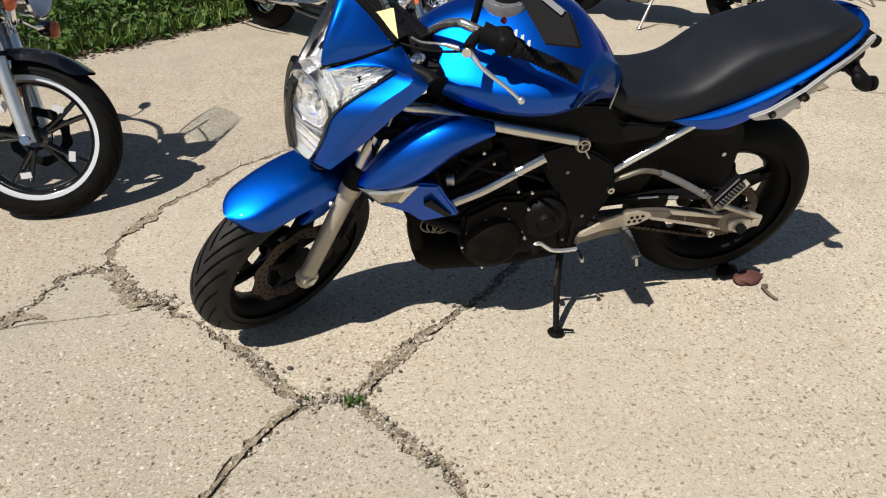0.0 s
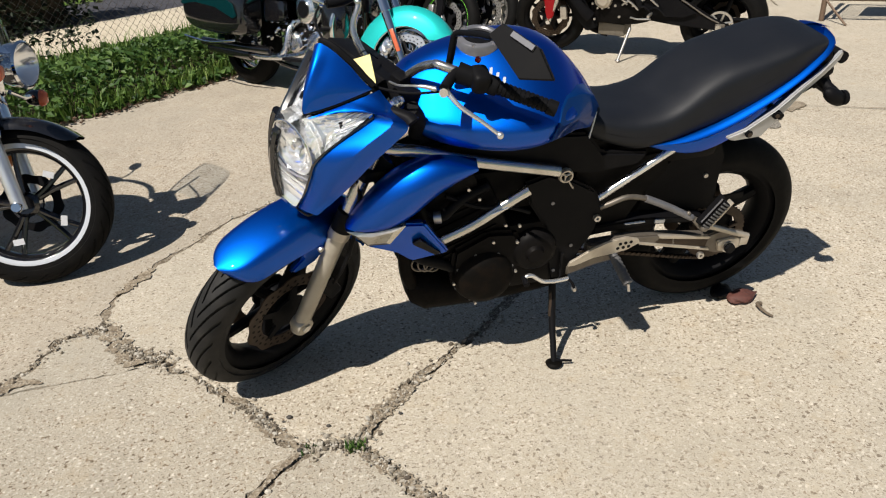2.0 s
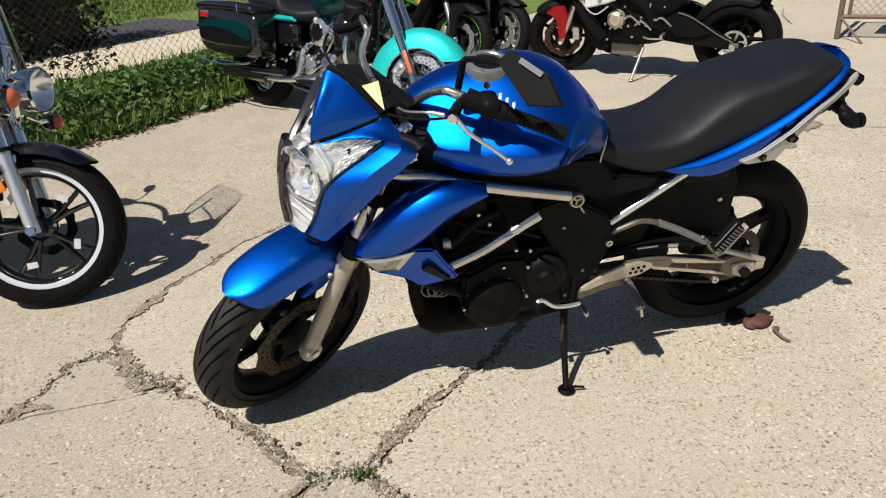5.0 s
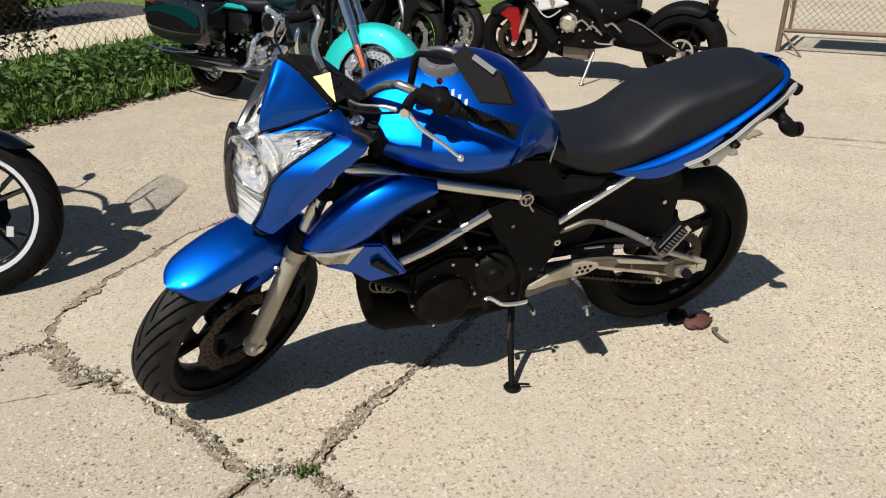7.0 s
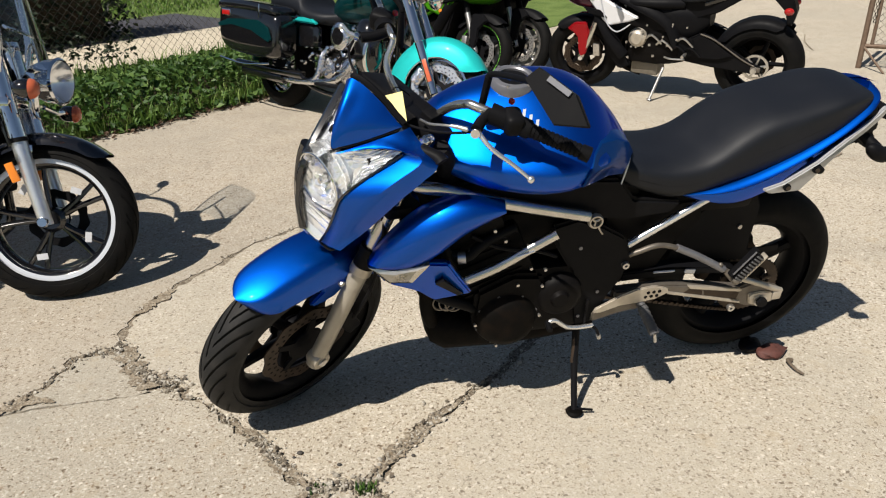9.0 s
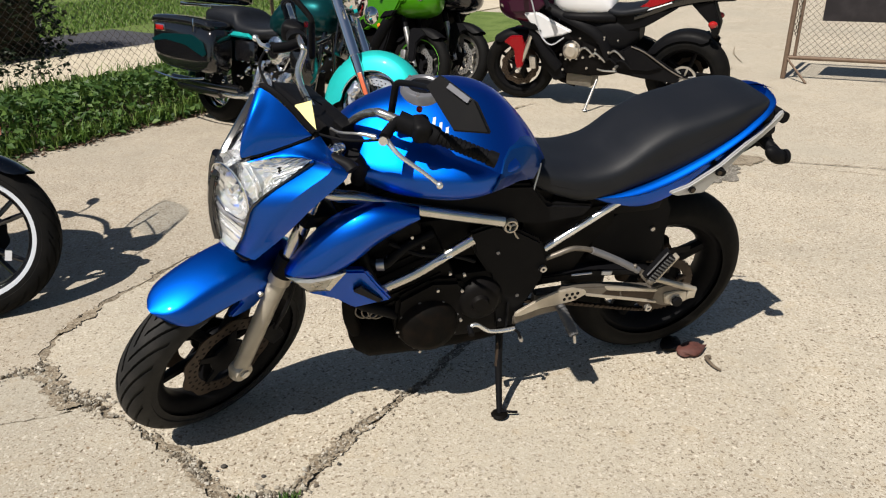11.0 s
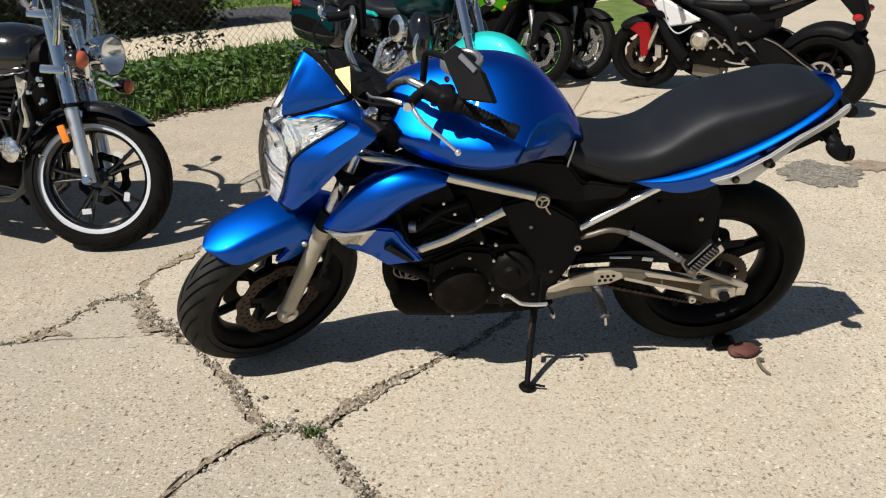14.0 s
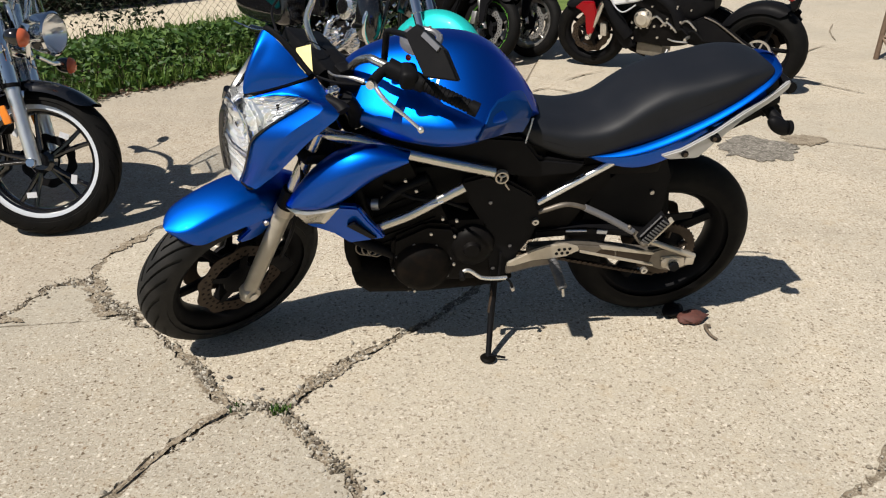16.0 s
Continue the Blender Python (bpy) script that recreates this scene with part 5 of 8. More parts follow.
        part("arm_lip", plate([(0.445, 0.395), (0.62, 0.363), (0.632, 0.354), (0.62, 0.350), (0.455, 0.382)], s * 0.112, s * 0.123, bevel=0.002), ALLOY, sw)
        part("arm_lower_lip", plate([(0.385, 0.381), (0.50, 0.350), (0.632, 0.314), (0.638, 0.302), (0.50, 0.340), (0.385, 0.372)], s * 0.112, s * 0.123, bevel=0.002), ALLOY, sw)
        part("axle_plate", plate([(0.655, 0.338), (0.70, 0.342), (0.735, 0.333), (0.742, 0.300), (0.70, 0.286), (0.665, 0.298)], s * 0.116, s * 0.125, bevel=0.003), ALLOY, sw)
        part("rear_axle_nut", tube([(0.700, s * 0.12, 0.309), (0.700, s * 0.142, 0.309)], 0.0165, 6, 1), PLASTIC, sw)
        part("axle_washer", lathe([(0.012, -0.002), (0.021, -0.002), (0.021, 0.002), (0.012, 0.002)], 20, Matrix.Translation((0.700, s * 0.126, 0.309))), STEEL, sw)
        part("chain_adjuster", box(0.03, 0.012, 0.030, Matrix.Translation((0.755, s * 0.118, 0.318)), 0.004), ALLOY, sw)
        bolt(sw, (0.667, s * 0.123, 0.327), (0, s, 0), 0.008, 0.004)
        part("paddock_bobbin", lathe([(0.0045, -0.006), (0.011, -0.006), (0.012, 0.0), (0.011, 0.006), (0.0045, 0.006), (0.0045, -0.006)], 16, Matrix.Translation((0.607, s * 0.125, 0.292))), STEEL, sw)

    # engine
    eng = part("engine_block", box(0.30, 0.25, 0.24, Matrix.Translation((-0.03, 0, 0.40)), 0.03), ENGINE, bike, "black parallel-twin engine block")
    part("cylinder_block", box(0.24, 0.24, 0.20, Matrix.Translation((-0.17, 0, 0.54)) @ Matrix.Rotation(radians(-22), 4, "Y"), 0.02), ENGINE, bike)
    part("cylinder_head", box(0.18, 0.26, 0.10, Matrix.Translation((-0.22, 0, 0.675)) @ Matrix.Rotation(radians(-22), 4, "Y"), 0.025), ENGINE, bike)
    part("oil_sump", box(0.28, 0.18, 0.11, Matrix.Translation((-0.04, 0, 0.275)), 0.03), ENGINE, bike)
    for k in range(7):
        part("cooling_fin", box(0.20, 0.25, 0.007, Matrix.Translation((-0.155 - 0.009 * k, 0, 0.47 + 0.022 * k)) @ Matrix.Rotation(radians(-22), 4, "Y")), ENGINE, eng)
    cover = lathe([(0.0, -0.045), (0.05, -0.045), (0.075, -0.034), (0.088, -0.012), (0.092, 0.0), (0.092, 0.06), (0, 0.06)], 36, Matrix.Translation((-0.11, -0.135, 0.365)))
    gc = part("generator_cover", cover, BELLY, bike, "sooty black generator cover")
    for k in range(8):
        a = k * math.pi / 4 + 0.3
        bolt(gc, (-0.11 + 0.088 * math.cos(a), -0.142, 0.365 + 0.088 * math.sin(a)), (0, -1, 0), 0.0042, 0.005, RUBBER_GREY)
    cover = lathe([(0.0, -0.03), (0.045, -0.03), (0.062, -0.02), (0.07, 0.0), (0.07, 0.05), (0, 0.05)], 32, Matrix.Translation((0.04, -0.13, 0.43)))
    sc = part("sprocket_cover", cover, ENGINE, bike, "black sprocket cover")
    part("cover_boss", lathe([(0, -0.042), (0.022, -0.042), (0.028, -0.03), (0.028, 0)], 20, Matrix.Translation((0.035, -0.13, 0.435))), ENGINE, sc)
    side = plate([(-0.20, 0.47), (-0.10, 0.52), (-0.02, 0.51), (0.02, 0.44), (-0.02, 0.33), (-0.05, 0.27), (-0.17, 0.27), (-0.21, 0.36)], -0.145, -0.10, bevel=0.012)
    part("crankcase_side", side, ENGINE, bike)
    for bx, bz in ((-0.053, 0.541), (-0.012, 0.532), (-0.086, 0.488), (-0.016, 0.476), (-0.165, 0.421), (-0.015, 0.370), (-0.20, 0.358), (-0.135, 0.271), (-0.225, 0.62), (-0.16, 0.675), (-0.13, 0.64)):
        bolt(eng, (bx, -0.146, bz), (0, -1, 0), 0.0046, 0.005, STEEL)
    part("cover_clip", box(0.012, 0.006, 0.022, Matrix.Translation((-0.049, -0.15, 0.386)) @ Matrix.Rotation(radians(35), 4, "Y"), 0.002), STEEL, eng)
    part("wire_clip", tube([(-0.10, -0.165, 0.598), (-0.08, -0.168, 0.608), (-0.055, -0.166, 0.612)], 0.003, 6, 3), POLISHED, bike)
    part("coolant_hose", tube([(-0.335, -0.10, 0.50), (-0.30, -0.125, 0.46), (-0.24, -0.13, 0.43), (-0.20, -0.12, 0.40)], 0.016, 12, 4), PLASTIC, bike, "black coolant hose")
    for k in range(3):
        part("header_clamp", lathe([(0.023, -0.004), (0.027, -0.004), (0.027, 0.004), (0.023, 0.004), (0.023, -0.004)], 20, Matrix.Translation((-0.285 + 0.018 * k, -0.085, 0.40 - 0.004 * k))), SWING, bike)
    cover = lathe([(0.0, 0.05), (0.06, 0.05), (0.095, 0.03), (0.1, 0.0), (0, 0)], 32, Matrix.Translation((-0.02, 0.12, 0.39)))
    part("clutch_cover", cover, ENGINE, bike)
    rad = box(0.035, 0.30, 0.24, Matrix.Translation((-0.345, 0, 0.60)) @ Matrix.Rotation(radians(-20), 4, "Y"), 0.008)
    rd = part("radiator", rad, ENGINE, bike, "black radiator")
    for k in range(20):
        part("radiator_fin", box(0.003, 0.26, 0.003, Matrix.Translation((-0.322 - 0.004 * k, 0, 0.505 + 0.0105 * k)) @ Matrix.Rotation(radians(-20), 4, "Y")), PLASTIC, rd)
    for s in (-1, 1):
        part("header_pipe", tube([(-0.26, s * 0.06, 0.52), (-0.315, s * 0.07, 0.47), (-0.322, s * 0.07, 0.36), (-0.28, s * 0.06, 0.28), (-0.18, s * 0.05, 0.26)], 0.021, 14, 4), BELLY, bike, "sooty exhaust header pipe")
    bm = loft([squircle(x, w, zb, zt, 3.0, 24) for x, w, zb, zt in ((-0.328, 0.06, 0.265, 0.325), (-0.315, 0.085, 0.228, 0.345), (-0.275, 0.10, 0.202, 0.34), (-0.1, 0.105, 0.202, 0.31), (0.06, 0.10, 0.216, 0.29), (0.15, 0.095, 0.228, 0.28), (0.185, 0.08, 0.238, 0.27))])
    part("exhaust_box", bm, BELLY, bike, "dark underslung exhaust box", smooth=50)
    part("hose", tube([(-0.30, -0.12, 0.62), (-0.24, -0.15, 0.60), (-0.18, -0.14, 0.64), (-0.10, -0.12, 0.66)], 0.014, 10, 4), PLASTIC, bike)
    part("hose_clip", tube([(-0.255, -0.147, 0.60), (-0.235, -0.151, 0.602)], 0.0165, 12, 1), STEEL, bike)
    part("wiring", tube([(-0.22, -0.14, 0.66), (-0.14, -0.15, 0.62), (-0.05, -0.145, 0.60), (0.02, -0.13, 0.56)], 0.006, 8, 4), PLASTIC, bike)
    part("gear_lever", tube([(0.153, -0.150, 0.309), (0.11, -0.153, 0.310), (0.074, -0.155, 0.317), (0.055, -0.156, 0.331), (0.034, -0.158, 0.350), (0.020, -0.159, 0.353), (0.009, -0.160, 0.346)], 0.0065, 10, 4), POLISHED, bike, "polished gear lever")
    part("gear_peg", rod((0.010, -0.156, 0.347), (0.008, -0.188, 0.343), 0.0085, 10), PLASTIC, bike)
    part("gear_linkage", rod((0.13, -0.140, 0.309), (0.13, -0.138, 0.40), 0.004, 8), PLASTIC, bike)
    part("lever_stub", tube([(0.150, -0.152, 0.309), (0.163, -0.158, 0.298), (0.172, -0.160, 0.274)], 0.0045, 8, 3), PLASTIC, bike)
    part("lever_end", tube([(0.171, -0.160, 0.277), (0.175, -0.160, 0.264)], (0.008, 0.006), 10, 1), STEEL, bike)
    # side stand down to the ground
    inv = Matrix.Rotation(radians(-BIKE_LEAN), 4, "X")
    foot = inv @ Vector((0.095, -0.214 - 0.04, 0.010))
    stand = part("side_stand", tube([(0.125, -0.10, 0.27), (0.112, -0.16, 0.16), tuple(foot)], (0.012, 0.009), 10, 3), PLASTIC, bike, "black side stand with flat foot")
    fp = lathe([(0, -0.005), (0.024, -0.005), (0.026, 0.0), (0.02, 0.006), (0, 0.008)], 18, Matrix.Translation(foot) @ inv @ Matrix.Rotation(math.pi / 2, 4, "X"))
    part("stand_foot", fp, BELLY, stand)
    part("stand_tang", rod(tuple(foot + Vector((0.0, -0.0, 0.012))), tuple(inv @ Vector((0.15, -0.262, 0.012))), 0.004, 6), PLASTIC, stand)
    part("stand_spring", tube([(0.12, -0.115, 0.25), (0.105, -0.155, 0.17)], 0.006, 8, 1), DARK_RUST, stand)
    # rear wheel, chain, shock
    hub_at = (0.700, 0.045, 0.309)
    rw = wheel(bike, "rear_wheel", 0.310, 0.158, 0.222, Matrix.Translation(hub_at), PLASTIC, 5, False, disc_r=0.11, disc_sides=(1,), disc_mat=DARK_RUST, spoke_w=0.021, phase=radians(97), blade=1.5)
    rw["label"] = "black cast rear wheel with wide tyre"
    teeth = [(0.098 + (0.006 if i % 2 else 0.0)) for i in range(84)]
    spk = bmesh.new()
    rings = []
    for y in (-0.092, -0.085):
        rings.append([Vector((hub_at[0] + r * math.cos(2 * math.pi * i / 84), hub_at[1] + y, hub_at[2] + r * math.sin(2 * math.pi * i / 84))) for i, r in enumerate(teeth)])
    inner = [[Vector((hub_at[0] + 0.072 * math.cos(2 * math.pi * i / 84), hub_at[1] + y, hub_at[2] + 0.072 * math.sin(2 * math.pi * i / 84))) for i in range(84)] for y in (-0.085, -0.092)]
    loft([inner[1], rings[0], rings[1], inner[0], inner[1]], cap=False, bm=spk)
    part("rear_sprocket", spk, DARK_RUST, bike, "rusty rear sprocket")
    hub = lathe([(0.0, -0.085), (0.05, -0.082), (0.074, -0.07), (0.074, -0.05), (0.05, -0.03)], 30, Matrix.Translation(hub_at))
    carrier = part("sprocket_carrier", hub, PLASTIC, bike)
    for k in range(5):
        c, d = math.cos(k * 1.2566 + 0.3), math.sin(k * 1.2566 + 0.3)
        bolt(carrier, (hub_at[0] + 0.064 * c, hub_at[1] - 0.076, hub_at[2] + 0.064 * d), (0, -1, 0), 0.007, 0.008)
        part("carrier_web", rod((hub_at[0] + 0.05 * c, hub_at[1] - 0.086, hub_at[2] + 0.05 * d), (hub_at[0] + 0.078 * c, hub_at[1] - 0.088, hub_at[2] + 0.078 * d), 0.009, 8), DARK_RUST, carrier)
    run = [Vector((0.10, -0.06, 0.345)), Vector((0.25, -0.055, 0.325)), Vector((0.42, -0.05, 0.278)), Vector((0.58, -0.046, 0.232)), Vector((0.68, -0.044, 0.208))]
    run2 = [Vector((0.06, -0.06, 0.46)), Vector((0.702, -0.044, 0.411))]
    for ln in (curve(run, 18), [run2[0].lerp(run2[1], k / 70) for k in range(71)]):
        ch = bmesh.new()
        for i, p in enumerate(ln[:-1]):
            d = (ln[i + 1] - p)
            mm = Matrix.Translation((p + ln[i + 1]) / 2) @ d.to_track_quat("X", "Z").to_matrix().to_4x4()
            box(d.length * (1.15 if i % 2 else 0.75), 0.011 if i % 2 else 0.016, 0.011 if i % 2 else 0.008, mm, 0, ch)
        part("drive_chain", ch, DARK_RUST, bike, "dirty drive chain")
    part("chain_guard", plate([(0.24, 0.448), (0.40, 0.452), (0.60, 0.425), (0.62, 0.405), (0.40, 0.425), (0.24, 0.418)], -0.10, -0.055, bevel=0.004), PLASTIC, bike, "black chain guard")
    part("guard_edge", tube([(0.335, -0.104, 0.446), (0.40, -0.104, 0.444)], 0.0035, 6, 1), GREY_LOGO, bike)
    part("guard_screw", box(0.034, 0.006, 0.014, Matrix.Translation((0.45, -0.104, 0.437)) @ Matrix.Rotation(radians(8), 4, "Y"), 0.003), GREY_LOGO, bike)
    part("shock", tube([(0.20, 0.05, 0.60), (0.33, 0.05, 0.40)], 0.028, 12, 1), PLASTIC, bike)
    part("hugger", shell_fender((hub_at[0], hub_at[1], hub_at[2]), 0.330, 0.088, 172, 96, 0.10), PLASTIC, bike, "black rear hugger over the tyre")
    part("hugger_side", plate([(0.40, 0.44), (0.42, 0.56), (0.52, 0.65), (0.63, 0.66), (0.655, 0.60), (0.655, 0.455), (0.76, 0.462), (0.762, 0.438), (0.64, 0.415), (0.50, 0.40)], -0.052, -0.046, bevel=0.002), PLASTIC, bike, "black inner mudguard side")
    bolt(bike, (0.605, -0.054, 0.545), (0, -1, 0), 0.007, 0.005)
    return bike


blue_bike()

# ---- ground ----


def jag(a, b, step=0.035, amp=0.012, seed=0):
    rnd = random.Random(seed)
    a, b = Vector(a), Vector(b)
    n = max(2, int((b - a).length / step))
    d = (b - a).normalized()
    s = Vector((-d.y, d.x))
    out = [a]
    for i in range(1, n):
        out.append(a.lerp(b, i / n) + s * rnd.uniform(-amp, amp) + d * rnd.uniform(-0.2, 0.2) * step)
    out.append(b)
    return out


CRACKS = {
    "A": ([(-0.67, -0.37), (-0.69, -0.39), (-0.785, -0.465), (-0.85, -0.555), (-0.905, -0.64), (-1.15, -1.0), (-1.7, -2.2), (-3.2, -6.0)], 0.0135),
    "B": ([(-0.67, -0.37), (-0.61, -0.36), (-0.545, -0.40)], 0.0162),
    "C": ([(-0.545, -0.40), (-0.46, -0.51), (-0.42, -0.59), (-0.34, -0.68), (-0.31, -0.79), (-0.16, -1.18)], 0.0162),
    "C2": ([(-0.16, -1.18), (-0.1, -2.0), (0.2, -6.0)], 0.0135),
    "D": ([(-0.545, -0.40), (-0.48, -0.32), (-0.42, -0.24), (-0.32, -0.14), (-0.18, -0.05), (-0.05, 0.06), (0.11, 0.23), (0.62, 0.9), (1.25, 2.1)], 0.0162),
    "E": ([(-0.67, -0.37), (-0.73, -0.31), (-0.80, -0.22), (-0.86, -0.12), (-1.01, 0.06), (-1.14, 0.17)], 0.0162),
    "E2": ([(-1.14, 0.17), (-1.27, 0.30), (-1.36, 0.48)], 0.0189),
    "F": ([(-1.36, 0.48), (-1.48, 0.41), (-1.53, 0.29), (-1.59, 0.19), (-1.72, 0.12)], 0.0189),
    "F1": ([(-1.72, 0.12), (-2.3, -0.12), (-3.6, -0.6), (-9.0, -2.6)], 0.0162),
    "F2": ([(-1.14, 0.17), (-1.27, 0.15), (-1.49, 0.15), (-1.72, 0.12)], 0.0054),
    "G": ([(-1.36, 0.48), (-1.37, 0.57), (-1.33, 0.73), (-1.23, 0.92), (-1.09, 1.08), (-0.93, 1.29), (-0.75, 1.42), (-0.1, 2.0), (0.9, 3.2)], 0.0135),
    "K": ([(1.25, 2.1), (1.9, 2.0), (2.46, 1.78), (2.85, 1.5), (3.04, 1.33)], 0.0108),
    "K4": ([(3.04, 1.33), (3.6, 0.7), (40.0, -5.8)], 0.0108),
    "K2": ([(0.9, 3.2), (1.25, 2.1)], 0.0068),
    "K3": ([(0.9, 3.2), (1.9, 6.0), (2.3, 7.6)], 0.0068),
    "I": ([(-0.16, -1.18), (0.2, -1.08), (0.51, -1.01), (0.81, -0.93), (1.04, -0.80), (1.29, -0.56), (1.9, 0.1), (3.04, 1.33)], 0.0162),
}


def crack_line(name, seed):
    pts, w = CRACKS[name]
    out = []
    for i, (a, b) in enumerate(zip(pts, pts[1:])):
        near = abs(a[0]) < 2.2 and -1.2 < a[1] < 2.4
        seg = jag(a, b, 0.024 if near else 0.15, 0.010 if near and w > 0.006 else 0.004, seed * 31 + i)
        out += seg[:-1]
    out.append(Vector(pts[-1]))
    return out


LINES = {k: crack_line(k, i) for i, k in enumerate(CRACKS)}


def untangle(pts, reach=60):
    """Drops the small loops where an outline crosses itself."""
    def crosses(a, b, c, d):
        def side(p, q, r):
            return (q.x - p.x) * (r.y - p.y) - (q.y - p.y) * (r.x - p.x)
        return side(a, b, c) * side(a, b, d) < 0 and side(c, d, a) * side(c, d, b) < 0

    reach = min(reach, len(pts) // 4)
    i = 0
    while i < len(pts) - 2:
        for j in range(min(i + reach, len(pts) - 2), i + 1, -1):
            if crosses(pts[i], pts[i + 1], pts[j], pts[j + 1]):
                del pts[i + 1:j + 1]
                break
        i += 1
    return pts


def slab(name_pts, parent, seed):
    """One slab of the lot: chains of crack lines ('-' runs one backwards) and plain corners, set back from the cracks."""
    loop = []
    for item in name_pts:
        if isinstance(item, tuple):
            loop.append((Vector(item), 0.006))
        else:
            back = item.startswith("-")
            key = item.lstrip("-")
            line = LINES[key][::-1] if back else LINES[key]
            loop += [(p, CRACKS[key][1]) for p in line]
    clean = []
    for p, w in loop:
        if not clean or (p - clean[-1][0]).length > 1e-4:
            clean.append((p, w))
    if (clean[0][0] - clean[-1][0]).length < 1e-4:
        clean.pop()
    area = sum(a[0].x * b[0].y - b[0].x * a[0].y for a, b in zip(clean, clean[1:] + clean[:1]))
    if area < 0:
        clean.reverse()
    rnd = random.Random(seed)
    n = len(clean)
    inner = []
    for i, (p, w) in enumerate(clean):
        a, b = clean[i - 1][0], clean[(i + 1) % n][0]
        d = (b - a).normalized()
        s = Vector((-d.y, d.x))
        near = abs(p.x) < 2.2 and -1.5 < p.y < 2.5
        wob = noise.noise(Vector((p.x * 9, p.y * 9, seed))) * 1.3 + 0.9 + 0.7 * noise.noise(Vector((p.x * 31, p.y * 31, seed + 5)))
        inner.append(p + s * w * max(0.12, wob) * (rnd.uniform(0.45, 1.5) if near else 1))
    inner = untangle(inner)
    bm = bmesh.new()
    top = [bm.verts.new((p.x, p.y, -0.0006 * seed)) for p in inner]
    edge = [bm.verts.new((p.x, p.y, 0)) for p in inner]
    face = bm.faces.new(top)
    bmesh.ops.delete(bm, geom=[v for v in edge], context="VERTS")
    g = bmesh.ops.extrude_face_region(bm, geom=[face])
    low = [v for v in g["geom"] if isinstance(v, bmesh.types.BMVert)]
    bmesh.ops.translate(bm, verts=low, vec=(0, 0, -0.06))
    bmesh.ops.triangulate(bm, faces=[f for f in bm.faces if len(f.verts) > 4])
    return part("slab", bm, CONCRETE_GREY if seed in (1, 2, 3) else CONCRETE_OLD if seed == 7 else CONCRETE, parent, smooth=0)


def build_ground():
    g = part("ground", box(800, 800, 0.5, Matrix.Translation((0, 0, -0.305))), GRASS_GROUND, smooth=0)
    tagged(g, "green lawn ground reaching to the distance", "ground", kind="structure")
    bed = box(52, 46.4, 0.04, Matrix.Translation((16, 17, -0.028)))
    lot = part("pavement", bed, DIRT, smooth=0)
    tagged(lot, "cracked tan concrete lot with dirt-filled joints", "pavement", kind="structure")
    slab(["A", (-9.0, -6.0), "-F1", "-F2", "-E"], lot, 1)
    slab(["F2", "-F", "-E2"], lot, 2)
    slab(["A", "-C2", "-C", "-B"], lot, 3)
    slab(["E", "E2", "G", "K2", "-D", "-B"], lot, 4)
    slab(["C", "I", "-K", "-D"], lot, 5)
    slab(["I", "K4", (40.0, -6.0), "-C2"], lot, 6)
    slab(["F", "F1", (-9.0, 7.6), "-K3", "-G"], lot, 7)
    slab(["K", "K4", (40.0, 40.0), (2.3, 40.0), "-K3", "K2"], lot, 8)


build_ground()

# ---- surroundings ----
EDGE_A, EDGE_B = Vector((-2.19, 3.39)), Vector((-1.02, 4.41))
EDGE_DIR = (EDGE_B - EDGE_A).normalized()
EDGE_OUT = Vector((-EDGE_DIR.y, EDGE_DIR.x))


def strip(name, d0, d1, material, label, category, z=0.0, along=(-14, 16), h=0.05):
    """A long band beside the lot, between two distances from its edge."""
    c = EDGE_A + EDGE_DIR * (along[0] + along[1]) / 2 + EDGE_OUT * (d0 + d1) / 2
    m = Matrix.Translation((c.x, c.y, z - h / 2)) @ Matrix.Rotation(math.atan2(EDGE_DIR.y, EDGE_DIR.x), 4, "Z")
    ob = part(name, box(along[1] - along[0], d1 - d0, h, m), material, smooth=0)
    return tagged(ob, label, category, kind="structure")


def bed_point(u, v):
    p = EDGE_A + EDGE_DIR * u + EDGE_OUT * v
    return p.x, p.y


BED = 2.15
strip("lawn", 0.0, 60.0, GRASS_GROUND, "green lawn beside the lot", "lawn", 0.004, (-40, 9.5), 0.03)
strip("planting_bed", 0.02, BED, SOIL, "dark soil bed along the edge of the lot", "ground", 0.012, (-2.9, 3.6))
strip("sidewalk", BED + 0.1, BED + 1.85, SIDEWALK, "pale concrete sidewalk behind the fence", "sidewalk", 0.014, (-40, 60))
strip("road", BED + 1.87, BED + 3.9, ASPHALT, "dark asphalt drive beyond the sidewalk", "road", 0.010, (-40, 4.5))


def leaf_cloud(name, count, seed, where, size, material, tilt=0.9, shape=((0, 0), (0.42, 0.28), (0.5, 0.0), (1.0, 0.0), (0.42, -0.28))):
    """Many small folded leaves, joined."""
    rnd = random.Random(seed)
    verts, faces = [], []
    for _ in range(count):
        x, y, z = where(rnd)
        s = size * rnd.uniform(0.6, 1.3)
        m = Matrix.Translation((x, y, z)) @ Euler((rnd.uniform(-tilt, tilt), rnd.uniform(-tilt, tilt), rnd.uniform(0, 6.283))).to_matrix().to_4x4()
        k = len(verts)
        for px, py, pz in ((0, 0, 0), (0.45, 0.32, 0.1), (1.0, 0, -0.05), (0.45, -0.32, 0.1), (0.45, 0.0, -0.02)):
            verts.append(m @ Vector((px * s, py * s, pz * s)))
        faces += [(k, k + 4, k + 1), (k + 4, k + 2, k + 1), (k, k + 3, k + 4), (k + 3, k + 2, k + 4)]
    me = bpy.data.meshes.new(name)
    me.from_pydata(verts, [], faces)
    me.materials.append(material)
    return new(name, me)


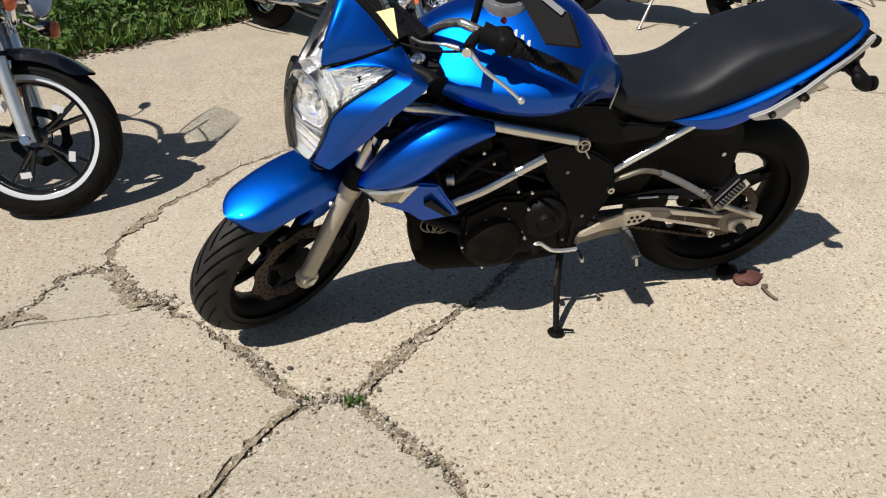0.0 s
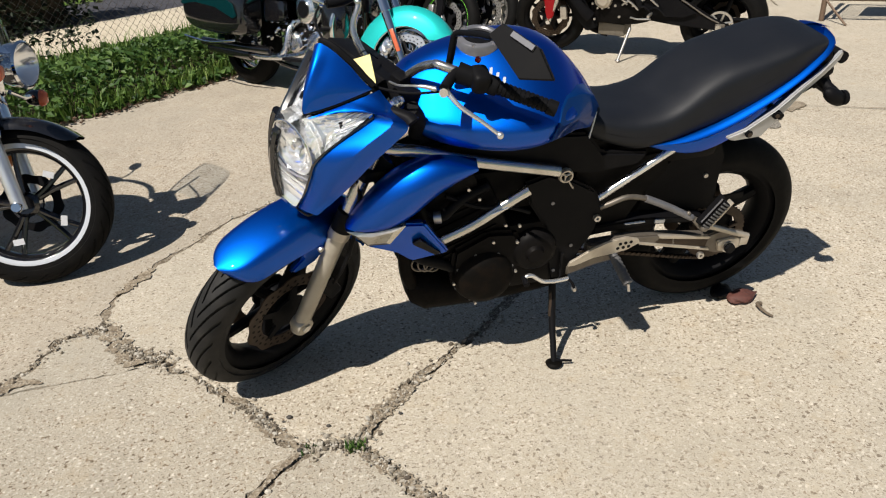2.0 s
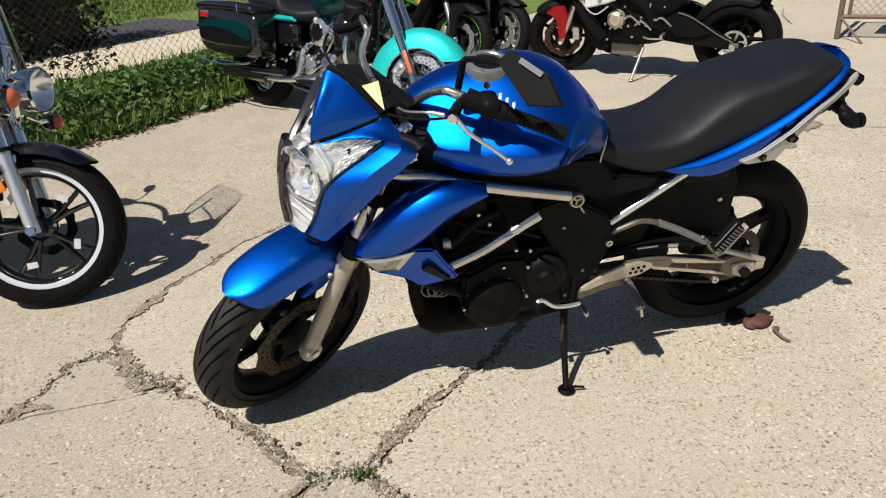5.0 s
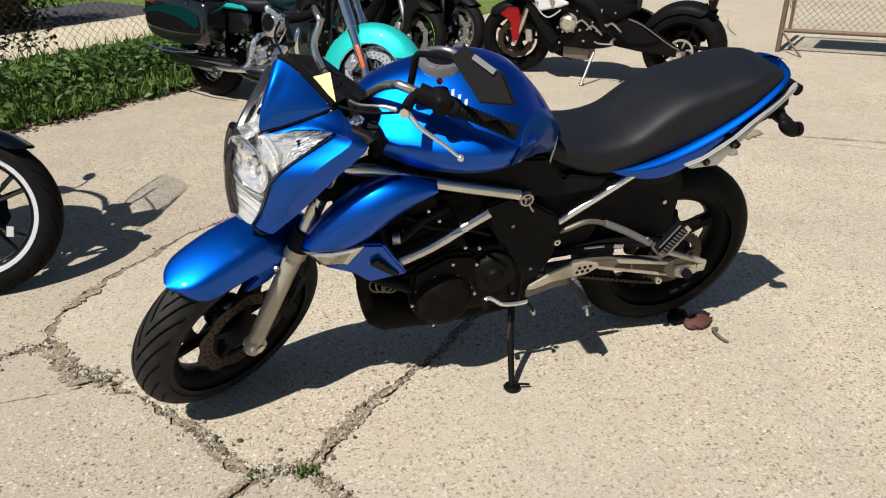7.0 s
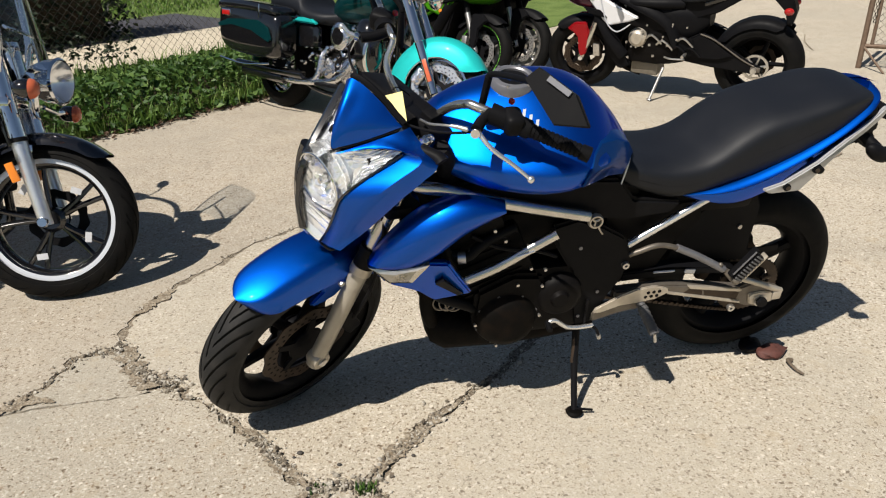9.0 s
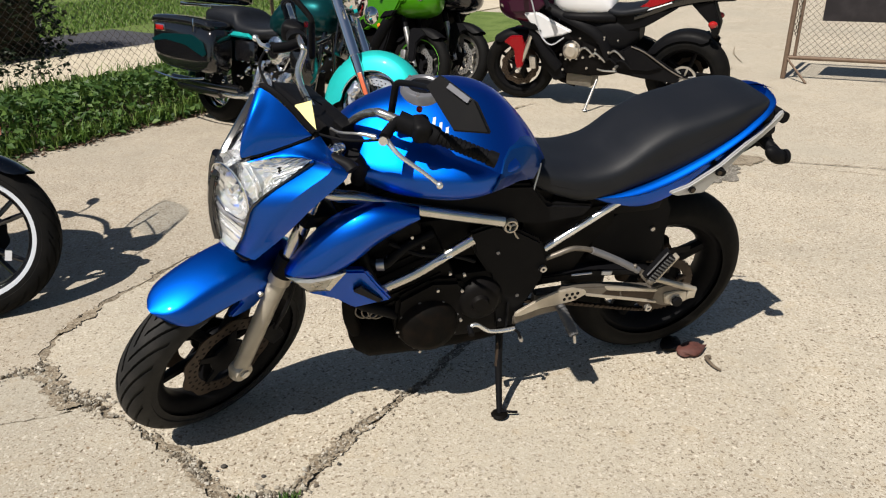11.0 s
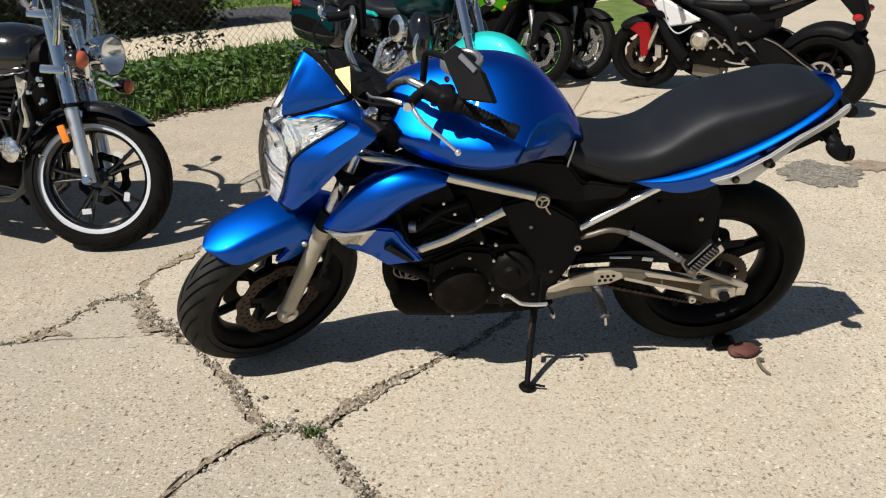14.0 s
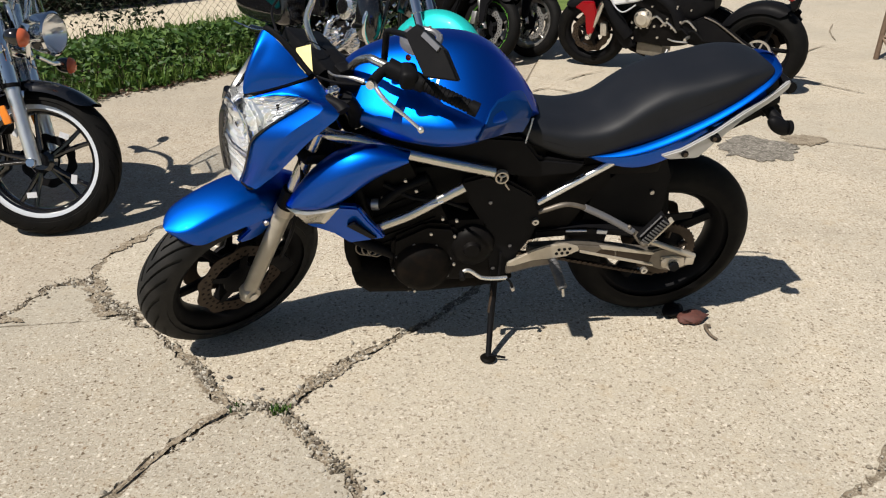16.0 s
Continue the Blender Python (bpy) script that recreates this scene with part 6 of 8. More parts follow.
def blade_cloud(name, count, seed, where, h, material, width=0.006):
    rnd = random.Random(seed)
    verts, faces = [], []
    for _ in range(count):
        x, y, z = where(rnd)
        hh = h * rnd.uniform(0.5, 1.2)
        a = rnd.uniform(0, 6.283)
        bend = rnd.uniform(0.15, 0.7) * hh
        dx, dy = math.cos(a), math.sin(a)
        wx, wy = -dy * width, dx * width
        k = len(verts)
        verts += [(x - wx, y - wy, z), (x + wx, y + wy, z), (x + dx * bend * 0.4 + wx * 0.8, y + dy * bend * 0.4 + wy * 0.8, z + hh * 0.6), (x + dx * bend * 0.4 - wx * 0.8, y + dy * bend * 0.4 - wy * 0.8, z + hh * 0.6), (x + dx * bend, y + dy * bend, z + hh)]
        faces += [(k, k + 1, k + 2, k + 3), (k + 3, k + 2, k + 4)]
    me = bpy.data.meshes.new(name)
    me.from_pydata(verts, [], faces)
    me.materials.append(material)
    return new(name, me)


def mound(u, v):
    """Height of the ground cover over the bed."""
    edge = min(1.0, max(0.0, (v + 0.06) / 0.35)) ** 0.6 * min(1.0, max(0.16, (BED - 0.15 - v) / 1.5))
    n = noise.noise(Vector((u * 1.7, v * 1.7, 3.1))) * 0.5 + noise.noise(Vector((u * 5, v * 5, 1.7))) * 0.28
    return max(0.03, (0.26 + 0.16 * n) * edge)


def in_bed(rnd, low=0.2):
    u, v = rnd.uniform(-2.6, 3.3), rnd.uniform(-0.1, BED)
    h = mound(u, v)
    x, y = bed_point(u, v + noise.noise(Vector((u * 4, 0, 0))) * 0.06)
    return x, y, h * (rnd.random() ** 0.45) * 1.05 + 0.01


tagged(leaf_cloud("ground_cover", 17000, 5, in_bed, 0.064, LEAF), "dense leafy green ground cover along the lot", "ground cover", kind="stuff")
tagged(blade_cloud("tall_grass", 3400, 6, lambda r: (lambda p: (p[0], p[1], p[2] * 0.4))(in_bed(r)), 0.16, GRASS, 0.005), "bright grass blades growing among the ground cover", "grass", kind="stuff")


def edge_grass(rnd):
    u, v = rnd.uniform(-2.6, 3.3), rnd.gauss(0.03, 0.05)
    x, y = bed_point(u, v + noise.noise(Vector((u * 4, 0, 0))) * 0.06)
    return x, y, 0.0


tagged(blade_cloud("edge_grass", 2600, 7, edge_grass, 0.13, GRASS, 0.005), "ragged grass hanging over the concrete edge", "grass", kind="stuff")


def litter_line(rnd):
    u, v = rnd.uniform(-2.6, 3.4), rnd.gauss(-0.06, 0.05)
    x, y = bed_point(u, v + noise.noise(Vector((u * 4, 0, 0))) * 0.06)
    return x, y, rnd.uniform(0.004, 0.02)


tagged(leaf_cloud("dead_leaves", 2600, 14, litter_line, 0.030, DEAD_LEAF, 0.35), "brown dead leaves along the edge of the concrete", "leaf litter", kind="stuff")
# Soil-coloured strip added for the shadow line at the sidewalk's edge.
strip("fence_foot_shade", BED - 0.02, BED + 0.05, SOIL, "dark strip for the shaded edge line along the fence foot", "edging", 0.035, (-3.2, 4.5), 0.06)


def weeds_high(rnd):
    u, v = rnd.uniform(-2.6, 1.2), rnd.gauss(BED - 0.1, 0.16)
    x, y = bed_point(u, v)
    return x, y, rnd.uniform(0.1, 0.62) * (0.55 + 0.45 * math.sin(u * 3.1) ** 2)


tagged(leaf_cloud("climbing_weeds", 500, 8, weeds_high, 0.055, SHADED_LEAF), "leafy weeds climbing the chain-link fence", "weeds", kind="stuff")


tagged(leaf_cloud("fence_weeds", 700, 18, lambda r: (lambda u: (*bed_point(u, r.gauss(BED + 0.02, 0.05)), r.uniform(0.25, 0.62) * (0.5 + 0.5 * math.sin(u * 2.3) ** 2)))(r.uniform(-1.4, 1.6)), 0.06, SHADED_LEAF), "dark leafy stems leaning on the fence", "weeds", kind="stuff")


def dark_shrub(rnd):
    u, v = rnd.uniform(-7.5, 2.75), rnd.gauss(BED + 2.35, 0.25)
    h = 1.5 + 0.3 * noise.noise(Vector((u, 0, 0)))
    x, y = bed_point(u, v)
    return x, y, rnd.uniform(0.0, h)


tagged(leaf_cloud("dark_hedge", 30000, 9, dark_shrub, 0.085, SHADED_LEAF), "hedge behind the sidewalk, shade put into its leaf colour", "hedge", kind="stuff")
# Soil-dark box added to stand for the shade inside the hedge.
tagged(part("hedge_core", box(10.2, 0.5, 1.30, Matrix.Translation((*bed_point(-2.6, BED + 2.45), 0.65)) @ Matrix.Rotation(math.atan2(EDGE_DIR.y, EDGE_DIR.x), 4, "Z"), 0.1), SOIL), "dark block added inside the hedge for its inner shade", "hedge", kind="stuff")


def lawn(rnd):
    u, v = rnd.uniform(-3, 12), rnd.uniform(BED + 4.0, BED + 9.5)
    x, y = bed_point(u, v)
    return x, y, 0.0


tagged(blade_cloud("lawn_grass", 26000, 11, lawn, 0.07, GRASS, 0.012), "mown green lawn grass beyond the sidewalk", "grass", kind="stuff")


def chain_link(name, p0, p1, z0, z1, pitch=0.085, r=0.0026):
    """Woven wire mesh between two posts: zigzag wires of three-sided section."""
    verts, faces = [], []
    a, b = Vector((p0[0], p0[1], 0)), Vector((p1[0], p1[1], 0))
    d = (b - a).normalized()
    nrm = Vector((-d.y, d.x, 0))
    L = (b - a).length
    n = int(L / pitch)
    rows = int((z1 - z0) / (pitch / 2))
    for i in range(n):
        for par in (0, 1):
            prev = None
            for k in range(rows + 1):
                x = (i + (0.5 if k % 2 else float(par))) * pitch
                c = a + d * (x) + Vector((0, 0, z0 + k * pitch / 2)) + nrm * (0.002 if par else -0.002)
                ring = []
                for q in range(3):
                    ang = q * 2.094
                    ring.append(len(verts))
                    verts.append(c + d * (r * math.cos(ang)) + nrm * (r * math.sin(ang)))
                if prev:
                    for q in range(3):
                        faces.append((prev[q], prev[(q + 1) % 3], ring[(q + 1) % 3], ring[q]))
                prev = ring
    me = bpy.data.meshes.new(name)
    me.from_pydata(verts, [], faces)
    me.materials.append(WIRE)
    return new(name, me)


def fence():
    f = thing("chain_link_fence", "grey chain-link fence along the planting bed", "fence")
    a, b = bed_point(-3.2, BED + 0.08), bed_point(4.5, BED + 0.08)
    mesh = chain_link("wire_mesh", a, b, 0.03, 1.2)
    mesh.parent = f
    mesh["kind"] = "stuff"
    for k in range(2):
        x, y = bed_point(-3.2 + 7.68 * k, BED + 0.1)
        part("post", rod((x, y, -0.05), (x, y, 1.26), 0.024, 12), TUBE_RUST, f)
    part("top_rail", rod((*a, 1.21), (*b, 1.21), 0.017, 10), TUBE_RUST, f)
    return f


fence()


def gate():
    g = thing("gate", "rusty tube gate with chain-link mesh and a hanging black sign", "gate")
    p0, p1 = Vector((4.42, 4.10)), Vector((6.15, 2.66))
    d = (p1 - p0).normalized()
    part("gate_post", rod((p0.x, p0.y, 0.0), (p0.x, p0.y, 1.5), 0.024, 12), TUBE_RUST, g)
    q0, q1 = p0 + d * 0.07, p1
    part("gate_stile", rod((q0.x, q0.y, 0.20), (q0.x, q0.y, 1.42), 0.016, 10), TUBE_RUST, g)
    part("gate_stile", rod((q1.x, q1.y, 0.0), (q1.x, q1.y, 1.42), 0.02, 10), TUBE_RUST, g)
    part("bottom_rail", rod((p0.x, p0.y, 0.20), (q1.x, q1.y, 0.20), 0.02, 10), TUBE_RUST, g)
    part("top_rail", rod((q0.x, q0.y, 1.42), (q1.x, q1.y, 1.42), 0.02, 10), TUBE_RUST, g)
    part("brace", rod((p0.x, p0.y, 0.20), (p0.x + 0.02, p0.y - 0.3, 0.0), 0.01, 8), TUBE_RUST, g)
    w = chain_link("wire_mesh", (q0.x, q0.y), (q1.x, q1.y), 0.21, 1.42, 0.06)
    w.parent = g
    w["kind"] = "stuff"
    ch = bmesh.new()
    for k in range(12):
        c = p0 + d * (0.03 + 0.008 * (k % 2))
        bmesh.ops.create_cone(ch, segments=8, radius1=0.016, radius2=0.016, depth=0.012, cap_ends=False, matrix=Matrix.Translation((c.x, c.y - 0.02, 0.75 - 0.03 * k)) @ Matrix.Rotation(math.pi / 2 * (k % 2), 4, "Z") @ Matrix.Rotation(math.pi / 2, 4, "X"))
    part("chain", ch, WIRE, g)
    m = Matrix.Translation((*(p0 + d * 1.0 + Vector((-0.03, -0.035))), 0.92)) @ Matrix.Rotation(math.atan2(d.y, d.x), 4, "Z")
    part("sign_board", box(1.5, 0.02, 0.74, m, 0.004), SIGN, g, "black sign board")
    part("sign_plate", box(0.5, 0.01, 0.3, m @ Matrix.Translation((-0.05, -0.016, 0.02)), 0.003), SIGN_GREY, g)
    return g


gate()


def scraps():
    """Loose bits on the concrete."""
    def crumpled(at, rot, size, tip, seed):
        bm = ball(1.0, n=16)
        for v in bm.verts:
            k = v.co.x
            v.co.y *= 1.0 - tip * max(0.0, k) ** 1.5
            v.co.z *= 1.0 - 0.6 * tip * max(0.0, k)
            v.co += Vector((0.12, 0.16, 0.22)) * noise.noise(v.co * 2.2 + Vector((seed, 0, 0)))
        bm.transform(Matrix.Translation(at) @ Matrix.Rotation(rot, 4, "Z") @ Matrix.Diagonal((*size, 1)))
        for v in bm.verts:
            v.co.z = max(v.co.z, 0.001)
        return bm
    tagged(part("dry_leaf", crumpled((0.855, -0.048, 0.014), 0.12, (0.062, 0.036, 0.020), 0.85, 1.0), BRICKISH), "curled reddish-brown dry leaf lying by the rear tyre", "leaf")
    # Black lump added to stand for the shadowed area beside the leaf.
    tagged(part("shade_lump", crumpled((0.800, 0.0, 0.016), 0.5, (0.045, 0.034, 0.022), 0.2, 4.0), PLASTIC), "dark lump standing for the shaded area beside the dry leaf", "scrap")
    bm = tube([(0.893, -0.100, 0.006), (0.874, -0.104, 0.012), (0.868, -0.135, 0.012), (0.872, -0.160, 0.008), (0.884, -0.178, 0.004)], (0.007, 0.004), 8, 4)
    tagged(part("curled_leaf", bm, DRY_LEAF), "small curled dry leaf on the concrete", "leaf")

    def tuft(cx, cy, n, h, seed):
        return blade_cloud("weed_tuft", n, seed, lambda r: (cx + r.gauss(0, 0.013), cy + r.gauss(0, 0.009), -0.01), h, LEAF, 0.0035)
    tagged(tuft(-0.545, -0.405, 70, 0.030, 21), "small green weed growing from the crack", "weed", group="crack weeds")
    tagged(tuft(-0.665, -0.368, 36, 0.020, 22), "small green weed growing from the crack", "weed", group="crack weeds")

    for x, y, r in ((-0.718, -0.226, 0.0075), (-0.611, -0.295, 0.0055), (-0.695, -0.372, 0.007), (-0.735, -0.24, 0.004), (-0.405, -0.30, 0.005)):
        st = ball(r, Matrix.Translation((x, y, r * 0.35)) @ Matrix.Diagonal((1.2, 1.0, 0.6, 1)), n=8)
        tagged(part("pebble", st, DARK_PEBBLE), "small dark pebble on the concrete", "pebble", group="loose pebbles")
    # crumbled rubble along the widest crack
    rnd = random.Random(4)
    b2 = bmesh.new()
    for _ in range(2600):
        name = rnd.choice(["D", "D", "D", "E", "G", "F", "A", "E2", "C", "B", "C", "I"])
        p = rnd.choice(LINES[name])
        if abs(p.x) > 1.9 or p.y < -0.9 or p.y > 1.6:
            continue
        s = rnd.uniform(0.002, 0.0045) if rnd.random() < 0.85 else rnd.uniform(0.0045, 0.009)
        c = Vector((p.x + rnd.gauss(0, 0.019), p.y + rnd.gauss(0, 0.019), -0.002 + s * 0.5))
        bmesh.ops.create_icosphere(b2, subdivisions=1, radius=s, matrix=Matrix.Translation(c) @ Euler((rnd.random() * 6, rnd.random() * 6, 0)).to_matrix().to_4x4() @ Matrix.Diagonal((1.2, 0.9, 0.6, 1)))
    chips = [[(-0.53, -0.385), (-0.465, -0.285), (-0.39, -0.225), (-0.30, -0.14)], [(-0.535, -0.42), (-0.475, -0.505), (-0.43, -0.57), (-0.37, -0.65)], [(-0.84, -0.14), (-0.80, -0.215), (-0.755, -0.285)], [(-1.27, 0.31), (-1.19, 0.225), (-1.10, 0.205)]]
    for path in chips:
        line = curve([(x, y, 0) for x, y in path], 20)
        for _ in range(190):
            p = rnd.choice(line)
            s = rnd.uniform(0.0018, 0.0042) if rnd.random() < 0.8 else rnd.uniform(0.0042, 0.0085)
            c = Vector((p.x + rnd.gauss(0, 0.011), p.y + rnd.gauss(0, 0.011), 0.0022 + s * 0.3))
            bmesh.ops.create_icosphere(b2, subdivisions=1, radius=s, matrix=Matrix.Translation(c) @ Euler((rnd.random() * 6, rnd.random() * 6, 0)).to_matrix().to_4x4() @ Matrix.Diagonal((1.4, 0.9, 0.5, 1)))
    tagged(part("crack_gravel", b2, GRAVEL, smooth=0), "crumbled concrete gravel along the cracks", "gravel", kind="stuff")

    # worn, crumbled patches beside the cracks
    def patch(cx, cy, rx, ry, rot, seed, mat_):
        bm = bmesh.new()
        r = random.Random(seed)
        ring = []
        for i in range(64):
            a = 2 * math.pi * i / 64
            k = 0.95 + 0.45 * noise.noise(Vector((math.cos(a) * 1.3, math.sin(a) * 1.3, seed * 3.7))) + 0.30 * noise.noise(Vector((math.cos(a) * 5, math.sin(a) * 5, seed))) + r.uniform(-0.06, 0.06)
            x, y = rx * k * math.cos(a), ry * k * math.sin(a)
            ring.append(bm.verts.new((cx + x * math.cos(rot) - y * math.sin(rot), cy + x * math.sin(rot) + y * math.cos(rot), 0.002 + 0.0006 * seed)))
        bm.faces.new(ring)
        g = bmesh.ops.extrude_face_region(bm, geom=bm.faces[:])
        bmesh.ops.translate(bm, verts=[v for v in g["geom"] if isinstance(v, bmesh.types.BMVert)], vec=(0, 0, -0.006))
        o = part("worn_patch", bm, mat_, smooth=0)
        return tagged(o, "dark worn patch in the concrete surface", "patch", kind="structure")

    def crumble(pts, widths, seed, mat_=RUBBLE):
        """A ragged strip of crumbled concrete that follows a crack."""
        line = curve([(x, y, 0) for x, y in pts], 14)
        n = len(line) - 1
        left, right = [], []
        for i, p in enumerate(line):
            d = (line[min(i + 1, n)] - line[max(i - 1, 0)]).normalized()
            side = Vector((-d.y, d.x, 0))
            w = 0.72 * float(np.interp(i / n, np.linspace(0, 1, len(widths)), widths))
            for row, sg in ((left, 1), (right, -1)):
                k = 1 + 1.3 * noise.noise(Vector((p.x * 24, p.y * 24, seed + sg))) + 0.8 * noise.noise(Vector((p.x * 75, p.y * 75, seed + sg * 3)))
                q = p + side * sg * w * max(0.12, k)
                row.append((q.x, q.y, 0.0012 + 0.0003 * seed))
        bm = loft([left, right], cap=False, closed=False)
        bmesh.ops.subdivide_edges(bm, edges=bm.edges[:], cuts=2, use_grid_fill=True)
        for v in bm.verts:
            v.co.z += 0.0030 * noise.noise(v.co * 90)
        o = part("worn_patch", bm, mat_, smooth=0)
        return tagged(o, "crumbled brown-grey strip along a crack in the concrete", "patch", kind="structure")

    crumble([(-1.335, 0.46), (-1.27, 0.31), (-1.19, 0.225), (-1.10, 0.205)], (0.02, 0.055, 0.045, 0.012), 1)
    crumble([(-0.93, -0.03), (-0.84, -0.14), (-0.80, -0.215), (-0.755, -0.285), (-0.69, -0.37)], (0.006, 0.022, 0.028, 0.024, 0.010), 2)
    crumble([(-0.53, -0.385), (-0.465, -0.285), (-0.39, -0.225), (-0.30, -0.14), (-0.22, -0.08)], (0.012, 0.030, 0.030, 0.017, 0.003), 3)
    crumble([(-0.535, -0.42), (-0.475, -0.505), (-0.43, -0.57), (-0.37, -0.65)], (0.008, 0.020, 0.024, 0.014), 4)
    crumble([(-1.35, 0.69), (-1.295, 0.765), (-1.235, 0.88)], (0.010, 0.045, 0.016), 5)
    crumble([(-1.66, 0.13), (-1.58, 0.185), (-1.48, 0.17)], (0.02, 0.034, 0.008), 6)
    crumble([(-0.70, -0.385), (-0.76, -0.44), (-0.84, -0.54), (-0.93, -0.68)], (0.014, 0.016, 0.008, 0.004), 7)
    crumble([(2.42, 1.90), (2.84, 1.63), (3.4, 1.28), (4.2, 0.85)], (0.004, 0.007, 0.006, 0.005), 8)
    crumble([(3.28, 3.42), (3.36, 3.18), (3.52, 2.88)], (0.004, 0.014, 0.005), 9)
    crumble([(3.68, 4.04), (3.95, 4.45), (4.33, 4.75)], (0.006, 0.016, 0.006), 10)
    crumble([(4.6, 5.0), (4.85, 5.5), (5.2, 6.0)], (0.005, 0.014, 0.005), 11)
    crumble([(0.94, 3.13), (1.13, 3.27), (1.32, 3.08)], (0.005, 0.010, 0.005), 12)
    crumble([(1.35, 3.53), (1.55, 3.70), (1.76, 3.82)], (0.004, 0.012, 0.004), 13)
    patch(2.02, 1.72, 0.27, 0.20, 0.3, 6, PATCH)
    patch(2.40, 1.86, 0.13, 0.11, 0.4, 7, RUBBLE)


scraps()

# ---- the other motorcycles ----


def stand_at(front, rear, wb, lean):
    """Pose from the two wheels' places on the ground: the nose is along -x."""
    f, r = Vector(front), Vector(rear)
    mid, d = (f + r) / 2, (f - r).normalized()
    return pose(mid.x, mid.y, 0, 0, 0, math.degrees(math.atan2(-d.y, -d.x))) @ pose(0, 0, 0, lean, 0, 0)


def steer_matrix(axle, rake, angle, off):
    u = Vector((math.sin(radians(rake)), 0, math.cos(radians(rake))))
    e = Vector((-math.cos(radians(rake)), 0, math.sin(radians(rake))))
    q = Vector(axle) - off * e
    return Matrix.Translation(q) @ Matrix.Rotation(radians(angle), 4, u) @ Matrix.Translation(-q)


def blob(stations, power=2.4, n=28, waist=0.5):
    """Smooth body along x from (x, half width, bottom, top) stations."""
    xs = [p.x for p in curve([(s[0], 0, 0) for s in stations], 4)]
    cols = [[p.y for p in curve([(s[0], s[k], 0) for s in stations], 4)] for k in (1, 2, 3)]
    return loft([squircle(x, max(w, 0.004), zb, zt, power, n, waist=waist) for x, w, zb, zt in zip(xs, *cols)])


def v_twin(bike, chrome=CHROME, x=0.0, pipe=None):
    """Air-cooled V-twin: crankcase, two finned cylinders, covers, air cleaner and pipes on the right."""
    e = part("crankcase", box(0.46, 0.24, 0.24, Matrix.Translation((x, 0, 0.36)), 0.05), ENGINE, bike, "black V-twin crankcase")
    for sgn in (-1, 1):
        m = Matrix.Translation((x, 0, 0.40)) @ Matrix.Rotation(radians(24 * sgn), 4, "Y")
        bm = lathe([(0, 0), (0.055, 0), (0.055, 0.2), (0, 0.2)], 20, m @ Matrix.Rotation(math.pi / 2, 4, "X"))
        for k in range(9):
            lathe([(0.05, 0.05 + 0.018 * k), (0.085, 0.052 + 0.018 * k), (0.085, 0.058 + 0.018 * k), (0.05, 0.06 + 0.018 * k)], 20, m @ Matrix.Rotation(math.pi / 2, 4, "X"), bm)
        part("cylinder", bm, ENGINE, bike)
        part("rocker_box", box(0.15, 0.17, 0.075, m @ Matrix.Translation((0, 0, 0.25)), 0.02), chrome, bike, "chrome rocker box")
        part("pushrod_tube", rod((x - 0.02 * sgn, 0.10, 0.40), (x + 0.11 * sgn, 0.10, 0.60), 0.013, 10), chrome, bike)
        part("exhaust_pipe", tube([(x + sgn * 0.13, 0.08, 0.52), (x + sgn * 0.17, 0.16, 0.46), (x + sgn * 0.1 + 0.1, 0.19, 0.30), (x + 0.35, 0.2, 0.25), (x + 0.6, 0.2, 0.25)], 0.024, 12, 5), chrome, bike, "chrome exhaust pipe")
    for s in (-1, 1):
        c = lathe([(0, 0.03), (0.05, 0.03), (0.085, 0.015), (0.095, 0), (0, 0)], 28, Matrix.Translation((x - 0.06, s * 0.12, 0.36)) @ Matrix.Diagonal((1, s, 1, 1)))
        part("engine_cover", c, chrome, bike, "polished engine cover")
        c = lathe([(0, 0.03), (0.06, 0.03), (0.075, 0.015), (0.08, 0), (0, 0)], 28, Matrix.Translation((x + 0.16, s * 0.12, 0.37)) @ Matrix.Diagonal((1, s, 1, 1)))
        part("engine_cover", c, chrome, bike)
        for k in range(7):
            bolt(e, (x - 0.06 + 0.088 * math.cos(k * 0.9), s * 0.125, 0.36 + 0.088 * math.sin(k * 0.9)), (0, s, 0), 0.006, 0.006, chrome)
    air = lathe([(0, 0.06), (0.07, 0.06), (0.095, 0.045), (0.1, 0.0), (0, 0)], 32, Matrix.Translation((x, 0.12, 0.60)))
    part("air_cleaner", air, chrome, bike, "round chrome air cleaner")
    part("air_cleaner_insert", lathe([(0, 0.064), (0.055, 0.064), (0.06, 0.06)], 28, Matrix.Translation((x, 0.12, 0.60))), BLACK_PAINT, bike)
    part("muffler", tube([(x + 0.55, 0.2, 0.25), (x + 0.65, 0.2, 0.25), (x + 1.05, 0.21, 0.27)], 0.045, 16, 3), pipe or chrome, bike, "long tubular muffler")
    for s in (-1, 1):
        part("frame_tube", tube([(x - 0.36, s * 0.03, 0.80), (x - 0.33, s * 0.09, 0.45), (x - 0.25, s * 0.12, 0.2), (x + 0.3, s * 0.12, 0.2), (x + 0.5, s * 0.12, 0.32)], 0.018, 10, 4), BLACK_PAINT, bike)
        part("floorboard", box(0.3, 0.09, 0.02, Matrix.Translation((x - 0.08, s * 0.28, 0.27)), 0.008), PLASTIC, bike, "black floorboard")
        part("floorboard_stay", rod((x - 0.08, s * 0.1, 0.26), (x - 0.08, s * 0.26, 0.26), 0.012, 8), chrome, bike)


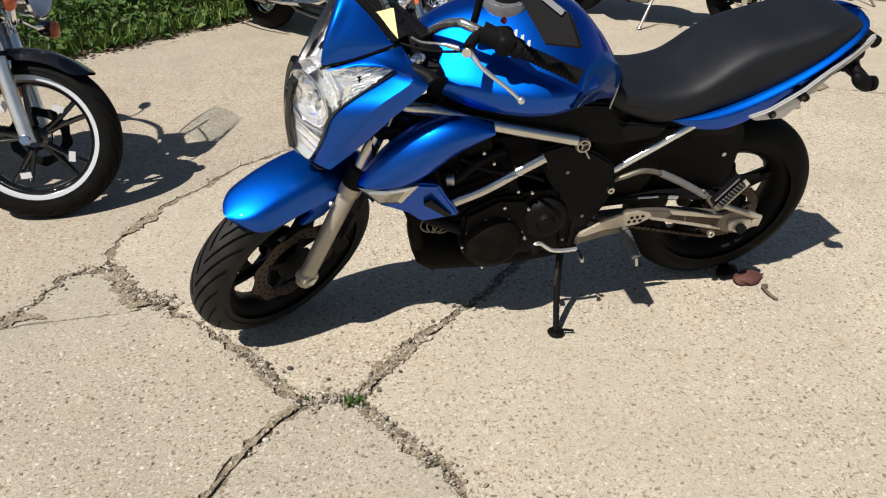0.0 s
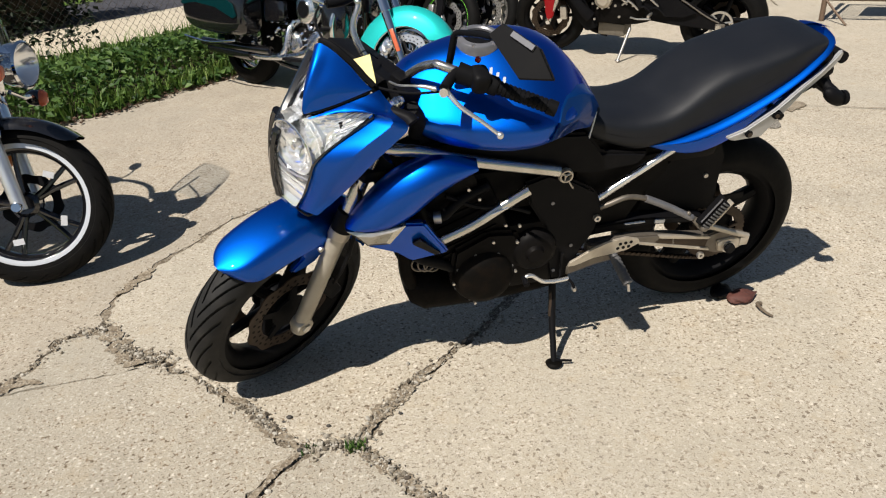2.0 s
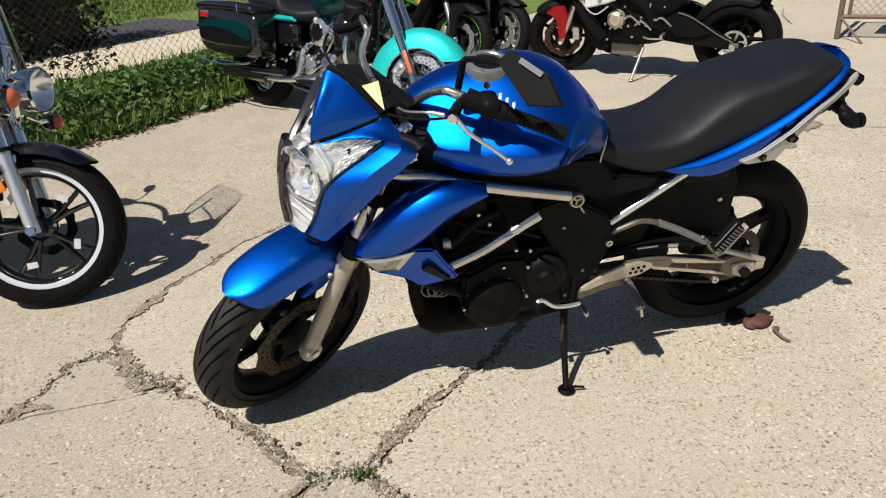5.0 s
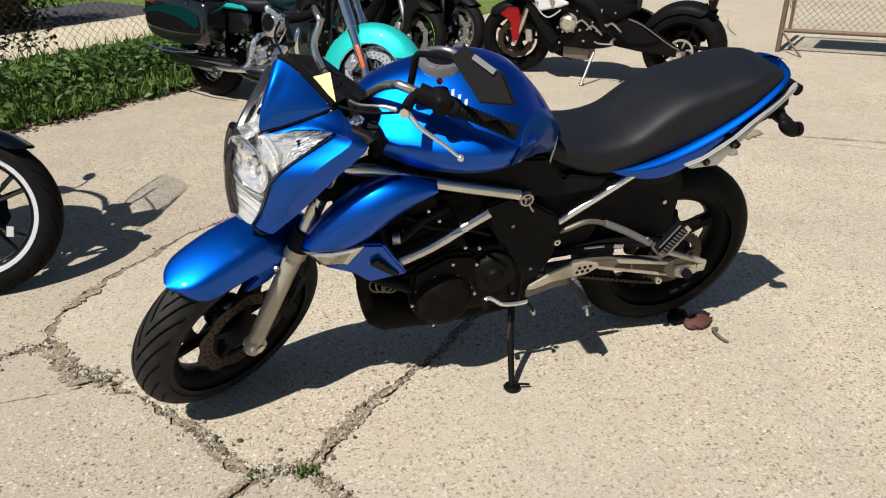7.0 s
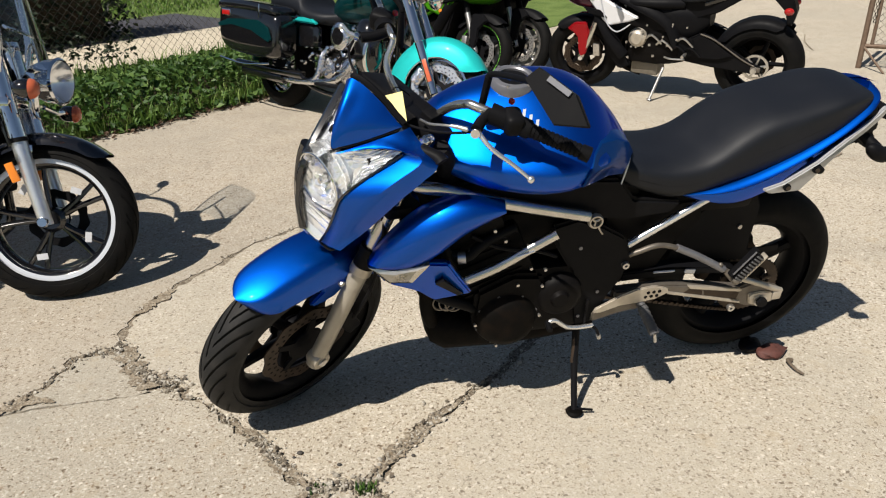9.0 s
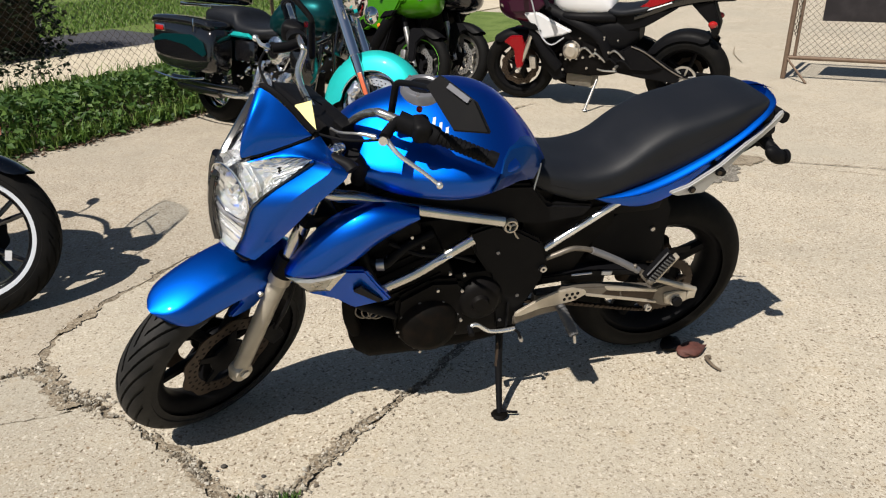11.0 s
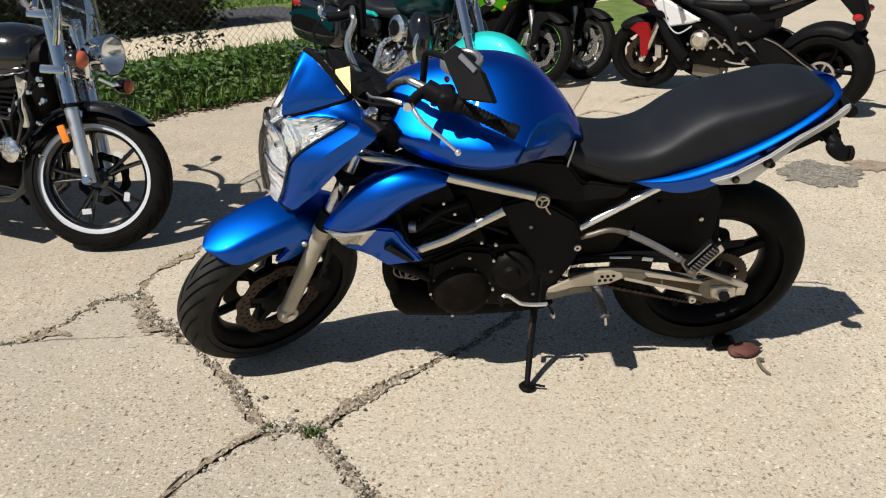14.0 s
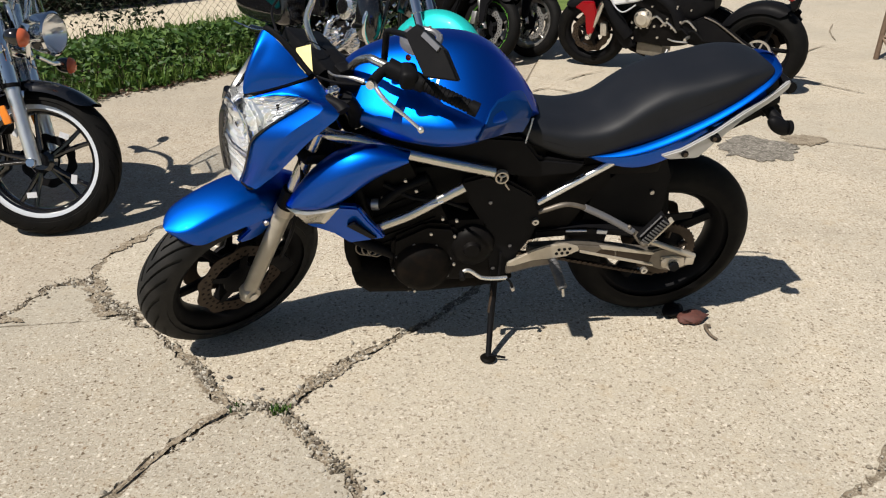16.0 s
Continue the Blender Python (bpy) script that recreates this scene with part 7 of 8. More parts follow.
def bars(bike, m, grip_at, stem, clamp, mat_bar=CHROME):
    for s in (-1, 1):
        pts = [(clamp[0], s * 0.03, clamp[1]), (stem[0], s * 0.16, stem[1]), ((stem[0] + grip_at[0]) / 2, s * 0.30, (stem[1] + grip_at[1]) / 2 + 0.02), (grip_at[0], s * 0.40, grip_at[1])]
        part("handlebar", tube(pts, 0.0135, 12, 5), mat_bar, bike, "chrome handlebar", m=m)
        part("grip", tube([pts[3], (grip_at[0] + 0.05, s * 0.50, grip_at[1] - 0.015)], 0.019, 12, 1), PLASTIC, bike, m=m)
        part("lever", tube([(grip_at[0] - 0.04, s * 0.39, grip_at[1]), (grip_at[0] - 0.03, s * 0.45, grip_at[1] - 0.01), (grip_at[0] + 0.0, s * 0.52, grip_at[1] - 0.03)], 0.007, 8, 4), mat_bar, bike, m=m)
        part("switch_box", box(0.05, 0.06, 0.05, Matrix.Translation((grip_at[0], s * 0.385, grip_at[1])), 0.012), PLASTIC, bike, m=m)
        part("mirror_stem", tube([(grip_at[0] - 0.01, s * 0.38, grip_at[1] + 0.01), (grip_at[0] - 0.02, s * 0.42, grip_at[1] + 0.1), (grip_at[0] - 0.01, s * 0.47, grip_at[1] + 0.14)], 0.006, 8, 4), mat_bar, bike, m=m)
        mir = ball(0.055, Matrix.Translation((grip_at[0], s * 0.49, grip_at[1] + 0.16)) @ Matrix.Diagonal((0.35, 1.15, 0.75, 1)))
        part("mirror", mir, BLACK_PAINT, bike, "oval mirror", m=m)


def black_cruiser():
    wb = 1.64
    f = Vector((-1.685, 0.925))
    d = Vector((0.914, -0.405)).normalized()
    bike = thing("motorcycle", "black cruiser motorcycle with chrome fork, windshield and white rim stripes", "motorcycle", stand_at(f, f - d * wb, wb, 12.0), group="parked motorcycles")
    axle = (-wb / 2, 0, 0.314)
    S = steer_matrix(axle, 14.5, 26, 0.04)
    w = wheel(bike, "front_wheel", 0.316, 0.125, 0.24, S @ Matrix.Translation(axle), BLACK_PAINT, 5, True, True, WHITE_RIM, 0.115, PLASTIC, (-1,), tread=TYRE)
    w["label"] = "black twin-spoke front wheel with white rim stripe"
    rnd = random.Random(3)
    for k in range(4):
        a = k * 1.35 + 0.9
        st = box(0.024, 0.003, 0.04, Matrix.Translation((axle[0] + 0.15 * math.cos(a), 0.038, axle[2] + 0.15 * math.sin(a))) @ Matrix.Rotation(-a + 0.4, 4, "Y"), 0)
        part("sticker", st, STICKER, w, "pale paper sticker on the wheel", m=S)
    LX, LZ = -0.85, 0.852
    tan30 = math.tan(radians(14.5))
    for s in (-1, 1):
        y = s * 0.115
        X = lambda z: axle[0] + (z - axle[2]) * tan30
        part("fork_slider", tube([(X(0.30) - 0.005, y, 0.30), (X(0.62), y, 0.62)], (0.025, 0.029), 16, 2), SATIN, bike, "polished fork slider", m=S)
        part("fork_cover", tube([(X(0.615), y, 0.615), (X(1.0), y, 1.0)], 0.033, 16, 1), CHROME, bike, "chrome fork cover", m=S)
        part("fork_ring", tube([(X(0.612), y, 0.612), (X(0.628), y, 0.628)], 0.0345, 16, 1), PLASTIC, bike, m=S)
        part("axle_cap", lathe([(0, s * 0.03), (0.017, s * 0.03), (0.022, s * 0.02), (0.022, -s * 0.02)], 16, Matrix.Translation((axle[0], y, axle[2]))), CHROME, bike, m=S)
        part("reflector", box(0.03, 0.014, 0.075, Matrix.Translation((X(0.50) + 0.045, y + s * 0.03, 0.50)) @ Matrix.Rotation(radians(22), 4, "Y"), 0.004), AMBER, bike, "amber side reflector", m=S)
        part("fender_stay", box(0.04, 0.02, 0.03, Matrix.Translation((X(0.60) - 0.02, y * 0.86, 0.59)), 0.006), CHROME, bike, m=S)
        part("indicator_arm", tube([(LX + 0.06, s * 0.02, LZ - 0.10), (LX + 0.04, s * 0.12, LZ - 0.115), (LX + 0.03, s * 0.16, LZ - 0.08 + s * 0.03), (LX + 0.03, s * 0.23, LZ - 0.08 + s * 0.03)], 0.009, 8, 4), CHROME, bike, "chrome indicator bracket", m=S)
        ib = part("indicator", ball(0.042, Matrix.Translation((LX + 0.035, s * 0.255, LZ - 0.08 + s * 0.03)) @ Matrix.Diagonal((1.0, 0.8, 0.8, 1))), BLACK_PAINT, bike, "black indicator with orange lens", m=S)
        part("indicator_lens", lathe([(0, 0.028), (0.02, 0.026), (0.033, 0.014), (0.037, 0.0), (0, 0)], 20, Matrix.Translation((LX + 0.015, s * 0.255, LZ - 0.08 + s * 0.03)) @ Matrix.Rotation(radians(90), 4, "Z")), ORANGE_LENS, ib, m=S)
    fd = shell_fender((axle[0], 0, axle[2]), 0.342, 0.080, 130, 30, 0.05)
    part("front_fender", fd, BLACK_PAINT, bike, "gloss black front fender", m=S)
    L = S @ Matrix.Translation((LX, 0, LZ)) @ Matrix.Rotation(radians(-14), 4, "Z") @ Matrix.Translation((-LX, 0, -LZ))
    shell = lathe([(0.0, 0.13), (0.03, 0.125), (0.062, 0.09), (0.082, 0.04), (0.088, 0.0), (0.092, -0.012), (0.084, -0.02)], 32, Matrix.Translation((LX, 0, LZ)) @ Matrix.Rotation(radians(-90), 4, "Z"))
    lamp = part("headlamp", shell, CHROME, bike, "round chrome headlamp", m=L)
    gl = part("lens", lathe([(0, -0.034), (0.04, -0.03), (0.07, -0.018), (0.083, -0.004)], 32, Matrix.Translation((LX - 0.012, 0, LZ)) @ Matrix.Rotation(radians(-90), 4, "Z")), LENS, lamp, m=L)
    gl.visible_shadow = False
    part("reflector_bowl", lathe([(0, 0.05), (0.03, 0.045), (0.06, 0.02), (0.08, -0.004)], 32, Matrix.Translation((LX - 0.007, 0, LZ)) @ Matrix.Rotation(radians(-90), 4, "Z")), REFLECTOR, lamp, m=L)
    for z in (0.76, 0.98):
        part("triple_clamp", box(0.1, 0.30, 0.04, Matrix.Translation((axle[0] + (z - axle[2]) * tan30 + 0.03, 0, z)), 0.012), CHROME, bike, m=S)
    part("fork_shroud", box(0.05, 0.19, 0.26, Matrix.Translation((axle[0] + (0.72 - axle[2]) * tan30 + 0.03, 0, 0.72)) @ Matrix.Rotation(radians(14.5), 4, "Y"), 0.015), BLACK_PAINT, bike, "black shroud between the fork legs", m=S)
    part("frame_neck_cover", blob([(-0.66, 0.05, 0.62, 0.86), (-0.60, 0.10, 0.52, 0.90), (-0.45, 0.13, 0.46, 0.80), (-0.2, 0.14, 0.44, 0.74), (0.1, 0.12, 0.46, 0.72)], 3.0), ENGINE, bike, "black frame and airbox under the tank", smooth=50)
    # windshield
    rows = []
    for i in range(9):
        t = i / 8
        hw = 0.25 * (0.86 + 0.22 * math.sin(math.pi * min(1, 0.15 + t * 0.75)))
        rows.append([Vector((-0.82 + 0.16 * t + 0.10 * q * q, hw * q, 0.91 + 0.50 * t)) for q in (-1, -0.75, -0.5, -0.25, 0, 0.25, 0.5, 0.75, 1)])
    bm = loft(rows, cap=False, closed=False)
    bmesh.ops.solidify(bm, geom=bm.faces[:], thickness=0.004)
    ws = part("windshield", bm, ACRYLIC, bike, "clear acrylic windshield", m=S, smooth=60)
    for s in (-1, 1):
        part("windshield_brace", tube([(-0.69, s * 0.14, 0.86), (-0.70, s * 0.16, 1.0), (-0.66, s * 0.17, 1.2)], 0.016, 8, 4, 0.4), CHROME, bike, "chrome windshield brace", m=S)
        part("windshield_side", tube([r[0 if s < 0 else -1] for r in rows], 0.004, 6, 1), CHROME, ws, m=S)
    part("windshield_bar", tube([(-0.74, -0.2, 1.02), (-0.76, 0, 1.02), (-0.74, 0.2, 1.02)], 0.010, 8, 4, 0.5), CHROME, bike, m=S)
    bars(bike, S, (-0.30, 1.08), (-0.46, 1.10), (-0.52, 1.02))
    tank = part("fuel_tank", blob([(-0.58, 0.05, 0.78, 0.86), (-0.56, 0.12, 0.72, 0.92), (-0.45, 0.175, 0.68, 0.96), (-0.28, 0.18, 0.68, 0.95), (-0.1, 0.13, 0.71, 0.90), (0.05, 0.08, 0.70, 0.82), (0.1, 0.03, 0.71, 0.78)], 2.2), BLACK_PAINT, bike, "gloss black teardrop tank", smooth=60)
    for k in range(3):
        part("emblem_bar", box(0.05 - 0.01 * k, 0.004, 0.010, Matrix.Translation((-0.35 + 0.03 * k, 0.172, 0.88 - 0.016 * k)), 0), RED_LENS, tank)
    part("instrument", lathe([(0, 0.03), (0.05, 0.028), (0.06, 0.0)], 24, pose(-0.12, 0, 0.965, 80, 0, 0)), CHROME, bike)
    part("seat", blob([(0.08, 0.09, 0.68, 0.74), (0.2, 0.16, 0.66, 0.73), (0.4, 0.17, 0.66, 0.76), (0.5, 0.14, 0.70, 0.82), (0.8, 0.12, 0.72, 0.84), (0.9, 0.06, 0.74, 0.80)], 2.8), VINYL, bike, "black vinyl seat", smooth=60)
    part("rear_fender", shell_fender((wb / 2, 0, 0.32), 0.37, 0.10, 150, -10, 0.09), BLACK_PAINT, bike, "gloss black rear fender")
    v_twin(bike, x=-0.2)
    part("engine_bracket", plate([(-0.608, 0.745), (-0.675, 0.722), (-0.652, 0.62), (-0.674, 0.535), (-0.618, 0.528), (-0.628, 0.62)], 0.188, 0.200, bevel=0.004), ALLOY, bike, "cast alloy engine bracket")
    part("cover_ring", lathe([(0.0, 0.018), (0.03, 0.018), (0.05, 0.010), (0.058, 0.0), (0.058, -0.04)], 28, Matrix.Translation((-0.53, 0.185, 0.43))), CHROME_BUSY, bike, "chrome cover ahead of the crankcase")
    for k in range(6):
        part("head_fin", box(0.16, 0.10, 0.008, Matrix.Translation((-0.50, 0.13, 0.56 + 0.022 * k)), 0.002), ENGINE, bike)
    for k in range(4):
        part("engine_hose", tube([(-0.72 + 0.05 * k, 0.16, 0.74 - 0.02 * k), (-0.66 + 0.03 * k, 0.20, 0.66 - 0.03 * k), (-0.70 + 0.06 * k, 0.20, 0.56), (-0.60 + 0.02 * k, 0.18, 0.46)], 0.009, 8, 4), BLACK_PAINT if k % 2 else PLASTIC, bike)
    glint = random.Random(12)
    for k in range(16):
        bolt(bike, (glint.uniform(-0.78, -0.44), 0.196, glint.uniform(0.42, 0.74)), (0, 1, 0), glint.uniform(0.005, 0.012), 0.010, CHROME)
    part("tank_trim", tube([(-0.575, 0.10, 0.765), (-0.54, 0.150, 0.745), (-0.45, 0.181, 0.735), (-0.30, 0.187, 0.735)], 0.004, 8, 4), CHROME, bike, "chrome tank trim")
    part("radiator", box(0.05, 0.20, 0.24, Matrix.Translation((-0.56, 0, 0.52)), 0.02), ENGINE, bike, "black radiator")
    part("lower_cover", blob([(-0.50, 0.08, 0.26, 0.38), (-0.42, 0.15, 0.24, 0.48), (-0.1, 0.18, 0.22, 0.60), (0.3, 0.18, 0.22, 0.58), (0.45, 0.12, 0.26, 0.5)], 3.2), ENGINE, bike, "black lower engine cover")
    part("exhaust_shield", tube([(-0.42, 0.23, 0.52), (-0.40, 0.25, 0.40), (-0.30, 0.26, 0.30), (0.1, 0.27, 0.27), (0.7, 0.27, 0.29)], 0.035, 12, 4), CHROME, bike, "chrome exhaust shield")
    for s in (-1, 1):
        part("side_cover", box(0.24, 0.04, 0.2, Matrix.Translation((0.33, s * 0.13, 0.52)), 0.02), BLACK_PAINT, bike)
        part("shock", tube([(0.55, s * 0.15, 0.62), (0.72, s * 0.15, 0.38)], 0.028, 12, 1), CHROME, bike)
        part("swing_arm", tube([(0.3, s * 0.13, 0.34), (wb / 2, s * 0.14, 0.32)], 0.022, 10, 1), BLACK_PAINT, bike)
    wheel(bike, "rear_wheel", 0.32, 0.17, 0.215, Matrix.Translation((wb / 2, 0, 0.32)), BLACK_PAINT, 5, False, True, WHITE_RIM, 0.14, CHROME, (1,))
    part("side_stand", rod((-0.05, -0.13, 0.24), (-0.03, -0.29, 0.05), 0.012, 8), PLASTIC, bike)
    return bike


def teal_tourer():
    wb = 1.62
    f = Vector((0.165, 2.735))
    d = Vector((0.62, -0.78)).normalized()
    bike = thing("motorcycle", "teal touring motorcycle with hard saddlebags and turquoise front fender", "motorcycle", stand_at(f, f - d * wb, wb, 9.0), group="parked motorcycles")
    axle = (-wb / 2, 0, 0.315)
    S = steer_matrix(axle, 28, 24, 0.03)
    w = wheel(bike, "front_wheel", 0.318, 0.135, 0.215, S @ Matrix.Translation(axle), CHROME, 9, False, True, CHROME, 0.178, POLISHED, (-1, 1))
    w["label"] = "chrome front wheel with twin discs"
    t28 = math.tan(radians(28))
    X = lambda z: axle[0] + (z - axle[2]) * t28
    for s in (-1, 1):
        y = s * 0.125
        part("fork_slider", tube([(X(0.29), y, 0.29), (X(0.62), y, 0.62)], (0.027, 0.03), 14, 2), CHROME, bike, "chrome fork slider", m=S)
        part("fork_cover", tube([(X(0.60), y, 0.60), (X(1.02), y, 1.02)], 0.038, 16, 1), CHROME, bike, "chrome fork cover", m=S)
        part("reflector", box(0.028, 0.016, 0.15, Matrix.Translation((X(0.43) - 0.006, y + s * 0.026, 0.43)) @ Matrix.Rotation(radians(28), 4, "Y"), 0.006), ORANGE_LENS, bike, "long orange fork reflector", m=S)
        cal = box(0.075, 0.06, 0.11, Matrix.Translation((axle[0] + 0.12, y * 0.80, 0.39)) @ Matrix.Rotation(radians(-30), 4, "Y"), 0.022, seg=3)
        for k in range(3):
            lathe([(0, 0.012), (0.010, 0.010), (0.013, 0.0)], 14, Matrix.Translation((axle[0] + 0.10 + 0.02 * k, y * 0.80 + s * 0.03, 0.42 - 0.03 * k)) @ Matrix.Diagonal((1, s, 1, 1)), cal)
        part("brake_caliper", cal, CHROME_BUSY, bike, "chrome brake caliper", m=S)
        part("wheel_hub", lathe([(0, 0.09), (0.03, 0.088), (0.045, 0.075), (0.05, 0.05), (0.075, 0.045), (0.08, 0.03)], 28, Matrix.Translation((axle[0], 0, axle[2])) @ Matrix.Diagonal((1, s, 1, 1))), CHROME, bike, "chrome wheel hub", m=S)
        part("passing_lamp", ball(0.06, Matrix.Translation((X(0.95) - 0.13, s * 0.2, 0.93)) @ Matrix.Diagonal((0.8, 1, 1, 1))), CHROME, bike, "round chrome passing lamp", m=S)
    fd = shell_fender((axle[0] + 0.004, 0, axle[2] + 0.005), 0.352, 0.105, 150, -12, 0.15, 0.16)
    fe = part("front_fender", fd, TEAL, bike, "deep turquoise front fender", m=S)
    edge = [Vector((axle[0] + 0.004 + 0.206 * math.cos(radians(a)), 0.105, axle[2] + 0.005 + 0.206 * math.sin(radians(a)))) for a in range(135, 0, -9)]
    part("fender_trim", tube([p for p in edge], 0.004, 6, 2), CHROME, fe, m=S)
    head = lathe([(0.0, 0.16), (0.06, 0.14), (0.10, 0.07), (0.115, 0.0), (0.1, -0.02), (0.0, -0.04)], 28, Matrix.Translation((X(1.0) - 0.14, 0, 0.98)) @ Matrix.Rotation(radians(-90), 4, "Z"))
    part("headlamp_nacelle", head, CHROME, bike, "chrome headlamp nacelle", m=S)
    part("wind_deflector", box(0.01, 0.3, 0.26, Matrix.Translation((X(0.72) + 0.07, 0, 0.72)), 0.003), BLACK_PAINT, bike, m=S)
    bars(bike, S, (-0.02, 1.10), (-0.22, 1.16), (-0.33, 1.06))
    part("fuel_tank", blob([(-0.42, 0.06, 0.80, 0.90), (-0.36, 0.13, 0.74, 0.97), (-0.22, 0.18, 0.71, 1.0), (-0.05, 0.175, 0.70, 0.97), (0.1, 0.13, 0.69, 0.88), (0.17, 0.06, 0.70, 0.8)], 2.2), TEAL_DARK, bike, "dark teal fuel tank", smooth=60)
    part("seat", blob([(0.06, 0.1, 0.68, 0.76), (0.18, 0.19, 0.66, 0.755), (0.38, 0.2, 0.66, 0.79), (0.46, 0.18, 0.68, 0.87), (0.62, 0.18, 0.72, 0.88), (0.80, 0.16, 0.74, 0.86), (0.86, 0.06, 0.76, 0.82)], 2.8), VINYL, bike, "rounded black touring seat", smooth=60)
    part("rear_fender", shell_fender((wb / 2, 0, 0.315), 0.37, 0.11, 150, 0, 0.1), TEAL_DARK, bike, "dark teal rear fender")
    part("top_box", box(0.42, 0.56, 0.26, Matrix.Translation((0.98, 0, 1.02)), 0.06, seg=3), BLACK_PAINT, bike, "black top box")
    part("top_box_rack", box(0.4, 0.3, 0.03, Matrix.Translation((0.95, 0, 0.87)), 0.01), CHROME, bike)
    for s in (-1, 1):
        bag = blob([(0.42, 0.08, 0.46, 0.66), (0.47, 0.105, 0.40, 0.715), (0.70, 0.115, 0.385, 0.75), (0.95, 0.115, 0.40, 0.77), (1.10, 0.11, 0.44, 0.765), (1.17, 0.07, 0.51, 0.75)], 4.5)
        bg = part("saddlebag", bag, BLACK_PAINT, bike, "gloss black and teal hard saddlebag", m=Matrix.Translation((0, s * 0.29, 0)))
        band = plate([(0.46, 0.53), (0.50, 0.61), (0.62, 0.655), (0.80, 0.655), (1.0, 0.645), (1.14, 0.60), (1.12, 0.58), (0.95, 0.60), (0.7, 0.575), (0.5, 0.51)], s * 0.396, s * 0.407, bevel=0.003)
        part("teal_swoosh", band, TEAL_DARK, bg, "teal painted sweep")
        lid = blob([(0.445, 0.09, 0.695, 0.735), (0.50, 0.115, 0.70, 0.765), (0.8, 0.12, 0.71, 0.785), (1.1, 0.115, 0.71, 0.78), (1.16, 0.08, 0.705, 0.745)], 4.0)
        part("bag_lid", lid, BLACK_PAINT, bg, m=Matrix.Translation((0, s * 0.29, 0)))
        part("bag_latch", box(0.012, 0.008, 0.09, Matrix.Translation((0.60, s * 0.409, 0.72)), 0.003), CHROME, bg)
        part("bag_reflector", box(0.10, 0.008, 0.035, Matrix.Translation((1.02, s * 0.409, 0.685)), 0.004), RED_LENS, bg, "red reflector")
        part("reflector_frame", box(0.12, 0.006, 0.05, Matrix.Translation((1.02, s * 0.4065, 0.685)), 0.003), CHROME, bg)
        part("bag_rail", tube([(0.5, s * 0.40, 0.36), (0.8, s * 0.41, 0.33), (1.15, s * 0.38, 0.35)], 0.008, 8, 4), CHROME, bike, "chrome saddlebag rail")
        part("side_cover", box(0.22, 0.03, 0.15, Matrix.Translation((0.31, s * 0.17, 0.575)), 0.03), BLACK_PAINT, bike, "black side cover")
        # Turquoise plate added to stand for a cyan sheen; the reflection is in its colour.
        part("bag_sheen", plate([(0.20, 0.66), (0.26, 0.705), (0.44, 0.70), (0.46, 0.665)], s * 0.17, s * 0.21, bevel=0.012), TEAL, bike, "turquoise plate under the seat, painted in for a sheen")
        part("engine_guard", tube([(-0.42, s * 0.05, 0.72), (-0.45, s * 0.30, 0.62), (-0.45, s * 0.33, 0.45), (-0.36, s * 0.09, 0.25)], 0.015, 10, 5), CHROME, bike, "chrome engine guard")
        part("lower_fairing", blob([(-0.50, 0.03, 0.46, 0.62), (-0.45, 0.08, 0.40, 0.72), (-0.36, 0.08, 0.40, 0.74), (-0.31, 0.03, 0.46, 0.70)], 2.5), BLACK_PAINT, bike, m=Matrix.Translation((0, s * 0.26, 0)))
    v_twin(bike, CHROME_BUSY, 0.0, BLACK_PAINT)
    rnd = random.Random(12)
    for s in (-1, 1):
        for k in range(60):
            r = rnd.uniform(0.005, 0.015)
            at = Matrix.Translation((rnd.uniform(-0.32, 0.42), s * rnd.uniform(0.12, 0.17), rnd.uniform(0.26, 0.70)))
            part("engine_fitting", box(r * 2.2, r * 1.4, r * 1.6, at @ Euler((rnd.random(), rnd.random(), rnd.random())).to_matrix().to_4x4(), r * 0.4), CHROME, bike)
    part("muffler_heat_shield", tube([(0.3, 0.235, 0.30), (0.6, 0.24, 0.30), (1.1, 0.25, 0.31)], 0.03, 12, 4), BLACK_PAINT, bike, "black heat shield")
    part("crash_bar_pegs", rod((-0.44, 0.30, 0.5), (-0.44, 0.42, 0.5), 0.016, 10), PLASTIC, bike)
    wheel(bike, "rear_wheel", 0.318, 0.16, 0.21, Matrix.Translation((wb / 2, 0, 0.315)), CHROME, 9, False, True, None, 0.14, CHROME, (1,))
    part("side_stand", rod((-0.1, -0.15, 0.22), (-0.1, -0.30, 0.05), 0.012, 8), CHROME, bike)
    return bike


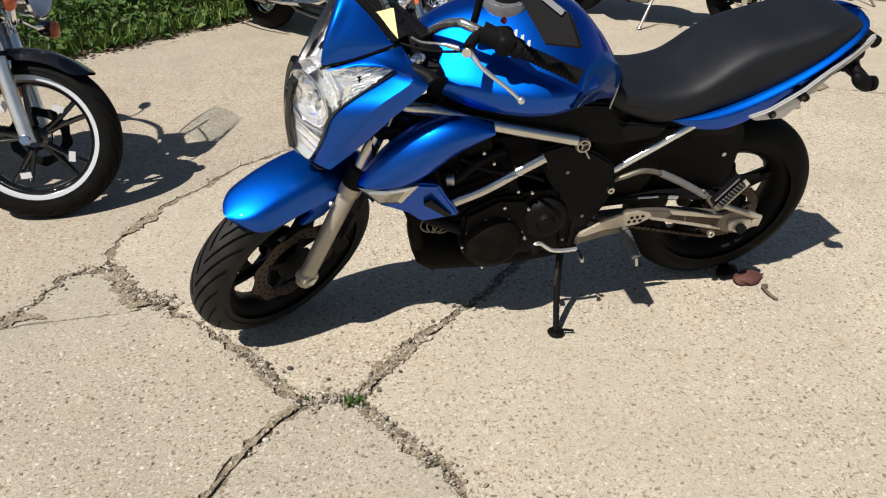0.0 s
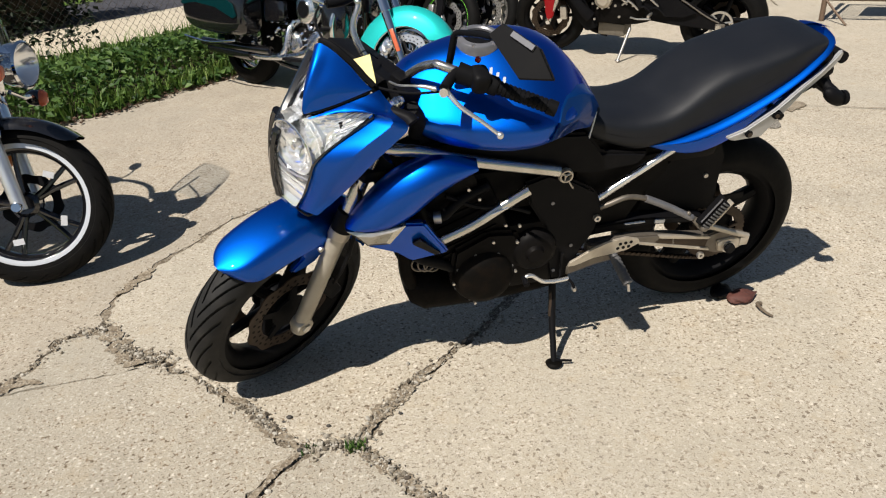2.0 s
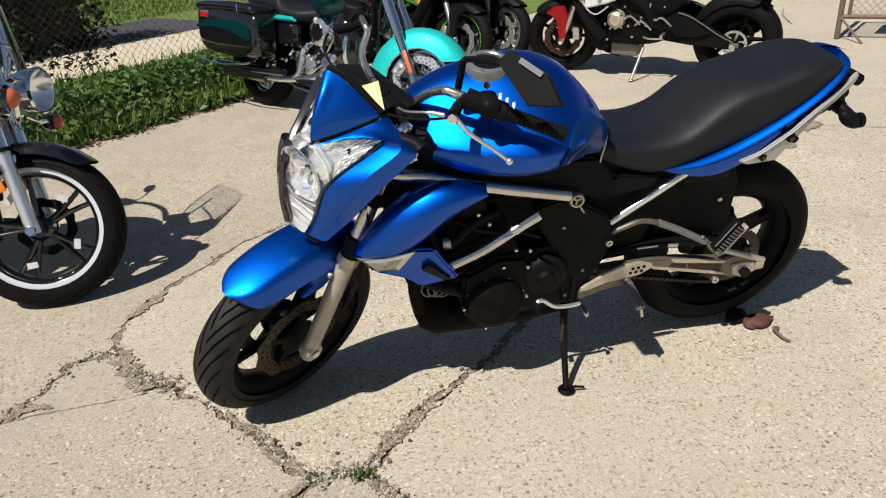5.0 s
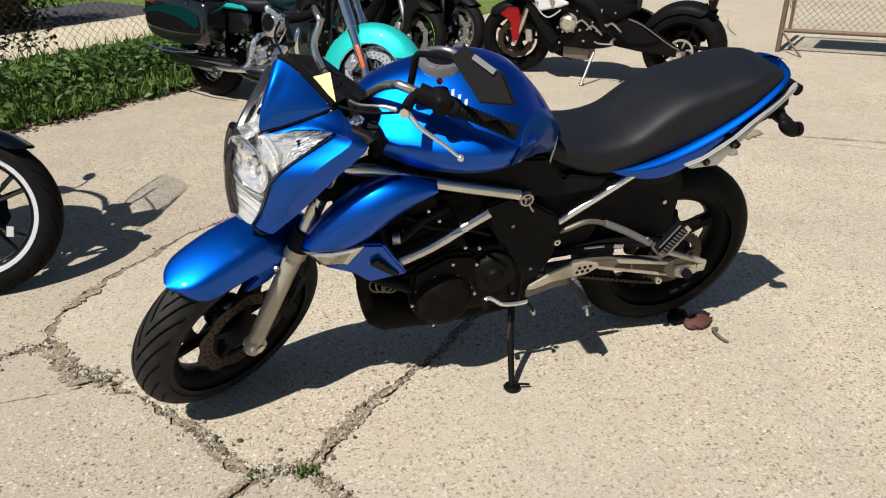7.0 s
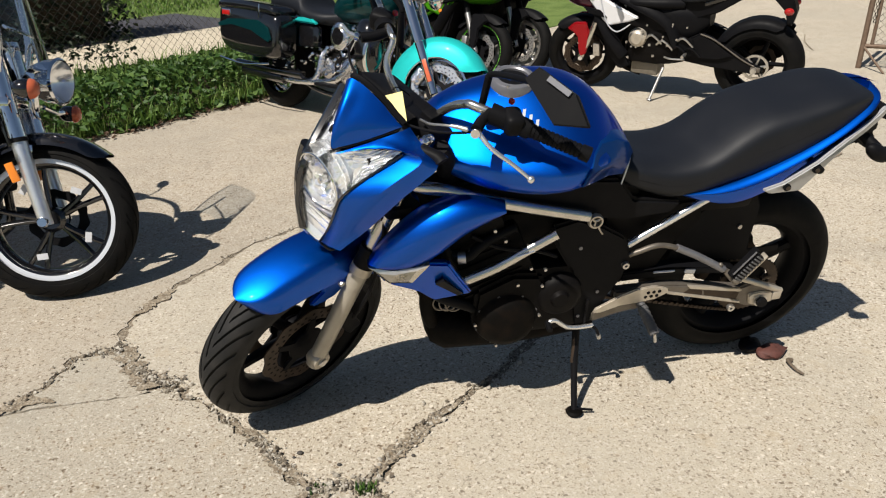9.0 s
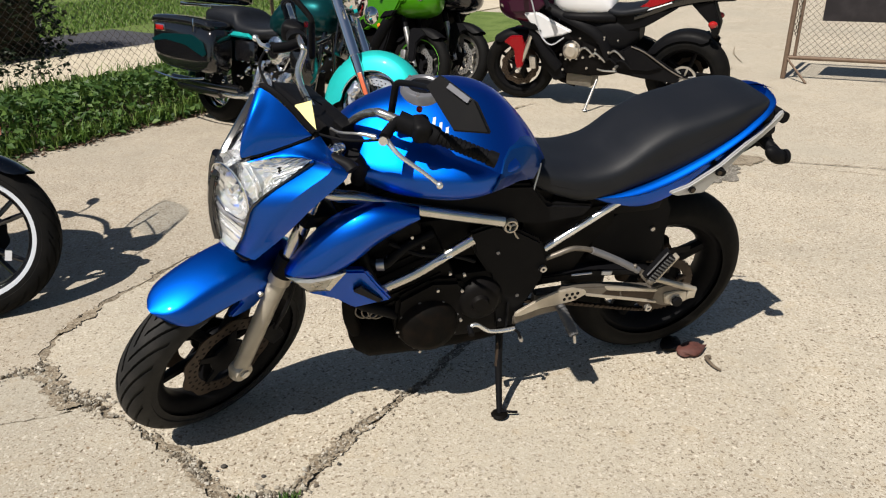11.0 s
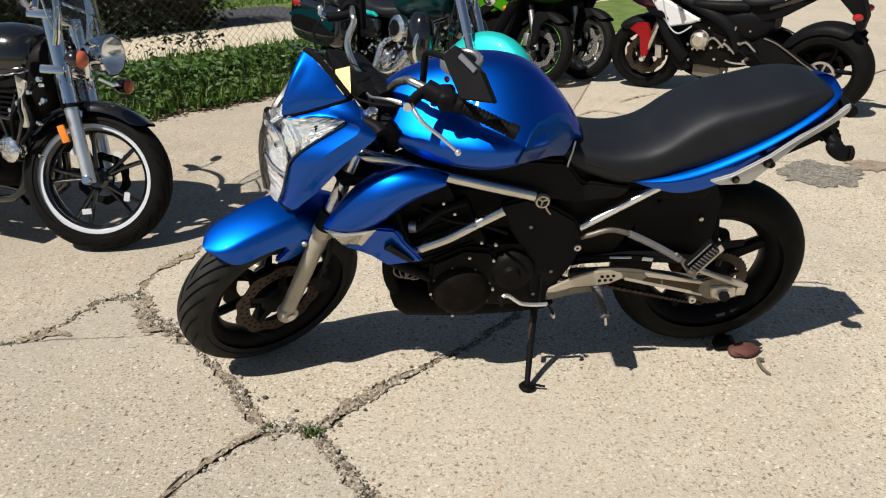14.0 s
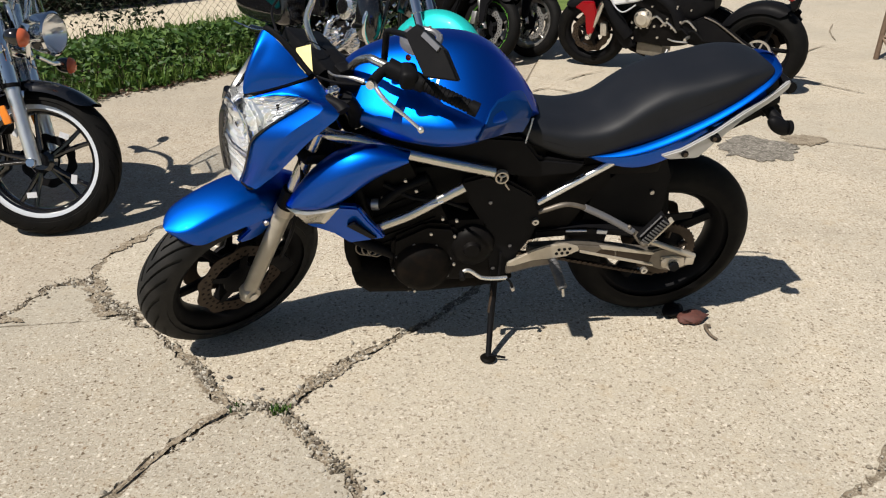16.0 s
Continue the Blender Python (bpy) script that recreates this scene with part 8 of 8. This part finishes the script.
def sport_bike(label, front, rear, lean, turn, body, accent, tank_mat, fender_mat, wheel_mat, stripe, disc=RUST, fork_mat=SILVER, wb=1.4, leg_mat=None, tail_mat=None, wedge=None):
    """Faired sport motorcycle: nose, side fairings, tank, seat hump, swing arm, engine."""
    bike = thing("motorcycle", label, "motorcycle", stand_at(front, rear, wb, lean), group="parked motorcycles")
    axle = (-wb / 2, 0, 0.298)
    S = steer_matrix(axle, 24, turn, 0.03)
    wheel(bike, "front_wheel", 0.30, 0.12, 0.222, S @ Matrix.Translation(axle), wheel_mat, 5, False, False, stripe, 0.155, disc, (-1, 1), lip=0.009)
    t24 = math.tan(radians(24))
    X = lambda z: axle[0] + (z - axle[2]) * t24
    for s in (-1, 1):
        y = s * 0.105
        part("fork_slider", tube([(X(0.285), y, 0.285), (X(0.62), y, 0.62)], 0.025, 14, 1), fork_mat, bike, "fork leg", m=S)
        part("brake_caliper", box(0.055, 0.045, 0.11, Matrix.Translation((axle[0] + 0.13, y * 0.85, 0.36)), 0.012), STEEL, bike, m=S)
        part("fork_tube", rod((X(0.6), y, 0.6), (X(0.9), y, 0.9), 0.028, 14), PLASTIC, bike, m=S)
        part("axle_nut", rod((axle[0], s * 0.115, axle[2]), (axle[0], s * 0.14, axle[2]), 0.018, 12), CHROME, bike, m=S)
        part("fender_leg", plate([(-0.80, 0.55), (-0.74, 0.60), (-0.64, 0.60), (-0.62, 0.50), (-0.65, 0.34), (-0.70, 0.30), (-0.715, 0.38), (-0.715, 0.48), (-0.76, 0.53)], s * 0.10, s * 0.134, bevel=0.008), leg_mat or fender_mat, bike, "mudguard leg", m=S)
    part("front_fender", shell_fender(axle, 0.325, 0.078, 128, 35, 0.06), fender_mat, bike, "front mudguard", m=S)
    # nose and fairings
    part("nose_fairing", blob([(-0.86, 0.03, 0.80, 0.86), (-0.82, 0.11, 0.74, 0.93), (-0.72, 0.19, 0.70, 1.0), (-0.58, 0.22, 0.68, 1.06), (-0.46, 0.20, 0.70, 1.07)], 2.6), body, bike, "nose fairing", smooth=45)
    part("windscreen", blob([(-0.70, 0.10, 0.98, 1.02), (-0.58, 0.14, 1.0, 1.12), (-0.44, 0.15, 1.03, 1.17), (-0.40, 0.13, 1.06, 1.17)], 2.2), BLACK_PAINT, bike, "dark tinted windscreen", smooth=60)
    for s in (-1, 1):
        part("headlamp", plate([(-0.84, 0.84), (-0.70, 0.90), (-0.66, 0.86), (-0.78, 0.79)], s * 0.10, s * 0.16, Matrix.Translation((0.035, 0, 0)), 0.01), SMOKE_LENS, bike, "headlamp lens")
        sp = plate([(-0.56, 0.80), (-0.44, 0.81), (-0.30, 0.74), (-0.15, 0.67), (-0.22, 0.64), (-0.40, 0.60), (-0.46, 0.66), (-0.52, 0.74)] if accent is WHITE else [(-0.64, 0.83), (-0.46, 0.86), (-0.30, 0.76), (-0.14, 0.68), (-0.22, 0.60), (-0.38, 0.56), (-0.47, 0.64), (-0.57, 0.72)], s * 0.20, s * 0.235, bevel=0.012)
        part("side_fairing", sp, accent, bike, "side fairing panel")
        up = plate([(-0.72, 0.92), (-0.50, 0.97), (-0.36, 0.88), (-0.46, 0.80), (-0.66, 0.80)], s * 0.19, s * 0.228, bevel=0.012)
        part("upper_fairing", up, body, bike)
        part("winglet", plate([(-0.60, 0.74), (-0.46, 0.72), (-0.40, 0.66), (-0.55, 0.69)], s * 0.22, s * 0.25, bevel=0.006), PLASTIC, bike)
        part("air_duct", tube([(-0.50, s * 0.20, 0.70), (-0.42, s * 0.215, 0.56), (-0.34, s * 0.21, 0.44), (-0.28, s * 0.19, 0.36)], 0.045, 10, 4, 0.5), PLASTIC, bike, "black side duct")
        part("frame_spar", tube([(-0.40, s * 0.12, 0.82), (-0.15, s * 0.17, 0.74), (0.05, s * 0.16, 0.62), (0.13, s * 0.15, 0.45)], 0.045, 12, 4, 0.5), PLASTIC, bike, "black frame spar")
        part("heel_guard", plate([(0.12, 0.50), (0.24, 0.52), (0.28, 0.40), (0.17, 0.36)], s * 0.15, s * 0.165, bevel=0.004), PLASTIC, bike)
        part("footrest", rod((0.2, s * 0.16, 0.40), (0.2, s * 0.25, 0.40), 0.012, 8), STEEL, bike)
        part("foot_lever", tube([(0.2, s * 0.18, 0.36), (0.1, s * 0.19, 0.36), (0.05, s * 0.21, 0.38)], 0.007, 8, 3), STEEL, bike)
        sa = plate([(0.10, 0.44), (0.32, 0.52), (0.48, 0.47), (0.66, 0.36), (0.76, 0.32), (0.75, 0.27), (0.60, 0.28), (0.38, 0.30), (0.12, 0.34)], s * 0.095, s * 0.135, bevel=0.01)
        part("swing_arm", sa, PLASTIC, bike, "black braced swing arm")
        part("chain_adjuster", box(0.07, 0.02, 0.04, Matrix.Translation((0.71, s * 0.14, 0.31)), 0.008), SWING, bike, "silver chain adjuster")
        part("axle_nut", rod((0.70, s * 0.14, 0.305), (0.70, s * 0.165, 0.305), 0.022, 10), STEEL, bike)
        part("rear_indicator", ball(0.028, Matrix.Translation((0.88, s * 0.13, 0.74)) @ Matrix.Diagonal((1.2, 1, 0.9, 1))), RED_LENS, bike, "red rear indicator")
        part("grip", tube([(-0.42, s * 0.22, 0.93), (-0.36, s * 0.36, 0.90)], 0.018, 10, 1), PLASTIC, bike, m=S)
        part("mirror", ball(0.06, Matrix.Translation((-0.55, s * 0.34, 1.14)) @ Matrix.Diagonal((0.4, 1.2, 0.6, 1))), PLASTIC, bike)
        part("mirror_arm", tube([(-0.62, s * 0.15, 1.02), (-0.58, s * 0.25, 1.08), (-0.55, s * 0.32, 1.13)], 0.01, 8, 3), PLASTIC, bike)
    part("fuel_tank", blob([(-0.34, 0.10, 0.80, 0.95), (-0.26, 0.17, 0.76, 1.02), (-0.12, 0.19, 0.74, 1.03), (0.02, 0.15, 0.74, 0.97), (0.12, 0.09, 0.76, 0.86)], 2.5), tank_mat, bike, "fuel tank", smooth=60)
    part("seat", blob([(0.06, 0.09, 0.76, 0.84), (0.2, 0.14, 0.76, 0.83), (0.38, 0.13, 0.79, 0.86), (0.46, 0.08, 0.82, 0.87)], 2.8), VINYL, bike, "black rider seat", smooth=60)
    black_tail = [(0.30, 0.11, 0.72, 0.80), (0.45, 0.11, 0.77, 0.87), (0.62, 0.09, 0.83, 0.94), (0.84, 0.07, 0.87, 0.98), (1.0, 0.045, 0.88, 0.96)]
    part("tail_fairing", blob(black_tail if tail_mat is BLACK_PAINT else [(0.30, 0.11, 0.74, 0.80), (0.42, 0.125, 0.78, 0.90), (0.60, 0.11, 0.83, 0.96), (0.80, 0.07, 0.88, 0.97), (0.88, 0.03, 0.91, 0.95)], 2.6), tail_mat or accent, bike, "tail fairing", smooth=50)
    if tail_mat is BLACK_PAINT:
        for s in (-1, 1):
            part("tail_panel", plate([(0.26, 0.800), (0.38, 0.868), (0.48, 0.962), (0.74, 1.025), (0.86, 1.060), (0.80, 1.005), (0.575, 0.894), (0.40, 0.832)], s * 0.075, s * 0.115, bevel=0.008), RED, bike, "red tail side panel")
            part("tail_line", tube([(0.27, s * 0.116, 0.795), (0.40, s * 0.118, 0.826), (0.575, s * 0.112, 0.884)], 0.006, 6, 2, 0.5), WHITE, bike)
        part("tank_flank", blob([(-0.30, 0.15, 0.74, 0.80), (-0.2, 0.197, 0.72, 0.82), (0.0, 0.18, 0.70, 0.82), (0.16, 0.12, 0.70, 0.80)], 2.5), PLASTIC, bike, "black trim under the tank", smooth=50)
    if wedge:
        for s in (-1, 1):
            part("mid_fairing", plate([(-0.46, 0.84), (-0.30, 0.83), (0.10, 0.80), (0.12, 0.68), (0.02, 0.57), (-0.20, 0.55), (-0.40, 0.64)], s * 0.185, s * 0.212, bevel=0.010), body, bike, "side fairing")
            part("fairing_vent", plate([(-0.28, 0.74), (0.02, 0.72), (-0.02, 0.68), (-0.24, 0.69)], s * 0.20, s * 0.216, bevel=0.003), PLASTIC, bike)
            part("fairing_wedge", plate([(-0.36, 0.66), (-0.22, 0.67), (0.05, 0.54), (0.03, 0.47), (-0.12, 0.53)], s * 0.195, s * 0.220, bevel=0.006), wedge, bike)
            part("front_indicator", ball(0.026, Matrix.Translation((-0.40, s * 0.225, 0.60)) @ Matrix.Diagonal((1.5, 0.8, 0.9, 1))), AMBER, bike, "amber front indicator")
    part("subframe", plate([(0.05, 0.78), (0.40, 0.80), (0.62, 0.84), (0.40, 0.70), (0.16, 0.62), (0.0, 0.66)], -0.10, 0.10, bevel=0.01), PLASTIC, bike, "black subframe cover")
    part("plate_bracket", plate([(0.70, 0.86), (0.86, 0.88), (0.92, 0.72), (0.90, 0.62), (0.87, 0.62), (0.84, 0.72)], -0.05, 0.05, bevel=0.006), PLASTIC, bike)
    part("engine_block", box(0.36, 0.30, 0.34, Matrix.Translation((-0.12, 0, 0.46)), 0.05), ENGINE, bike, "black engine")
    cl = lathe([(0, 0.05), (0.042, 0.05), (0.046, 0.044), (0.066, 0.035), (0.076, 0.0), (0, 0)], 28, Matrix.Translation((-0.18, -0.15, 0.50)) @ Matrix.Diagonal((1, -1, 1, 1)))
    part("generator_cover", cl, ALLOY, bike, "bright round generator cover")
    part("belly_pan", box(0.22, 0.20, 0.10, Matrix.Translation((-0.14, 0, 0.235)) @ Matrix.Rotation(radians(4), 4, "Y"), 0.015), PLASTIC if accent is not WHITE else DULL_BOX, bike, "dull exhaust box under the engine")
    part("gearbox", blob([(-0.32, 0.10, 0.30, 0.52), (-0.22, 0.15, 0.28, 0.60), (0.0, 0.16, 0.27, 0.62), (0.16, 0.13, 0.30, 0.58), (0.24, 0.07, 0.36, 0.52)], 3.2), ENGINE, bike, "black gearbox casing")
    part("frame_cover", blob([(-0.30, 0.10, 0.55, 0.78), (-0.15, 0.155, 0.52, 0.78), (0.08, 0.15, 0.48, 0.76), (0.22, 0.11, 0.46, 0.74), (0.34, 0.08, 0.58, 0.74)], 3.0), PLASTIC, bike, "black frame and airbox")
    part("radiator", box(0.06, 0.30, 0.30, Matrix.Translation((-0.42, 0, 0.55)) @ Matrix.Rotation(radians(-14), 4, "Y"), 0.01), ENGINE, bike, "black radiator")
    for s in (-1, 1):
        part("lower_cowl", plate([(-0.50, 0.62), (-0.40, 0.60), (-0.28, 0.40), (-0.22, 0.28), (-0.32, 0.24), (-0.40, 0.34), (-0.46, 0.48)], s * 0.15, s * 0.19, bevel=0.012), PLASTIC, bike, "black lower fairing")
        part("arm_gusset", plate([(0.12, 0.46), (0.30, 0.56), (0.40, 0.52), (0.56, 0.40), (0.44, 0.36), (0.24, 0.36)], s * 0.10, s * 0.155, bevel=0.014), PLASTIC, bike, "black swing arm gusset")
        part("arm_edge", tube([(0.30, s * 0.156, 0.555), (0.41, s * 0.156, 0.515), (0.60, s * 0.14, 0.385), (0.70, s * 0.138, 0.335)], 0.006, 8, 3), SWING, bike)
    for k in range(4):
        part("header_pipe", tube([(-0.28, -0.12 + 0.08 * k, 0.52), (-0.36, -0.12 + 0.08 * k, 0.42), (-0.34, -0.1 + 0.07 * k, 0.26), (-0.18, -0.06 + 0.04 * k, 0.18)], 0.02, 8, 3), BELLY, bike)
    # Assumed far-side muffler, added to close the bright gaps in the wheel.
    part("muffler", plate([(0.40, 0.38), (0.52, 0.54), (0.84, 0.62), (0.92, 0.54), (0.86, 0.34), (0.62, 0.24)], 0.11, 0.20, bevel=0.03), BELLY, bike, "assumed black muffler that blocks the view through the rear wheel")
    rw = wheel(bike, "rear_wheel", 0.32, 0.19, 0.222, Matrix.Translation((wb / 2, 0, 0.318)), wheel_mat, 5, False, False, stripe, 0.11, disc, (1,), lip=0.004)
    part("rear_sprocket", lathe([(0.078, -0.106), (0.095, -0.106), (0.095, -0.098), (0.078, -0.098), (0.078, -0.106)], 36, Matrix.Translation((wb / 2, 0, 0.318))), STEEL, bike, "silver rear sprocket")
    for k in range(6):
        c, d = math.cos(k * 1.047 + 0.2), math.sin(k * 1.047 + 0.2)
        part("sprocket_arm", rod((wb / 2 + 0.02 * c, -0.103, 0.318 + 0.02 * d), (wb / 2 + 0.09 * c, -0.103, 0.318 + 0.09 * d), 0.008, 8), STEEL, bike)
    part("hugger", shell_fender((wb / 2, 0, 0.318), 0.345, 0.10, 150, 62, 0.06), PLASTIC, bike, "black rear hugger")
    part("shock", tube([(0.15, 0.0, 0.70), (0.25, 0, 0.42)], 0.03, 10, 1), STEEL, bike)
    part("cable", tube([(-0.50, -0.235, 0.97), (-0.44, -0.242, 0.74), (-0.40, -0.245, 0.62), (-0.32, -0.24, 0.56), (-0.22, -0.23, 0.62)], 0.006, 8, 5), GREY_LOGO if accent is WHITE else PLASTIC, bike)
    rnd = random.Random(len(label))
    for k in range(26):
        bolt(bike, (rnd.uniform(-0.3, 0.3), -rnd.uniform(0.155, 0.19), rnd.uniform(0.3, 0.62)), (0, -1, 0), rnd.uniform(0.005, 0.011), 0.008, STEEL)
    for k in range(5):
        x, z = rnd.uniform(-0.2, 0.2), rnd.uniform(0.36, 0.62)
        part("hose", tube([(x, -0.16, z), (x + 0.06, -0.185, z + 0.04), (x + 0.13, -0.17, z - 0.03)], 0.008, 8, 3), PLASTIC if k % 2 else STEEL, bike)
    st = inv_lean(lean) @ Vector((-0.02, -0.30, 0.012))
    stand = part("side_stand", rod((0.03, -0.14, 0.27), tuple(st), 0.011, 10), STEEL, bike, "steel side stand")
    part("stand_foot", ball(0.018, Matrix.Translation(st) @ Matrix.Diagonal((1.3, 1, 0.4, 1))), STEEL, stand)
    return bike


def inv_lean(lean):
    return Matrix.Rotation(radians(-lean), 4, "X")


black_cruiser()
teal_tourer()
sport_bike("white, red and black sport motorcycle on its side stand", (1.74, 4.06), (2.72, 3.14), 9, 12, MAROON, WHITE, WHITE, PLASTIC, PLASTIC, None, DARK_RUST, SILVER, leg_mat=RED, tail_mat=BLACK_PAINT)
GREEN_D = Vector((0.55, -0.83))
gf = Vector((0.80, 4.23))
sport_bike("lime green sport motorcycle with green rim stripes", gf, gf - GREEN_D * 1.4, 9, 10, GREEN, GREEN, GREEN, PLASTIC, PLASTIC, LIME, STEEL, STEEL, tail_mat=GREEN, wedge=BLACK_PAINT)
bf = Vector((1.22, 4.46))
sport_bike("black sport motorcycle with orange-gold trim", bf, bf - GREEN_D * 1.4, 9, 10, BLACK_PAINT, BLACK_PAINT, BLACK_PAINT, PLASTIC, STEEL, None, STEEL, STEEL, wedge=BRONZE)
